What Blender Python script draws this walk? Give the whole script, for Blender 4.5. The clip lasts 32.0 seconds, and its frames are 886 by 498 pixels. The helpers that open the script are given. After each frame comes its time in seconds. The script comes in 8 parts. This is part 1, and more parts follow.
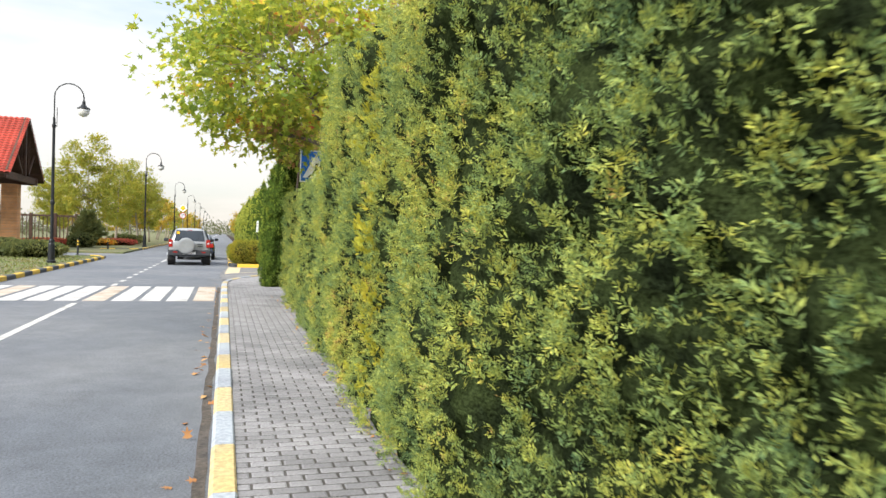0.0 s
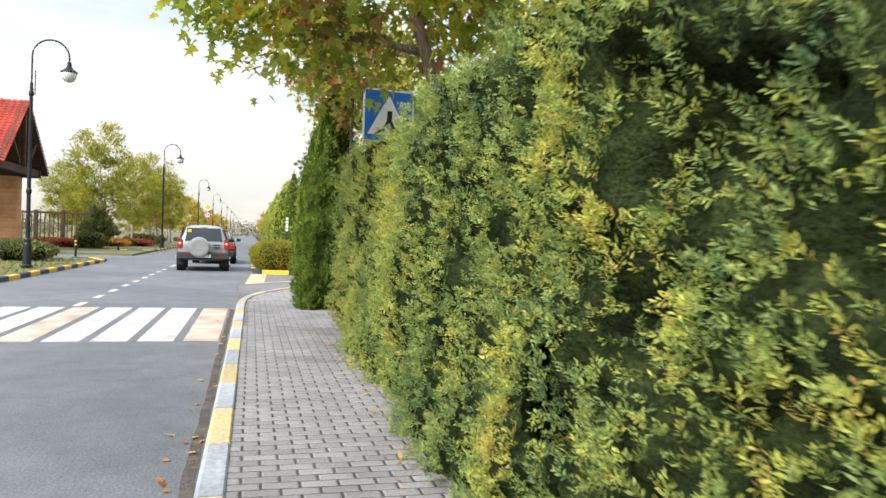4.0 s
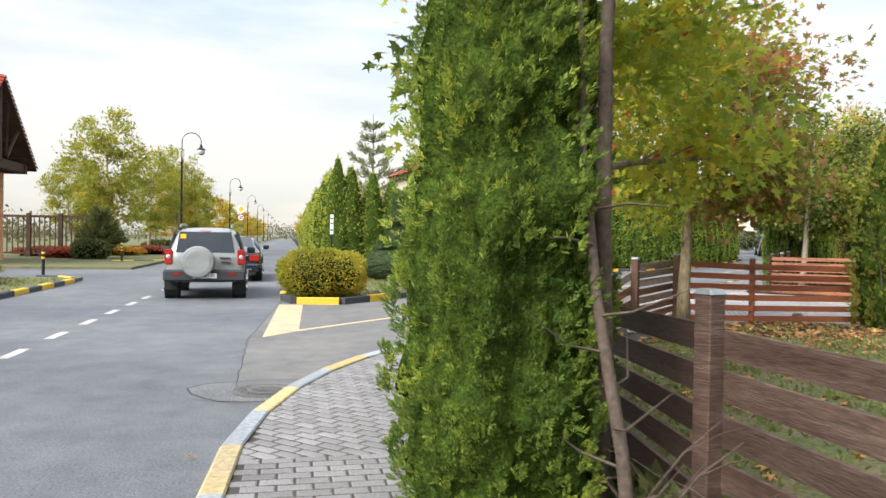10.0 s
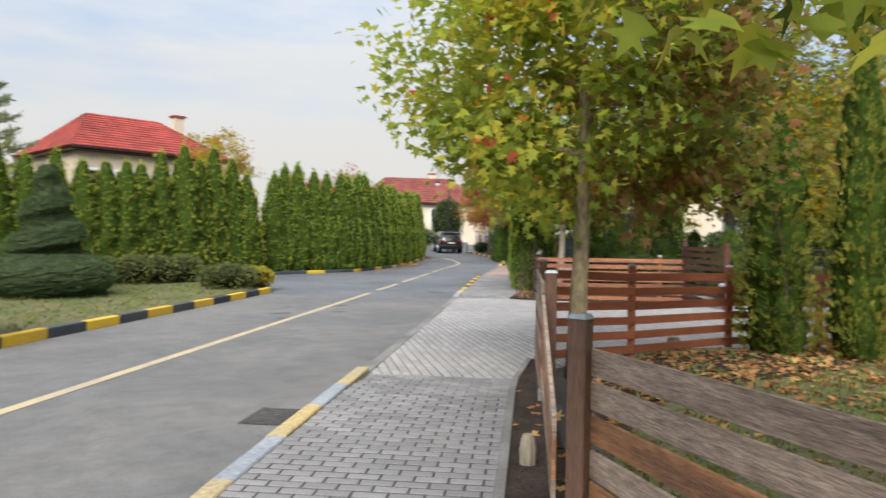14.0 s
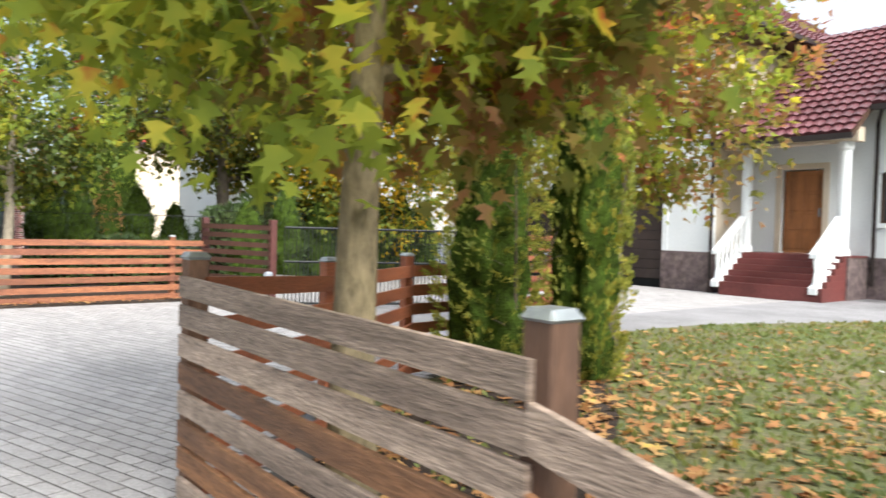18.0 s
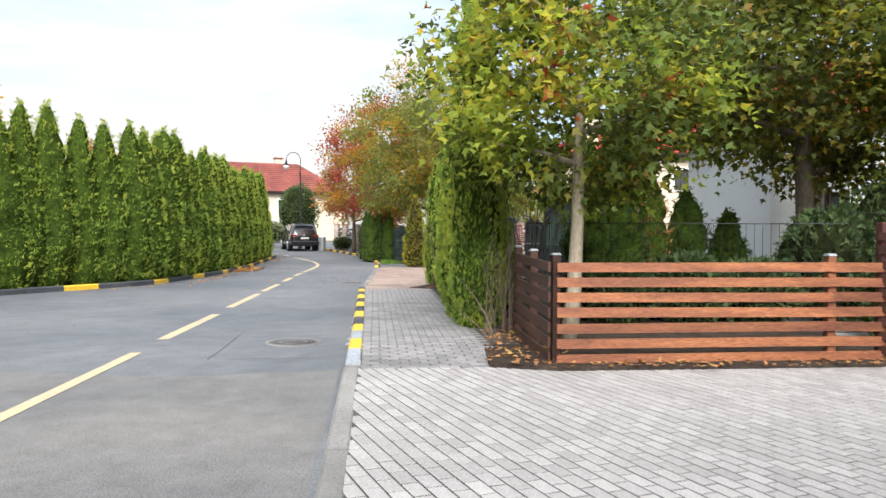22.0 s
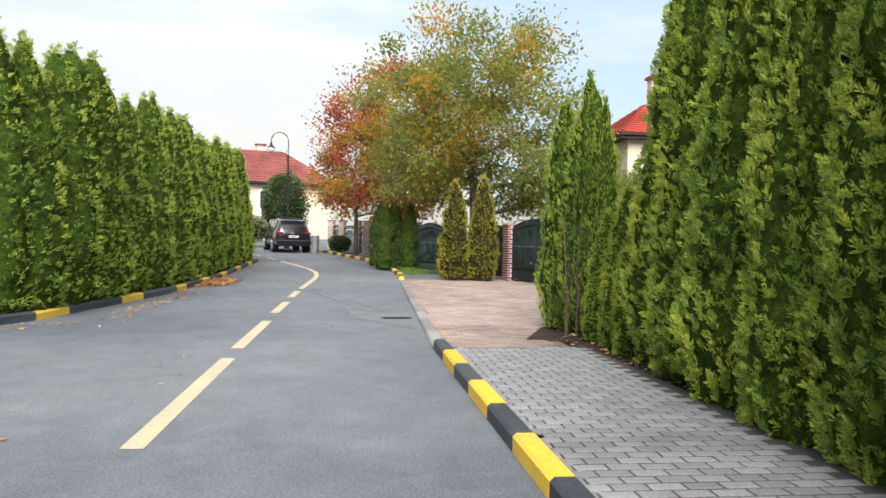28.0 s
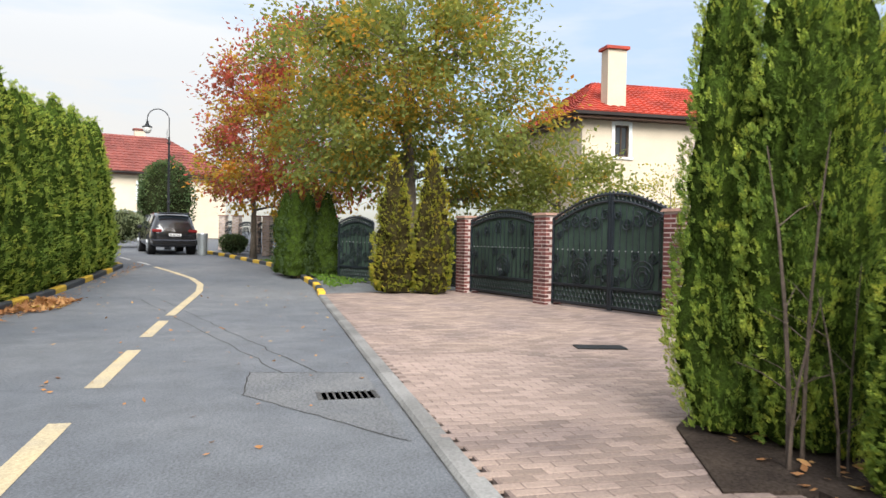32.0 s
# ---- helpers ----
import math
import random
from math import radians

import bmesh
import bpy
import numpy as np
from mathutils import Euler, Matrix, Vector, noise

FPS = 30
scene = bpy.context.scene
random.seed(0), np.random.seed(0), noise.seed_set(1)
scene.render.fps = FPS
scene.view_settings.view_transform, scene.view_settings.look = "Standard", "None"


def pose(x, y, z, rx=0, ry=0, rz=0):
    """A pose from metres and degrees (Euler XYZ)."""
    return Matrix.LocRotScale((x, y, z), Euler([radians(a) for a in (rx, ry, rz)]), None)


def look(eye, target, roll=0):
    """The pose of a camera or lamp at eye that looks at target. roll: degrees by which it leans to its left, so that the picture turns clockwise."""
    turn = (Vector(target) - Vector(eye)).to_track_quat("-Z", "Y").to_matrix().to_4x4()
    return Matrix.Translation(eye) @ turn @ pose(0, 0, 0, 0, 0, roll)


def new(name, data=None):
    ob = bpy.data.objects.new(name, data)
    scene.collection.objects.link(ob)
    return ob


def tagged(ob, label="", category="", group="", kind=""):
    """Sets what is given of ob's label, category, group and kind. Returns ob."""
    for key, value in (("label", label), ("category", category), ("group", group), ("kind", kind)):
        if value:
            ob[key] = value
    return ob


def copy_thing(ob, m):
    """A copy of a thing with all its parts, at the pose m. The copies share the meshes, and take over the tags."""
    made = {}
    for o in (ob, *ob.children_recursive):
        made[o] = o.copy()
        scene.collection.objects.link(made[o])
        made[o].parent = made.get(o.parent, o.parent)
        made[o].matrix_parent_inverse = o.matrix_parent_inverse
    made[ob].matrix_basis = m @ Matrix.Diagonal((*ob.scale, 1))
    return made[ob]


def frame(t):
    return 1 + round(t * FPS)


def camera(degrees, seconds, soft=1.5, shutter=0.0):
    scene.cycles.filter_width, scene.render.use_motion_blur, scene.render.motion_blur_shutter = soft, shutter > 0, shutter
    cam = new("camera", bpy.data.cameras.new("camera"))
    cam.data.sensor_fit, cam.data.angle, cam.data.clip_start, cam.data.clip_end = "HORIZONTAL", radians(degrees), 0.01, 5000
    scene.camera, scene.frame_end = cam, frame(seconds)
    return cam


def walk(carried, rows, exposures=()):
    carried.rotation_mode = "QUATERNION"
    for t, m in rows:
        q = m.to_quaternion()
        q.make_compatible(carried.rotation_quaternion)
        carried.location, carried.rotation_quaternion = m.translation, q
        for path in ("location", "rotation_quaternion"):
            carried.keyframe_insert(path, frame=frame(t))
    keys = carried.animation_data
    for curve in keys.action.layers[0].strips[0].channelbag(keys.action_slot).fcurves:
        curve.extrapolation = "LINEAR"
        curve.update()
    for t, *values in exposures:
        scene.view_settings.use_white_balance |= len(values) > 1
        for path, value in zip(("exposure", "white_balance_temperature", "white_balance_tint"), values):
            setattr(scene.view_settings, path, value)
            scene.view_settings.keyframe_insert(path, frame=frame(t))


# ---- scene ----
cam = camera(62.7, 32.0, shutter=0.25)
PATH = [
    (0, (0.078, -10.811, 1.512), (0.604, -9.068, 1.486), 1.7),
    (0.5, (0.182, -9.971, 1.497), (0.699, -8.225, 1.471), 1.8),
    (1, (0.248, -9.135, 1.482), (0.760, -7.388, 1.454), 1.8),
    (1.5, (0.288, -8.289, 1.471), (0.799, -6.543, 1.445), 1.9),
    (2, (0.288, -7.431, 1.454), (0.793, -5.682, 1.430), 2.0),
    (2.5, (0.270, -6.557, 1.428), (0.768, -4.806, 1.404), 2.0),
    (3, (0.254, -5.688, 1.406), (0.742, -3.935, 1.381), 1.9),
    (3.5, (0.263, -4.832, 1.397), (0.737, -3.075, 1.373), 2.0),
    (4, (0.278, -3.990, 1.400), (0.742, -2.230, 1.377), 1.9),
    (4.5, (0.252, -3.152, 1.403), (0.702, -1.389, 1.380), 1.9),
    (6.5, (0.264, 0.167, 1.388), (0.671, 1.941, 1.365), 1.7),
    (7, (0.302, 0.981, 1.393), (0.704, 2.755, 1.372), 1.6),
    (7.5, (0.364, 1.805, 1.406), (0.761, 3.580, 1.385), 1.7),
    (8, (0.430, 2.635, 1.425), (0.823, 4.413, 1.405), 1.6),
    (8.5, (0.474, 3.469, 1.441), (0.863, 5.247, 1.417), 1.4),
    (9, (0.508, 4.295, 1.452), (0.891, 6.074, 1.431), 1.4),
    (9.5, (0.520, 5.112, 1.460), (0.897, 6.893, 1.435), 1.1),
    (10, (0.519, 5.921, 1.467), (0.893, 7.702, 1.441), 0.9),
    (10.5, (0.473, 6.719, 1.480), (0.844, 8.501, 1.454), 0.9),
    (11, (0.411, 7.483, 1.493), (0.777, 9.266, 1.470), 0.9),
    (11.5, (0.405, 8.199, 1.503), (0.766, 9.983, 1.483), 1.1),
    (12, (0.425, 8.903, 1.500), (0.792, 10.686, 1.479), 1.0),
    (12.5, (0.499, 9.595, 1.492), (0.887, 11.373, 1.471), 1.1),
    (13, (0.589, 10.295, 1.490), (1.047, 12.056, 1.468), 1.0),
    (13.5, (0.747, 10.978, 1.480), (1.502, 12.634, 1.459), 1.0),
    (14, (0.927, 11.653, 1.477), (2.060, 13.077, 1.455), 0.9),
    (14.5, (1.203, 12.305, 1.476), (2.641, 13.421, 1.451), 1.2),
    (15, (1.566, 12.920, 1.481), (3.223, 13.673, 1.454), 1.3),
    (15.5, (1.949, 13.493, 1.486), (3.724, 13.898, 1.458), 1.3),
    (17.5, (3.466, 15.526, 1.415), (5.286, 15.502, 1.380), 1.2),
    (18, (3.852, 16.078, 1.409), (5.660, 16.274, 1.361), 1.5),
    (18.5, (4.272, 16.678, 1.383), (6.030, 17.145, 1.327), 0.2),
    (19, (4.681, 17.234, 1.360), (6.363, 17.927, 1.308), 0.0),
    (19.5, (5.106, 17.754, 1.335), (6.693, 18.645, 1.291), 0.0),
    (20, (5.586, 18.274, 1.305), (7.104, 19.277, 1.265), 0.1),
    (20.5, (6.112, 18.813, 1.292), (7.578, 19.892, 1.257), 0.1),
    (21, (6.622, 19.345, 1.293), (8.062, 20.458, 1.262), 0.1),
    (21.5, (7.121, 19.870, 1.306), (8.543, 21.005, 1.275), 0.2),
    (22, (7.593, 20.450, 1.335), (8.994, 21.611, 1.307), 0.3),
    (22.5, (8.081, 21.006, 1.345), (9.458, 22.197, 1.319), 0.3),
    (23, (8.569, 21.562, 1.343), (9.913, 22.789, 1.317), 0.3),
    (23.5, (9.050, 22.111, 1.339), (10.359, 23.375, 1.312), 0.3),
    (24, (9.472, 22.704, 1.342), (10.743, 24.007, 1.314), 0.2),
    (24.5, (9.878, 23.343, 1.341), (11.119, 24.674, 1.315), 0.4),
    (25, (10.255, 24.005, 1.334), (11.470, 25.360, 1.307), 0.5),
    (25.5, (10.656, 24.668, 1.339), (11.857, 26.035, 1.311), 0.8),
    (27.5, (12.640, 27.341, 1.367), (13.999, 28.551, 1.335), 1.1),
    (28, (13.170, 27.961, 1.361), (14.602, 29.083, 1.333), 1.2),
    (28.5, (13.707, 28.549, 1.360), (15.193, 29.599, 1.332), 1.2),
    (29, (14.255, 29.097, 1.353), (15.778, 30.092, 1.327), 1.4),
    (29.5, (14.787, 29.650, 1.342), (16.329, 30.617, 1.314), 1.3),
    (30, (15.327, 30.177, 1.327), (16.877, 31.131, 1.299), 1.3),
    (30.5, (15.819, 30.742, 1.321), (17.371, 31.693, 1.293), 1.1),
    (31, (16.345, 31.269, 1.312), (17.901, 32.212, 1.286), 1.2),
    (31.5, (16.872, 31.811, 1.315), (18.434, 32.745, 1.285), 1.1),
    (32, (17.433, 32.350, 1.326), (19.006, 33.264, 1.299), 1.0),
]
walk(cam, [(t, look(eye, target, roll)) for t, eye, target, roll in PATH], [(0, 1.4), (9.5, 1.4), (11, 1.1), (13, 0.88), (15, 1.2), (17.5, 1.7), (18.5, 1.65), (20, 1.4), (23.5, 1.35), (25, 1.22), (27.5, 1.28), (29, 1.3), (32, 1.2)])

# ---- world, sun, exposure ----
world = bpy.data.worlds.new("overcast_sky")
scene.world = world
world.use_nodes = True
wn, wl = world.node_tree.nodes, world.node_tree.links
wn.clear()
w_out = wn.new("ShaderNodeOutputWorld")
w_bg = wn.new("ShaderNodeBackground")
w_sky = wn.new("ShaderNodeTexSky")
w_sky.sky_type, w_sky.sun_disc = "NISHITA", False
w_sky.sun_elevation, w_sky.sun_rotation = radians(40), radians(228)
w_sky.air_density, w_sky.dust_density = 1.0, 2.0
w_co = wn.new("ShaderNodeTexCoord")
w_map = wn.new("ShaderNodeMapping")
w_map.inputs["Scale"].default_value = (1.0, 1.0, 4.5)
w_noise = wn.new("ShaderNodeTexNoise")
w_noise.inputs["Scale"].default_value = 1.6
w_noise.inputs["Detail"].default_value = 6
w_noise.inputs["Roughness"].default_value = 0.55
w_ramp = wn.new("ShaderNodeValToRGB")
w_ramp.color_ramp.elements[0].position, w_ramp.color_ramp.elements[1].position = 0.40, 0.60
w_ramp.color_ramp.elements[0].color = (0.42, 0.42, 0.42, 1)
w_ramp.color_ramp.elements[1].color = (0.97, 0.97, 0.97, 1)
w_mix = wn.new("ShaderNodeMixRGB")
w_mix.inputs["Color2"].default_value = (7.2, 7.25, 7.3, 1)
w_gain = wn.new("ShaderNodeMixRGB")
w_gain.blend_type = "MULTIPLY"
w_gain.inputs["Fac"].default_value = 1.0
w_gain.inputs["Color2"].default_value = (1.25, 1.45, 1.6, 1)
w_sep = wn.new("ShaderNodeSeparateXYZ")
w_grad = wn.new("ShaderNodeValToRGB")
w_grad.color_ramp.elements[0].color = (0.50, 0.465, 0.42, 1)
w_grad.color_ramp.elements[1].color = (1.0, 1.0, 1.0, 1)
w_veil = w_grad.color_ramp.elements.new(0.22)
w_veil.color = (0.50, 0.505, 0.51, 1)
w_mul = wn.new("ShaderNodeMixRGB")
w_mul.blend_type = "MULTIPLY"
w_mul.inputs["Fac"].default_value = 1.0
wl.new(w_co.outputs["Generated"], w_sep.inputs["Vector"])
wl.new(w_sep.outputs["Z"], w_grad.inputs["Fac"])
wl.new(w_co.outputs["Generated"], w_map.inputs["Vector"])
wl.new(w_map.outputs["Vector"], w_noise.inputs["Vector"])
wl.new(w_noise.outputs["Fac"], w_ramp.inputs["Fac"])
wl.new(w_ramp.outputs["Color"], w_mix.inputs["Fac"])
wl.new(w_sky.outputs["Color"], w_gain.inputs["Color1"])
wl.new(w_gain.outputs["Color"], w_mix.inputs["Color1"])
wl.new(w_mix.outputs["Color"], w_mul.inputs["Color1"])
wl.new(w_grad.outputs["Color"], w_mul.inputs["Color2"])
wl.new(w_mul.outputs["Color"], w_bg.inputs["Color"])
w_bg.inputs["Strength"].default_value = 0.112
wl.new(w_bg.outputs["Background"], w_out.inputs["Surface"])
sun_data = bpy.data.lights.new("sun", "SUN")
sun_data.energy, sun_data.angle, sun_data.color = 2.9, radians(40), (1.0, 0.965, 0.92)
sun = new("sun", sun_data)
sun.matrix_world = look((-36, -32, 40), (0, 0, 0))


# ---- materials ----
def mat(name, base, rough=0.8, var=0.25, scale=8.0, bump=0.0, metal=0.0, base2=None, scale2=0.9, spec=0.3, island=0.0, objvar=0.0, stretch=None, coat=0.0, trans=0.0, bscale=None, mid=0.0, mscale=4.0):
    """Principled surface with coarse and fine variation, and relief."""
    m = bpy.data.materials.new(name)
    m.use_nodes = True
    nt = m.node_tree
    nd, ln = nt.nodes, nt.links
    bs = nd["Principled BSDF"]
    bs.inputs["Roughness"].default_value = rough
    bs.inputs["Metallic"].default_value = metal
    bs.inputs["Specular IOR Level"].default_value = spec
    bs.inputs["Coat Weight"].default_value = coat
    co = nd.new("ShaderNodeTexCoord")
    mp = nd.new("ShaderNodeMapping")
    if stretch:
        mp.inputs["Scale"].default_value = stretch
    ln.new(co.outputs["Object"], mp.inputs["Vector"])
    fine = nd.new("ShaderNodeTexNoise")
    fine.inputs["Scale"].default_value = scale
    fine.inputs["Detail"].default_value = 5
    fine.inputs["Roughness"].default_value = 0.65
    coarse = nd.new("ShaderNodeTexNoise")
    coarse.inputs["Scale"].default_value = scale2
    coarse.inputs["Detail"].default_value = 3
    ln.new(mp.outputs["Vector"], fine.inputs["Vector"])
    ln.new(mp.outputs["Vector"], coarse.inputs["Vector"])
    mix = nd.new("ShaderNodeMixRGB")
    mix.inputs["Color1"].default_value = (*base, 1)
    b2 = base2 or tuple(c * 0.6 for c in base)
    mix.inputs["Color2"].default_value = (*b2, 1)
    rmp = nd.new("ShaderNodeMapRange")
    rmp.inputs["From Min"].default_value, rmp.inputs["From Max"].default_value = 0.38, 0.66
    ln.new(coarse.outputs["Fac"], rmp.inputs["Value"])
    ln.new(rmp.outputs["Result"], mix.inputs["Fac"])
    hsv = nd.new("ShaderNodeHueSaturation")
    ln.new(mix.outputs["Color"], hsv.inputs["Color"])
    val = nd.new("ShaderNodeMapRange")
    val.inputs["From Min"].default_value, val.inputs["From Max"].default_value = 0.3, 0.7
    val.inputs["To Min"].default_value, val.inputs["To Max"].default_value = 1 - var, 1 + var
    ln.new(fine.outputs["Fac"], val.inputs["Value"])
    last = val.outputs["Result"]
    if mid:
        blot = nd.new("ShaderNodeTexNoise")
        blot.inputs["Scale"].default_value = mscale
        blot.inputs["Detail"].default_value = 6
        blot.inputs["Roughness"].default_value = 0.7
        ln.new(mp.outputs["Vector"], blot.inputs["Vector"])
        br = nd.new("ShaderNodeMapRange")
        br.inputs["From Min"].default_value, br.inputs["From Max"].default_value = 0.3, 0.7
        br.inputs["To Min"].default_value, br.inputs["To Max"].default_value = 1 - mid, 1 + mid
        ln.new(blot.outputs["Fac"], br.inputs["Value"])
        mm = nd.new("ShaderNodeMath")
        mm.operation = "MULTIPLY"
        ln.new(last, mm.inputs[0])
        ln.new(br.outputs["Result"], mm.inputs[1])
        last = mm.outputs["Value"]
    for amount, node, socket in ((island, "ShaderNodeNewGeometry", "Random Per Island"), (objvar, "ShaderNodeObjectInfo", "Random")):
        if amount:
            src = nd.new(node)
            r = nd.new("ShaderNodeMapRange")
            r.inputs["To Min"].default_value, r.inputs["To Max"].default_value = 1 - amount, 1 + amount
            ln.new(src.outputs[socket], r.inputs["Value"])
            mul = nd.new("ShaderNodeMath")
            mul.operation = "MULTIPLY"
            ln.new(last, mul.inputs[0])
            ln.new(r.outputs["Result"], mul.inputs[1])
            last = mul.outputs["Value"]
    ln.new(last, hsv.inputs["Value"])
    ln.new(hsv.outputs["Color"], bs.inputs["Base Color"])
    if bump:
        bmp = nd.new("ShaderNodeBump")
        bmp.inputs["Strength"].default_value = bump
        bmp.inputs["Distance"].default_value = 0.02
        src = fine
        if bscale:
            src = nd.new("ShaderNodeTexNoise")
            src.inputs["Scale"].default_value = bscale
            src.inputs["Detail"].default_value = 4
            ln.new(mp.outputs["Vector"], src.inputs["Vector"])
        ln.new(src.outputs["Fac"], bmp.inputs["Height"])
        ln.new(bmp.outputs["Normal"], bs.inputs["Normal"])
    return m


def leafmat(name, stops, trans=0.35, rough=0.65, rand=0.55, patch=0.16, grain=0.0):
    """Leaf surface: colour by leaf from the stops, some light let through."""
    m = bpy.data.materials.new(name)
    m.use_nodes = True
    nd, ln = m.node_tree.nodes, m.node_tree.links
    bs, out = nd["Principled BSDF"], nd["Material Output"]
    geo = nd.new("ShaderNodeNewGeometry")
    co = nd.new("ShaderNodeTexCoord")
    ns = nd.new("ShaderNodeTexNoise")
    ns.inputs["Scale"].default_value = 1.1
    ns.inputs["Detail"].default_value = 3
    ln.new(co.outputs["Object"], ns.inputs["Vector"])
    add = nd.new("ShaderNodeMath")
    add.operation = "MULTIPLY_ADD"
    add.inputs[1].default_value = rand
    ln.new(geo.outputs["Random Per Island"], add.inputs[0])
    sub = nd.new("ShaderNodeMapRange")
    sub.inputs["From Min"].default_value, sub.inputs["From Max"].default_value = 0.32, 0.68
    sub.inputs["To Min"].default_value, sub.inputs["To Max"].default_value = -0.05, 0.5
    ln.new(ns.outputs["Fac"], sub.inputs["Value"])
    ns2 = nd.new("ShaderNodeTexNoise")
    ns2.inputs["Scale"].default_value = 8.0
    ns2.inputs["Detail"].default_value = 2
    ln.new(co.outputs["Object"], ns2.inputs["Vector"])
    sub2 = nd.new("ShaderNodeMapRange")
    sub2.inputs["From Min"].default_value, sub2.inputs["From Max"].default_value = 0.3, 0.7
    sub2.inputs["To Min"].default_value, sub2.inputs["To Max"].default_value = 0.275 - rand / 2 - patch, 0.275 - rand / 2 + patch
    ln.new(ns2.outputs["Fac"], sub2.inputs["Value"])
    both = nd.new("ShaderNodeMath")
    ln.new(sub.outputs["Result"], both.inputs[0])
    ln.new(sub2.outputs["Result"], both.inputs[1])
    ln.new(both.outputs["Value"], add.inputs[2])
    rp = nd.new("ShaderNodeValToRGB")
    els = rp.color_ramp.elements
    while len(els) < len(stops):
        els.new(0.5)
    for e, (p, c) in zip(els, stops):
        e.position, e.color = p, (*c, 1)
    ln.new(add.outputs["Value"], rp.inputs["Fac"])
    colour = rp.outputs["Color"]
    if grain:
        ns3 = nd.new("ShaderNodeTexNoise")
        ns3.inputs["Scale"].default_value = 95.0
        ns3.inputs["Detail"].default_value = 2
        ln.new(co.outputs["Object"], ns3.inputs["Vector"])
        gr = nd.new("ShaderNodeMapRange")
        gr.inputs["From Min"].default_value, gr.inputs["From Max"].default_value = 0.33, 0.67
        gr.inputs["To Min"].default_value, gr.inputs["To Max"].default_value = 1 - grain, 1 + grain
        ln.new(ns3.outputs["Fac"], gr.inputs["Value"])
        hv = nd.new("ShaderNodeHueSaturation")
        ln.new(rp.outputs["Color"], hv.inputs["Color"])
        ln.new(gr.outputs["Result"], hv.inputs["Value"])
        colour = hv.outputs["Color"]
    ln.new(colour, bs.inputs["Base Color"])
    bs.inputs["Roughness"].default_value = rough
    bs.inputs["Specular IOR Level"].default_value = 0.12
    tr = nd.new("ShaderNodeBsdfTranslucent")
    lit = nd.new("ShaderNodeMixRGB")
    lit.blend_type = "MULTIPLY"
    lit.inputs["Fac"].default_value = 1.0
    lit.inputs["Color2"].default_value = (1.5, 1.36, 1.0, 1)
    ln.new(colour, lit.inputs["Color1"])
    ln.new(lit.outputs["Color"], tr.inputs["Color"])
    mx = nd.new("ShaderNodeMixShader")
    mx.inputs["Fac"].default_value = trans
    ln.new(bs.outputs["BSDF"], mx.inputs[1])
    ln.new(tr.outputs["BSDF"], mx.inputs[2])
    ln.new(mx.outputs["Shader"], out.inputs["Surface"])
    return m


ASPHALT = mat("asphalt", (0.096, 0.105, 0.120), 0.75, 0.5, 55, 0.4, base2=(0.145, 0.151, 0.159), scale2=0.22, mid=0.2, mscale=2.2)
ASPHALT_OLD = mat("asphalt_old", (0.132, 0.132, 0.133), 0.85, 0.55, 90, 0.5, base2=(0.172, 0.166, 0.159), scale2=0.5, mid=0.2, mscale=3)
ASPHALT_PATCH = mat("asphalt_patch", (0.100, 0.101, 0.105), 0.85, 0.3, 160, 0.3)
CRACK = mat("crack", (0.05, 0.049, 0.047), 0.95, 0.3, 40)
PAINT_W = mat("road_paint_white", (0.48, 0.475, 0.455), 0.7, 0.3, 45, 0.1, base2=(0.32, 0.31, 0.295), scale2=2.2)
PAINT_Y = mat("road_paint_cream", (0.46, 0.375, 0.23), 0.7, 0.28, 45, 0.1, base2=(0.36, 0.31, 0.22), scale2=1.8)
KERB_YELLOW = mat("kerb_yellow", (0.66, 0.42, 0.03), 0.6, 0.18, 30, 0.15, base2=(0.56, 0.36, 0.05), objvar=0.1)
KERB_PALE = mat("kerb_pale_yellow", (0.47, 0.36, 0.16), 0.7, 0.35, 25, 0.2, base2=(0.36, 0.30, 0.19), objvar=0.12)
KERB_BLACK = mat("kerb_black", (0.035, 0.04, 0.048), 0.6, 0.35, 30, 0.15, base2=(0.06, 0.065, 0.07), objvar=0.15)
KERB_BLUE = mat("kerb_grey_blue", (0.30, 0.33, 0.36), 0.7, 0.3, 25, 0.2, base2=(0.22, 0.24, 0.27), objvar=0.12)
KERB_GREY = mat("kerb_concrete", (0.24, 0.235, 0.225), 0.85, 0.25, 40, 0.25, objvar=0.1)
PAVER = mat("paver_grey", (0.222, 0.218, 0.221), 0.85, 0.28, 60, 0.35, base2=(0.172, 0.169, 0.172), objvar=0.14, island=0.18, mid=0.15, mscale=1.3)
PAVER_PALE = mat("paver_pale", (0.365, 0.352, 0.345), 0.8, 0.26, 60, 0.3, base2=(0.29, 0.28, 0.275), objvar=0.1, island=0.12, mid=0.14, mscale=0.9)
PAVER_RED = mat("paver_red", (0.30, 0.225, 0.185), 0.8, 0.25, 50, 0.25, base2=(0.23, 0.175, 0.155), objvar=0.18, island=0.24, mid=0.12, mscale=1.1)
JOINT = mat("joint_sand", (0.068, 0.063, 0.057), 0.95, 0.3, 60)
SOIL = mat("soil", (0.040, 0.031, 0.026), 1.0, 0.5, 45, 0.9, spec=0.05, base2=(0.065, 0.05, 0.04), scale2=3)
GUTTER_DIRT = mat("gutter_dirt", (0.085, 0.072, 0.06), 0.95, 0.5, 30, 0.6, base2=(0.045, 0.04, 0.036), scale2=4)
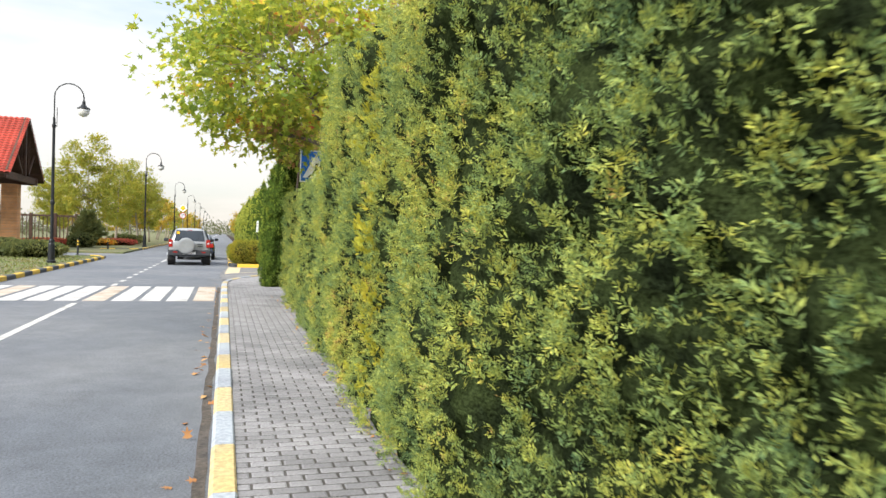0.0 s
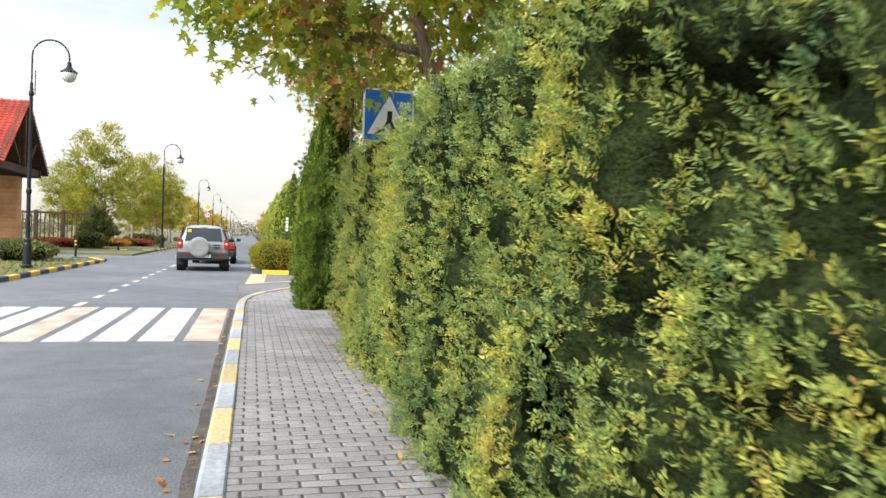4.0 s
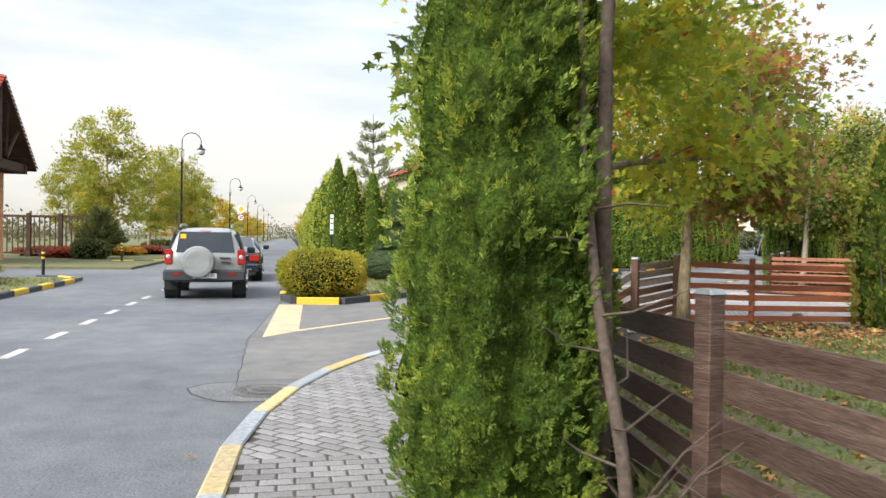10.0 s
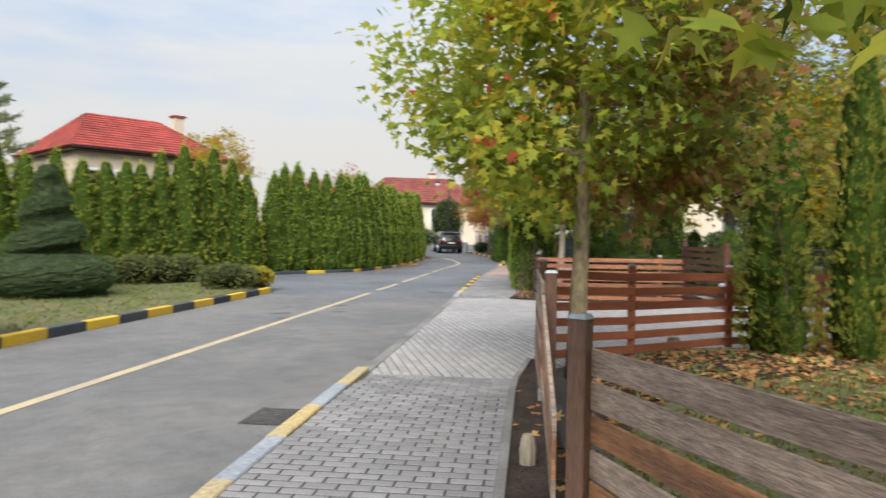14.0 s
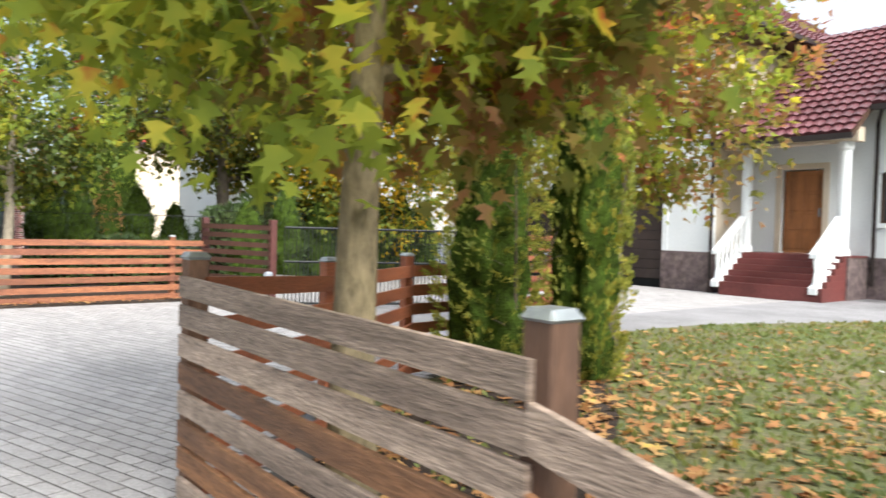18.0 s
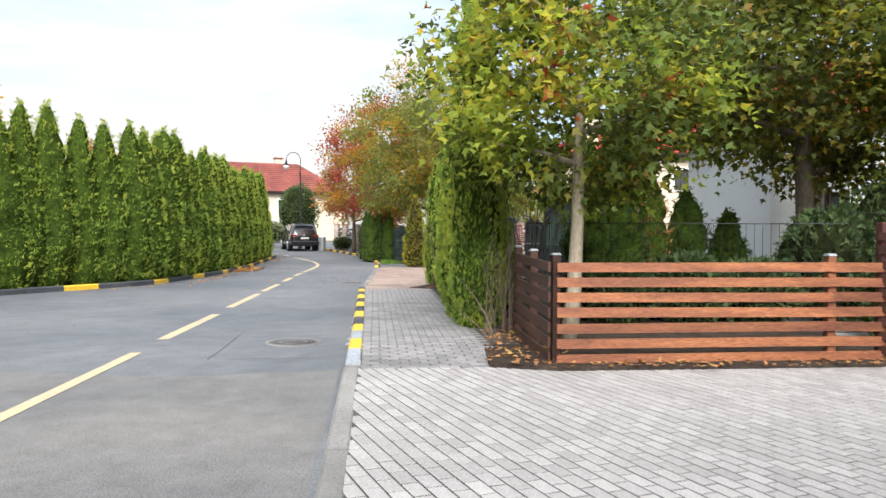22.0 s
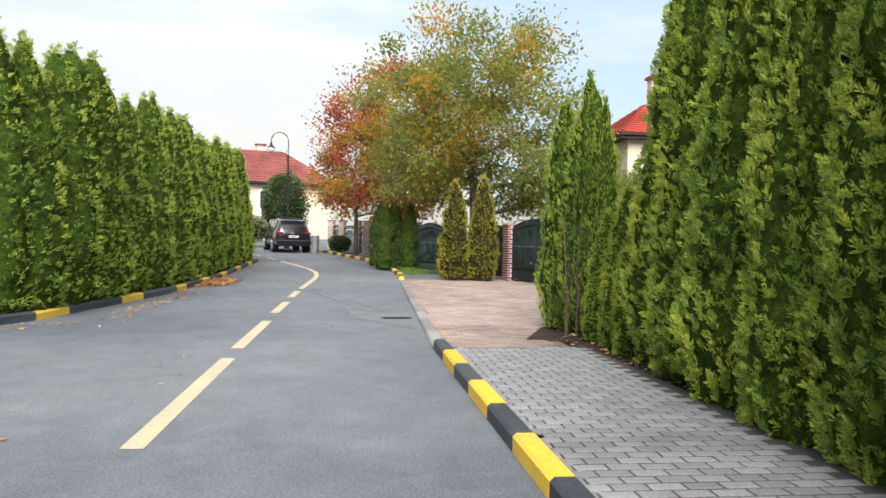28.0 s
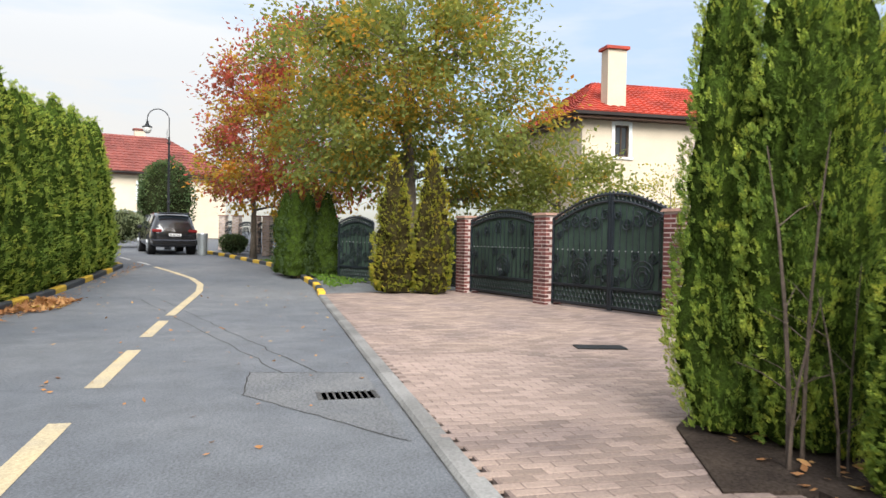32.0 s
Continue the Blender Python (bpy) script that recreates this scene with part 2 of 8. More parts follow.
LAWN = mat("lawn", (0.092, 0.115, 0.042), 0.9, 0.5, 34, 0.7, base2=(0.15, 0.125, 0.070), scale2=1.3)
EARTH = mat("earth", (0.10, 0.10, 0.05), 0.95, 0.4, 5, 0.4)
WOOD_RED = mat("fence_wood_red", (0.28, 0.093, 0.042), 0.6, 0.3, 18, 0.25, base2=(0.20, 0.066, 0.034), objvar=0.2, stretch=(1, 1, 9), spec=0.3)
WOOD_OLD = mat("fence_wood_weathered", (0.22, 0.165, 0.130), 0.6, 0.55, 11, 0.7, base2=(0.37, 0.285, 0.225), objvar=0.22, stretch=(1, 1, 12), mid=0.25, mscale=3)
WOOD_WARM = mat("fence_wood_worn_orange", (0.30, 0.145, 0.068), 0.65, 0.45, 11, 0.6, base2=(0.14, 0.075, 0.045), objvar=0.2, stretch=(1, 1, 12), mid=0.25, mscale=3)
WOOD_PLUM = mat("fence_post_plum", (0.115, 0.042, 0.036), 0.6, 0.35, 16, 0.3, base2=(0.08, 0.03, 0.028), objvar=0.15, stretch=(6, 6, 0.8))
# dark brown boards of the first two fence runs
WOOD_BROWN = mat("fence_wood_dark_brown", (0.096, 0.063, 0.049), 0.6, 0.45, 12, 0.6, base2=(0.065, 0.038, 0.03), objvar=0.2, stretch=(1, 1, 12), mid=0.25, mscale=3)
WOOD_DARK = mat("fence_wood_dark", (0.075, 0.035, 0.025), 0.6, 0.3, 18, 0.3, objvar=0.15, stretch=(1, 1, 6))
BARK = mat("bark", (0.16, 0.13, 0.10), 0.9, 0.4, 25, 0.9, base2=(0.10, 0.085, 0.07), stretch=(1, 1, 0.3))
BARK_LICHEN = mat("bark_lichened", (0.26, 0.21, 0.12), 0.9, 0.45, 25, 0.9, base2=(0.11, 0.09, 0.065), scale2=1.6, stretch=(1, 1, 0.4))
BARK_PALE = mat("bark_pale", (0.30, 0.26, 0.20), 0.9, 0.35, 25, 0.7, base2=(0.20, 0.17, 0.12), stretch=(1, 1, 0.35))
# core colours are set dark to paint the shade in foliage gaps
CORE = mat("foliage_core_shaded", (0.022, 0.027, 0.012), 1.0, 0.4, 20, 0.5, spec=0.0)
GREEN_CORE = mat("thuja_body_shaded", (0.044, 0.072, 0.012), 1.0, 0.8, 90, 1.0, spec=0.0, base2=(0.022, 0.034, 0.008), scale2=14, bscale=48, mid=0.35, mscale=30)
GOLD_CORE = mat("thuja_gold_body_shaded", (0.036, 0.032, 0.012), 1.0, spec=0.0, var=0.7, scale=75, bump=1.0, base2=(0.024, 0.018, 0.010), scale2=14, bscale=48, mid=0.35, mscale=30)
YEW_CORE = mat("yew_body_shaded", (0.026, 0.036, 0.013), 1.0, 0.8, 85, 1.0, spec=0.0, base2=(0.010, 0.014, 0.007), scale2=6, bscale=45, mid=0.4, mscale=26)
JOINT_PALE = mat("joint_pale_sand", (0.085, 0.08, 0.074), 0.95, 0.3, 60)
JOINT_RED = mat("joint_red_sand", (0.19, 0.14, 0.12), 0.95, 0.3, 60)
THUJA = leafmat("thuja_green", ((0.0, (0.078, 0.145, 0.033)), (0.4, (0.190, 0.275, 0.052)), (0.75, (0.34, 0.41, 0.070)), (1.0, (0.47, 0.46, 0.08))), 0.38, rand=0.34, patch=0.32, grain=0.42)
THUJA_DEEP = leafmat("thuja_deep_green", ((0.0, (0.046, 0.088, 0.020)), (0.4, (0.115, 0.175, 0.034)), (0.75, (0.225, 0.285, 0.048)), (1.0, (0.36, 0.37, 0.06))), 0.34, rand=0.34, patch=0.36, grain=0.42)
THUJA_OLIVE = leafmat("thuja_olive", ((0.0, (0.09, 0.115, 0.028)), (0.45, (0.21, 0.235, 0.045)), (0.85, (0.36, 0.33, 0.06)), (1.0, (0.38, 0.21, 0.05))), 0.34, rand=0.34, patch=0.36, grain=0.42)
THUJA_LT = leafmat("thuja_light_green", ((0.0, (0.12, 0.165, 0.034)), (0.4, (0.25, 0.29, 0.05)), (0.75, (0.38, 0.39, 0.065)), (1.0, (0.48, 0.44, 0.07))), 0.36, rand=0.34, patch=0.32, grain=0.4)
THUJA_Y = leafmat("thuja_yellow", ((0.0, (0.10, 0.13, 0.02)), (0.45, (0.25, 0.26, 0.034)), (0.85, (0.42, 0.34, 0.045)), (1.0, (0.36, 0.18, 0.04))), 0.35, rand=0.3, patch=0.3, grain=0.35)
YEW = leafmat("yew_green", ((0.0, (0.085, 0.145, 0.068)), (0.40, (0.200, 0.270, 0.085)), (0.76, (0.38, 0.41, 0.092)), (0.96, (0.52, 0.48, 0.10)), (1.0, (0.42, 0.28, 0.10))), 0.38, rand=0.34, patch=0.36, grain=0.42)
GOLD_SHOOT = leafmat("golden_shoot", ((0.0, (0.22, 0.25, 0.035)), (0.5, (0.38, 0.38, 0.045)), (1.0, (0.52, 0.44, 0.06))), 0.4)
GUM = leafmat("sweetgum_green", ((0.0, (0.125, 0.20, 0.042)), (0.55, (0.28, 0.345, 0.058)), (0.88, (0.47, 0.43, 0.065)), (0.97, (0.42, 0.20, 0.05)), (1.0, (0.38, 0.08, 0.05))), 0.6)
# Shaded copy of the sweetgum green, for leaves dark from below
GUM_SHADE = leafmat("sweetgum_green_shaded", ((0.0, (0.050, 0.080, 0.022)), (0.6, (0.10, 0.135, 0.032)), (0.9, (0.19, 0.16, 0.04)), (1.0, (0.28, 0.07, 0.04))), 0.25)
GUM_RED = leafmat("sweetgum_turning", ((0.0, (0.10, 0.13, 0.04)), (0.4, (0.20, 0.20, 0.055)), (0.7, (0.28, 0.165, 0.085)), (1.0, (0.36, 0.125, 0.075))), 0.6)
MAPLE = leafmat("maple_green", ((0.0, (0.05, 0.075, 0.02)), (0.6, (0.10, 0.115, 0.028)), (0.92, (0.26, 0.19, 0.025)), (1.0, (0.36, 0.23, 0.025))), 0.4)
MAPLE_G = leafmat("maple_bright_green", ((0.0, (0.075, 0.115, 0.022)), (0.55, (0.15, 0.19, 0.035)), (0.9, (0.30, 0.27, 0.03)), (1.0, (0.42, 0.30, 0.03))), 0.45)
MAPLE_Y = leafmat("maple_yellow", ((0.0, (0.14, 0.15, 0.018)), (0.4, (0.40, 0.29, 0.025)), (1.0, (0.60, 0.36, 0.025))), 0.55)
AUTUMN = leafmat("tree_orange", ((0.0, (0.20, 0.21, 0.05)), (0.4, (0.30, 0.26, 0.05)), (0.75, (0.46, 0.26, 0.04)), (1.0, (0.50, 0.16, 0.035))), 0.6)
AUTUMN_RED = leafmat("tree_red", ((0.0, (0.16, 0.11, 0.045)), (0.4, (0.30, 0.10, 0.07)), (1.0, (0.42, 0.075, 0.07))), 0.5)
PLANE = leafmat("plane_tree", ((0.0, (0.15, 0.19, 0.04)), (0.5, (0.25, 0.275, 0.05)), (1.0, (0.38, 0.33, 0.06))), 0.55)
PLANE_Y = leafmat("plane_tree_yellow", ((0.0, (0.20, 0.18, 0.04)), (0.5, (0.36, 0.27, 0.045)), (1.0, (0.48, 0.33, 0.05))), 0.55)
PINE = leafmat("pine", ((0.0, (0.11, 0.145, 0.09)), (0.6, (0.20, 0.23, 0.13)), (1.0, (0.28, 0.30, 0.17))), 0.4)
BLUE_SPRUCE = leafmat("dark_conifer", ((0.0, (0.035, 0.06, 0.026)), (0.6, (0.065, 0.10, 0.038)), (1.0, (0.11, 0.15, 0.05))), 0.2)
GRASS = leafmat("grass_blades", ((0.0, (0.10, 0.140, 0.045)), (0.6, (0.165, 0.195, 0.065)), (0.9, (0.20, 0.17, 0.06)), (1.0, (0.24, 0.19, 0.08))), 0.3)
LITTER = leafmat("fallen_leaf", ((0.0, (0.20, 0.09, 0.04)), (0.5, (0.38, 0.19, 0.08)), (0.85, (0.48, 0.30, 0.12)), (1.0, (0.52, 0.40, 0.08))), 0.2)
STEEL_DARK = mat("dark_painted_steel", (0.022, 0.024, 0.026), 0.45, 0.15, 20, 0.05, metal=0.4)
IRON = mat("cast_iron", (0.15, 0.147, 0.145), 0.6, 0.3, 40, 0.3, metal=0.3)
BRICK_ORANGE = mat("orange_brick", (0.70, 0.36, 0.17), 0.85, 0.15, 20, 0.2, objvar=0.12, island=0.15)
BRICK_RED = mat("red_brick", (0.115, 0.038, 0.032), 0.8, 0.3, 25, 0.25, base2=(0.075, 0.03, 0.03), objvar=0.4, island=0.3)
MORTAR = mat("mortar", (0.46, 0.39, 0.36), 0.9, 0.15, 30, 0.2)
TILE_RED = mat("roof_tile_red", (0.40, 0.055, 0.032), 0.6, 0.15, 12, 0.1, objvar=0.1)
TILE_BROWN = mat("roof_tile_brown", (0.150, 0.054, 0.060), 0.36, 0.2, 12, 0.1, objvar=0.1)
CAST = mat("zinc_cap", (0.33, 0.36, 0.37), 0.45, 0.2, 20, 0.1, metal=0.6)
RENDER_CREAM = mat("plaster_cream", (0.56, 0.48, 0.37), 0.9, 0.08, 20, 0.15, base2=(0.50, 0.43, 0.33))
RENDER_WHITE = mat("plaster_white", (0.72, 0.75, 0.75), 0.9, 0.05, 20, 0.15, base2=(0.67, 0.70, 0.70))
TIMBER = mat("dark_timber", (0.075, 0.040, 0.026), 0.7, 0.3, 12, 0.3, stretch=(1, 1, 4))
GLASS_DARK = mat("window_glass", (0.03, 0.035, 0.04), 0.08, 0.1, 3, spec=0.6)


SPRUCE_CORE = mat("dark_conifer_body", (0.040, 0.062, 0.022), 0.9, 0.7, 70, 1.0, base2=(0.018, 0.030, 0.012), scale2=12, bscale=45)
POST_OLD = mat("fence_post_brown", (0.15, 0.082, 0.052), 0.7, 0.4, 14, 0.4, base2=(0.095, 0.058, 0.042), objvar=0.15, stretch=(7, 7, 0.8))
ASPHALT_REPAIR = mat("asphalt_repair", (0.115, 0.120, 0.128), 0.85, 0.6, 45, 0.6, base2=(0.15, 0.153, 0.156), scale2=1.5)
BARK_DARK = mat("dry_twig", (0.10, 0.075, 0.058), 0.9, 0.4, 25, 0.5, base2=(0.06, 0.045, 0.036))
PAINT_W2 = mat("road_paint_stained", (0.42, 0.37, 0.31), 0.75, 0.3, 45, 0.1, base2=(0.30, 0.24, 0.18), scale2=1.6)
WOOD_RED2 = mat("fence_wood_bright", (0.245, 0.094, 0.042), 0.55, 0.5, 14, 0.4, base2=(0.155, 0.056, 0.03), objvar=0.22, mid=0.2, mscale=3, stretch=(1, 1, 9), spec=0.35)
WHITE_METAL = mat("bright_metal", (0.62, 0.63, 0.64), 0.3, 0.1, 10, metal=0.8)
BRICK_CAP = mat("pier_cap", (0.26, 0.16, 0.12), 0.8, 0.2, 15, 0.2)
BRICK_PALE = mat("pale_stone", (0.42, 0.34, 0.27), 0.85, 0.3, 20, 0.3, base2=(0.30, 0.20, 0.15), objvar=0.35)
STEEL_BLUE = mat("blue_black_iron", (0.018, 0.024, 0.031), 0.35, 0.25, 20, 0.05, metal=0.2, spec=0.5)
SHEET_GREEN = mat("green_black_sheet", (0.045, 0.075, 0.055), 0.55, 0.2, 8, 0.05)
LAMP_GLASS = mat("milky_glass", (0.72, 0.72, 0.68), 0.25, 0.03, 5, spec=0.5)
SIGN_WHITE = mat("white_enamel", (0.75, 0.75, 0.74), 0.4, 0.05, 10)
SIGN_YELLOW = mat("yellow_enamel", (0.78, 0.45, 0.02), 0.4, 0.05, 10)
SIGN_RED = mat("red_enamel", (0.55, 0.06, 0.04), 0.4, 0.05, 10)
SIGN_BLUE = mat("blue_enamel", (0.02, 0.14, 0.50), 0.4, 0.05, 10)
SIGN_BLACK = mat("black_enamel", (0.015, 0.015, 0.015), 0.5, 0.05, 10)
THUJA_Y2 = leafmat("golden_bush", ((0.0, (0.12, 0.14, 0.024)), (0.4, (0.25, 0.25, 0.035)), (0.8, (0.38, 0.32, 0.04)), (1.0, (0.40, 0.20, 0.04))), 0.35)
GUM_DULL = leafmat("dull_green_shrub", ((0.0, (0.065, 0.085, 0.035)), (0.6, (0.13, 0.15, 0.055)), (1.0, (0.23, 0.22, 0.08))), 0.35)
PLANE_G = leafmat("tree_green_ochre", ((0.0, (0.12, 0.165, 0.055)), (0.6, (0.195, 0.23, 0.065)), (0.9, (0.34, 0.31, 0.07)), (1.0, (0.48, 0.26, 0.05))), 0.6)
LUSH = leafmat("lush_grass", ((0.0, (0.06, 0.12, 0.015)), (0.7, (0.10, 0.18, 0.025)), (1.0, (0.15, 0.20, 0.04))), 0.3)
FAR_GREEN = leafmat("far_green", ((0.0, (0.07, 0.085, 0.05)), (0.6, (0.11, 0.12, 0.065)), (1.0, (0.17, 0.15, 0.08))), 0.3)
PLINTH = mat("dark_stone_cladding", (0.115, 0.085, 0.085), 0.8, 0.5, 6, 0.5, base2=(0.17, 0.13, 0.12), scale2=4)
GARAGE_BROWN = mat("brown_garage_panel", (0.055, 0.040, 0.036), 0.45, 0.15, 10, 0.05)
WIN_BROWN = mat("brown_window_frame", (0.06, 0.035, 0.022), 0.5, 0.15, 10)
GUTTER = mat("dark_brown_gutter", (0.030, 0.022, 0.020), 0.4, 0.1, 10)
DOOR_WOOD = mat("orange_brown_door", (0.30, 0.12, 0.04), 0.45, 0.25, 14, 0.1, stretch=(6, 1, 1))
STEP_RED = mat("red_stone_step", (0.17, 0.05, 0.045), 0.5, 0.2, 14, 0.1)
TILE_RED2 = mat("roof_tile_dull_red", (0.34, 0.06, 0.045), 0.6, 0.15, 12, 0.1)
TILE_BROWN2 = mat("roof_tile_brick", (0.24, 0.07, 0.055), 0.6, 0.2, 12, 0.1)
CARPORT = mat("pale_blue_sheet", (0.42, 0.52, 0.55), 0.4, 0.1, 10)
CAR_GLASS = mat("tinted_car_glass", (0.02, 0.027, 0.035), 0.05, 0.05, 2, spec=0.7)
RUBBER = mat("black_rubber", (0.018, 0.018, 0.018), 0.8, 0.2, 30)
PAINT_NAVY = mat("navy_car_paint", (0.012, 0.017, 0.030), 0.18, 0.05, 4, coat=0.8, spec=0.5)
PAINT_SILVER = mat("silver_car_paint", (0.36, 0.37, 0.37), 0.3, 0.04, 4, metal=0.55, coat=0.5)
PAINT_BLACK = mat("black_car_paint", (0.012, 0.012, 0.014), 0.2, 0.05, 4, coat=0.7, spec=0.5)
CLAD = mat("dark_grey_plastic", (0.035, 0.038, 0.042), 0.6, 0.1, 20)
TAIL_DARK = mat("unlit_tail_lens", (0.20, 0.02, 0.02), 0.25, 0.05, 5)
TAIL_RED = mat("lit_tail_lens", (0.24, 0.012, 0.010), 0.25, 0.05, 5)
TAIL_RED.node_tree.nodes["Principled BSDF"].inputs["Emission Color"].default_value = (1.0, 0.07, 0.03, 1)
TAIL_RED.node_tree.nodes["Principled BSDF"].inputs["Emission Strength"].default_value = 0.05


# ---- geometry helpers ----
def sn(s, n, z=0.0):
    """Side-street grid: s along it, n to its right."""
    return ((s + n) * math.sqrt(0.5), (s - n) * math.sqrt(0.5), z)


def rise(x, y):
    """The side street climbs gently at its far end."""
    s, n = (x + y) * math.sqrt(0.5), (x - y) * math.sqrt(0.5)
    k = min(1.0, max(0.0, (n + 34) / 12))
    return k * 0.0225 * max(0.0, s - 52)


def obj(name, verts, faces, material, parent=None, label=""):
    me = bpy.data.meshes.new(name)
    me.from_pydata(verts, [], faces)
    me.update()
    if material:
        me.materials.append(material)
    ob = new(name, me)
    if parent:
        ob.parent = parent
    if label:
        ob["label"] = label
    return ob


def part(name, bm, material, parent=None, label="", smooth=False):
    me = bpy.data.meshes.new(name)
    bm.to_mesh(me)
    bm.free()
    if smooth:
        me.polygons.foreach_set("use_smooth", [True] * len(me.polygons))
    me.materials.append(material)
    ob = new(name, me)
    if parent:
        ob.parent = parent
    if label:
        ob["label"] = label
    return ob


def empty(name, x, y, z=0.0, turn=0.0):
    ob = new(name)
    ob.matrix_basis = pose(x, y, z, 0, 0, turn)
    ob.empty_display_size = 0.1
    return ob


def box(bm, x0, y0, z0, x1, y1, z1, bevel=0.0):
    r = bmesh.ops.create_cube(bm, size=1.0)
    vs = r["verts"]
    for v in vs:
        v.co = Vector((x0 + (v.co.x + 0.5) * (x1 - x0), y0 + (v.co.y + 0.5) * (y1 - y0), z0 + (v.co.z + 0.5) * (z1 - z0)))
    if bevel:
        es = list({e for v in vs for e in v.link_edges})
        bmesh.ops.bevel(bm, geom=es, offset=bevel, segments=1, affect="EDGES")
    return vs


def boxpart(name, dims, material, parent=None, bevel=0.0, label=""):
    bm = bmesh.new()
    box(bm, *dims, bevel)
    return part(name, bm, material, parent, label)


def tube(bm, pts, radii, seg=8, cap=True):
    """A round bar along points."""
    rings = []
    up = Vector((0, 0, 1))
    for i, p in enumerate(pts):
        p = Vector(p)
        a = Vector(pts[max(i - 1, 0)])
        b = Vector(pts[min(i + 1, len(pts) - 1)])
        d = (b - a).normalized()
        u = d.cross(up if abs(d.z) < 0.95 else Vector((1, 0, 0))).normalized()
        w = d.cross(u)
        r = radii[i] if hasattr(radii, "__len__") else radii
        rings.append([bm.verts.new(p + r * (math.cos(2 * math.pi * k / seg) * u + math.sin(2 * math.pi * k / seg) * w)) for k in range(seg)])
    for i in range(len(rings) - 1):
        for k in range(seg):
            bm.faces.new((rings[i][k], rings[i][(k + 1) % seg], rings[i + 1][(k + 1) % seg], rings[i + 1][k]))
    if cap:
        bm.faces.new(rings[0][::-1])
        bm.faces.new(rings[-1])


def lathe(bm, profile, seg=16, cx=0.0, cy=0.0):
    """A turned shape from (radius, height) pairs."""
    rings = [[bm.verts.new((cx + r * math.cos(2 * math.pi * k / seg), cy + r * math.sin(2 * math.pi * k / seg), z)) for k in range(seg)] for r, z in profile]
    for i in range(len(rings) - 1):
        for k in range(seg):
            bm.faces.new((rings[i][k], rings[i][(k + 1) % seg], rings[i + 1][(k + 1) % seg], rings[i + 1][k]))
    bm.faces.new(rings[0][::-1])
    bm.faces.new(rings[-1])


def slab(name, outline, z0, z1, material, follow=False, parent=None):
    """A flat plate with thickness over an outline (anticlockwise)."""
    n = len(outline)
    vs = [(x, y, z0) for x, y in outline] + [(x, y, z1 + (rise(x, y) if follow else 0)) for x, y in outline]
    fs = [tuple(range(n - 1, -1, -1)), tuple(range(n, 2 * n))] + [(i, (i + 1) % n, n + (i + 1) % n, n + i) for i in range(n)]
    return obj(name, vs, fs, material, parent)


def structure(ob, label="", category=""):
    return tagged(ob, label, category, kind="structure")


# ---- foliage ----
def frames(normals, rng, lean=0.0):
    """Two axes across each given direction, turned at random."""
    n = normals / np.linalg.norm(normals, axis=1)[:, None]
    a = rng.normal(size=n.shape)
    u = np.cross(n, a)
    u /= np.linalg.norm(u, axis=1)[:, None]
    return u, np.cross(n, u), n


STAR = [(0.0, -0.42), (0.42, -0.30), (0.18, -0.02), (0.5, 0.28), (0.14, 0.20), (0.0, 0.62), (-0.14, 0.20), (-0.5, 0.28), (-0.18, -0.02), (-0.42, -0.30)]
STAR3 = [(0.0, -0.42), (0.5, -0.1), (0.16, 0.08), (0.0, 0.62), (-0.16, 0.08), (-0.5, -0.1)]
NEEDLE = [(0.0, -0.5), (0.145, 0.0), (0.0, 0.6), (-0.145, 0.0)]
OVAL = [(0.0, -0.5), (0.29, 0.0), (0.0, 0.55), (-0.29, 0.0)]
KITE = [(0.0, -0.5), (0.3, 0.05), (0.0, 0.6), (-0.3, 0.05)]
FAN = [(0.0, -0.5), (0.34, 0.12), (0.16, 0.1), (0.1, 0.6), (-0.08, 0.12), (-0.36, 0.3)]


def leaves(name, pos, axis, size, shape, material, rng, parent=None, droop=0.0, facing=None):
    """One mesh of many leaves: each lies at pos, its tip along axis."""
    n = len(pos)
    t = axis / np.linalg.norm(axis, axis=1)[:, None]
    f = facing if facing is not None else rng.normal(size=(n, 3))
    u = np.cross(t, f)
    u /= np.linalg.norm(u, axis=1)[:, None] + 1e-9
    w = np.cross(t, u)
    k = len(shape)
    sh = np.array(shape)
    s = (size * rng.uniform(0.7, 1.25, n))[:, None]
    out = np.empty((n, k, 3))
    for i, (a, b) in enumerate(sh):
        fold = abs(a) * 0.35 * rng.uniform(-0.4, 1.0, (n, 1))
        out[:, i] = pos + s * (a * u + (b + 0.5) * t + fold * w)
        out[:, i, 2] -= droop * s[:, 0] * max(0.0, b)
    verts = out.reshape(-1, 3)
    me = bpy.data.meshes.new(name)
    me.vertices.add(n * k)
    me.vertices.foreach_set("co", verts.ravel())
    me.loops.add(n * k)
    me.loops.foreach_set("vertex_index", np.arange(n * k, dtype=np.int32))
    me.polygons.add(n)
    me.polygons.foreach_set("loop_start", np.arange(0, n * k, k, dtype=np.int32))
    me.polygons.foreach_set("loop_total", np.full(n, k, dtype=np.int32))
    me.materials.append(material)
    me.update(calc_edges=True)
    ob = new(name, me)
    if parent:
        ob.parent = parent
    return ob


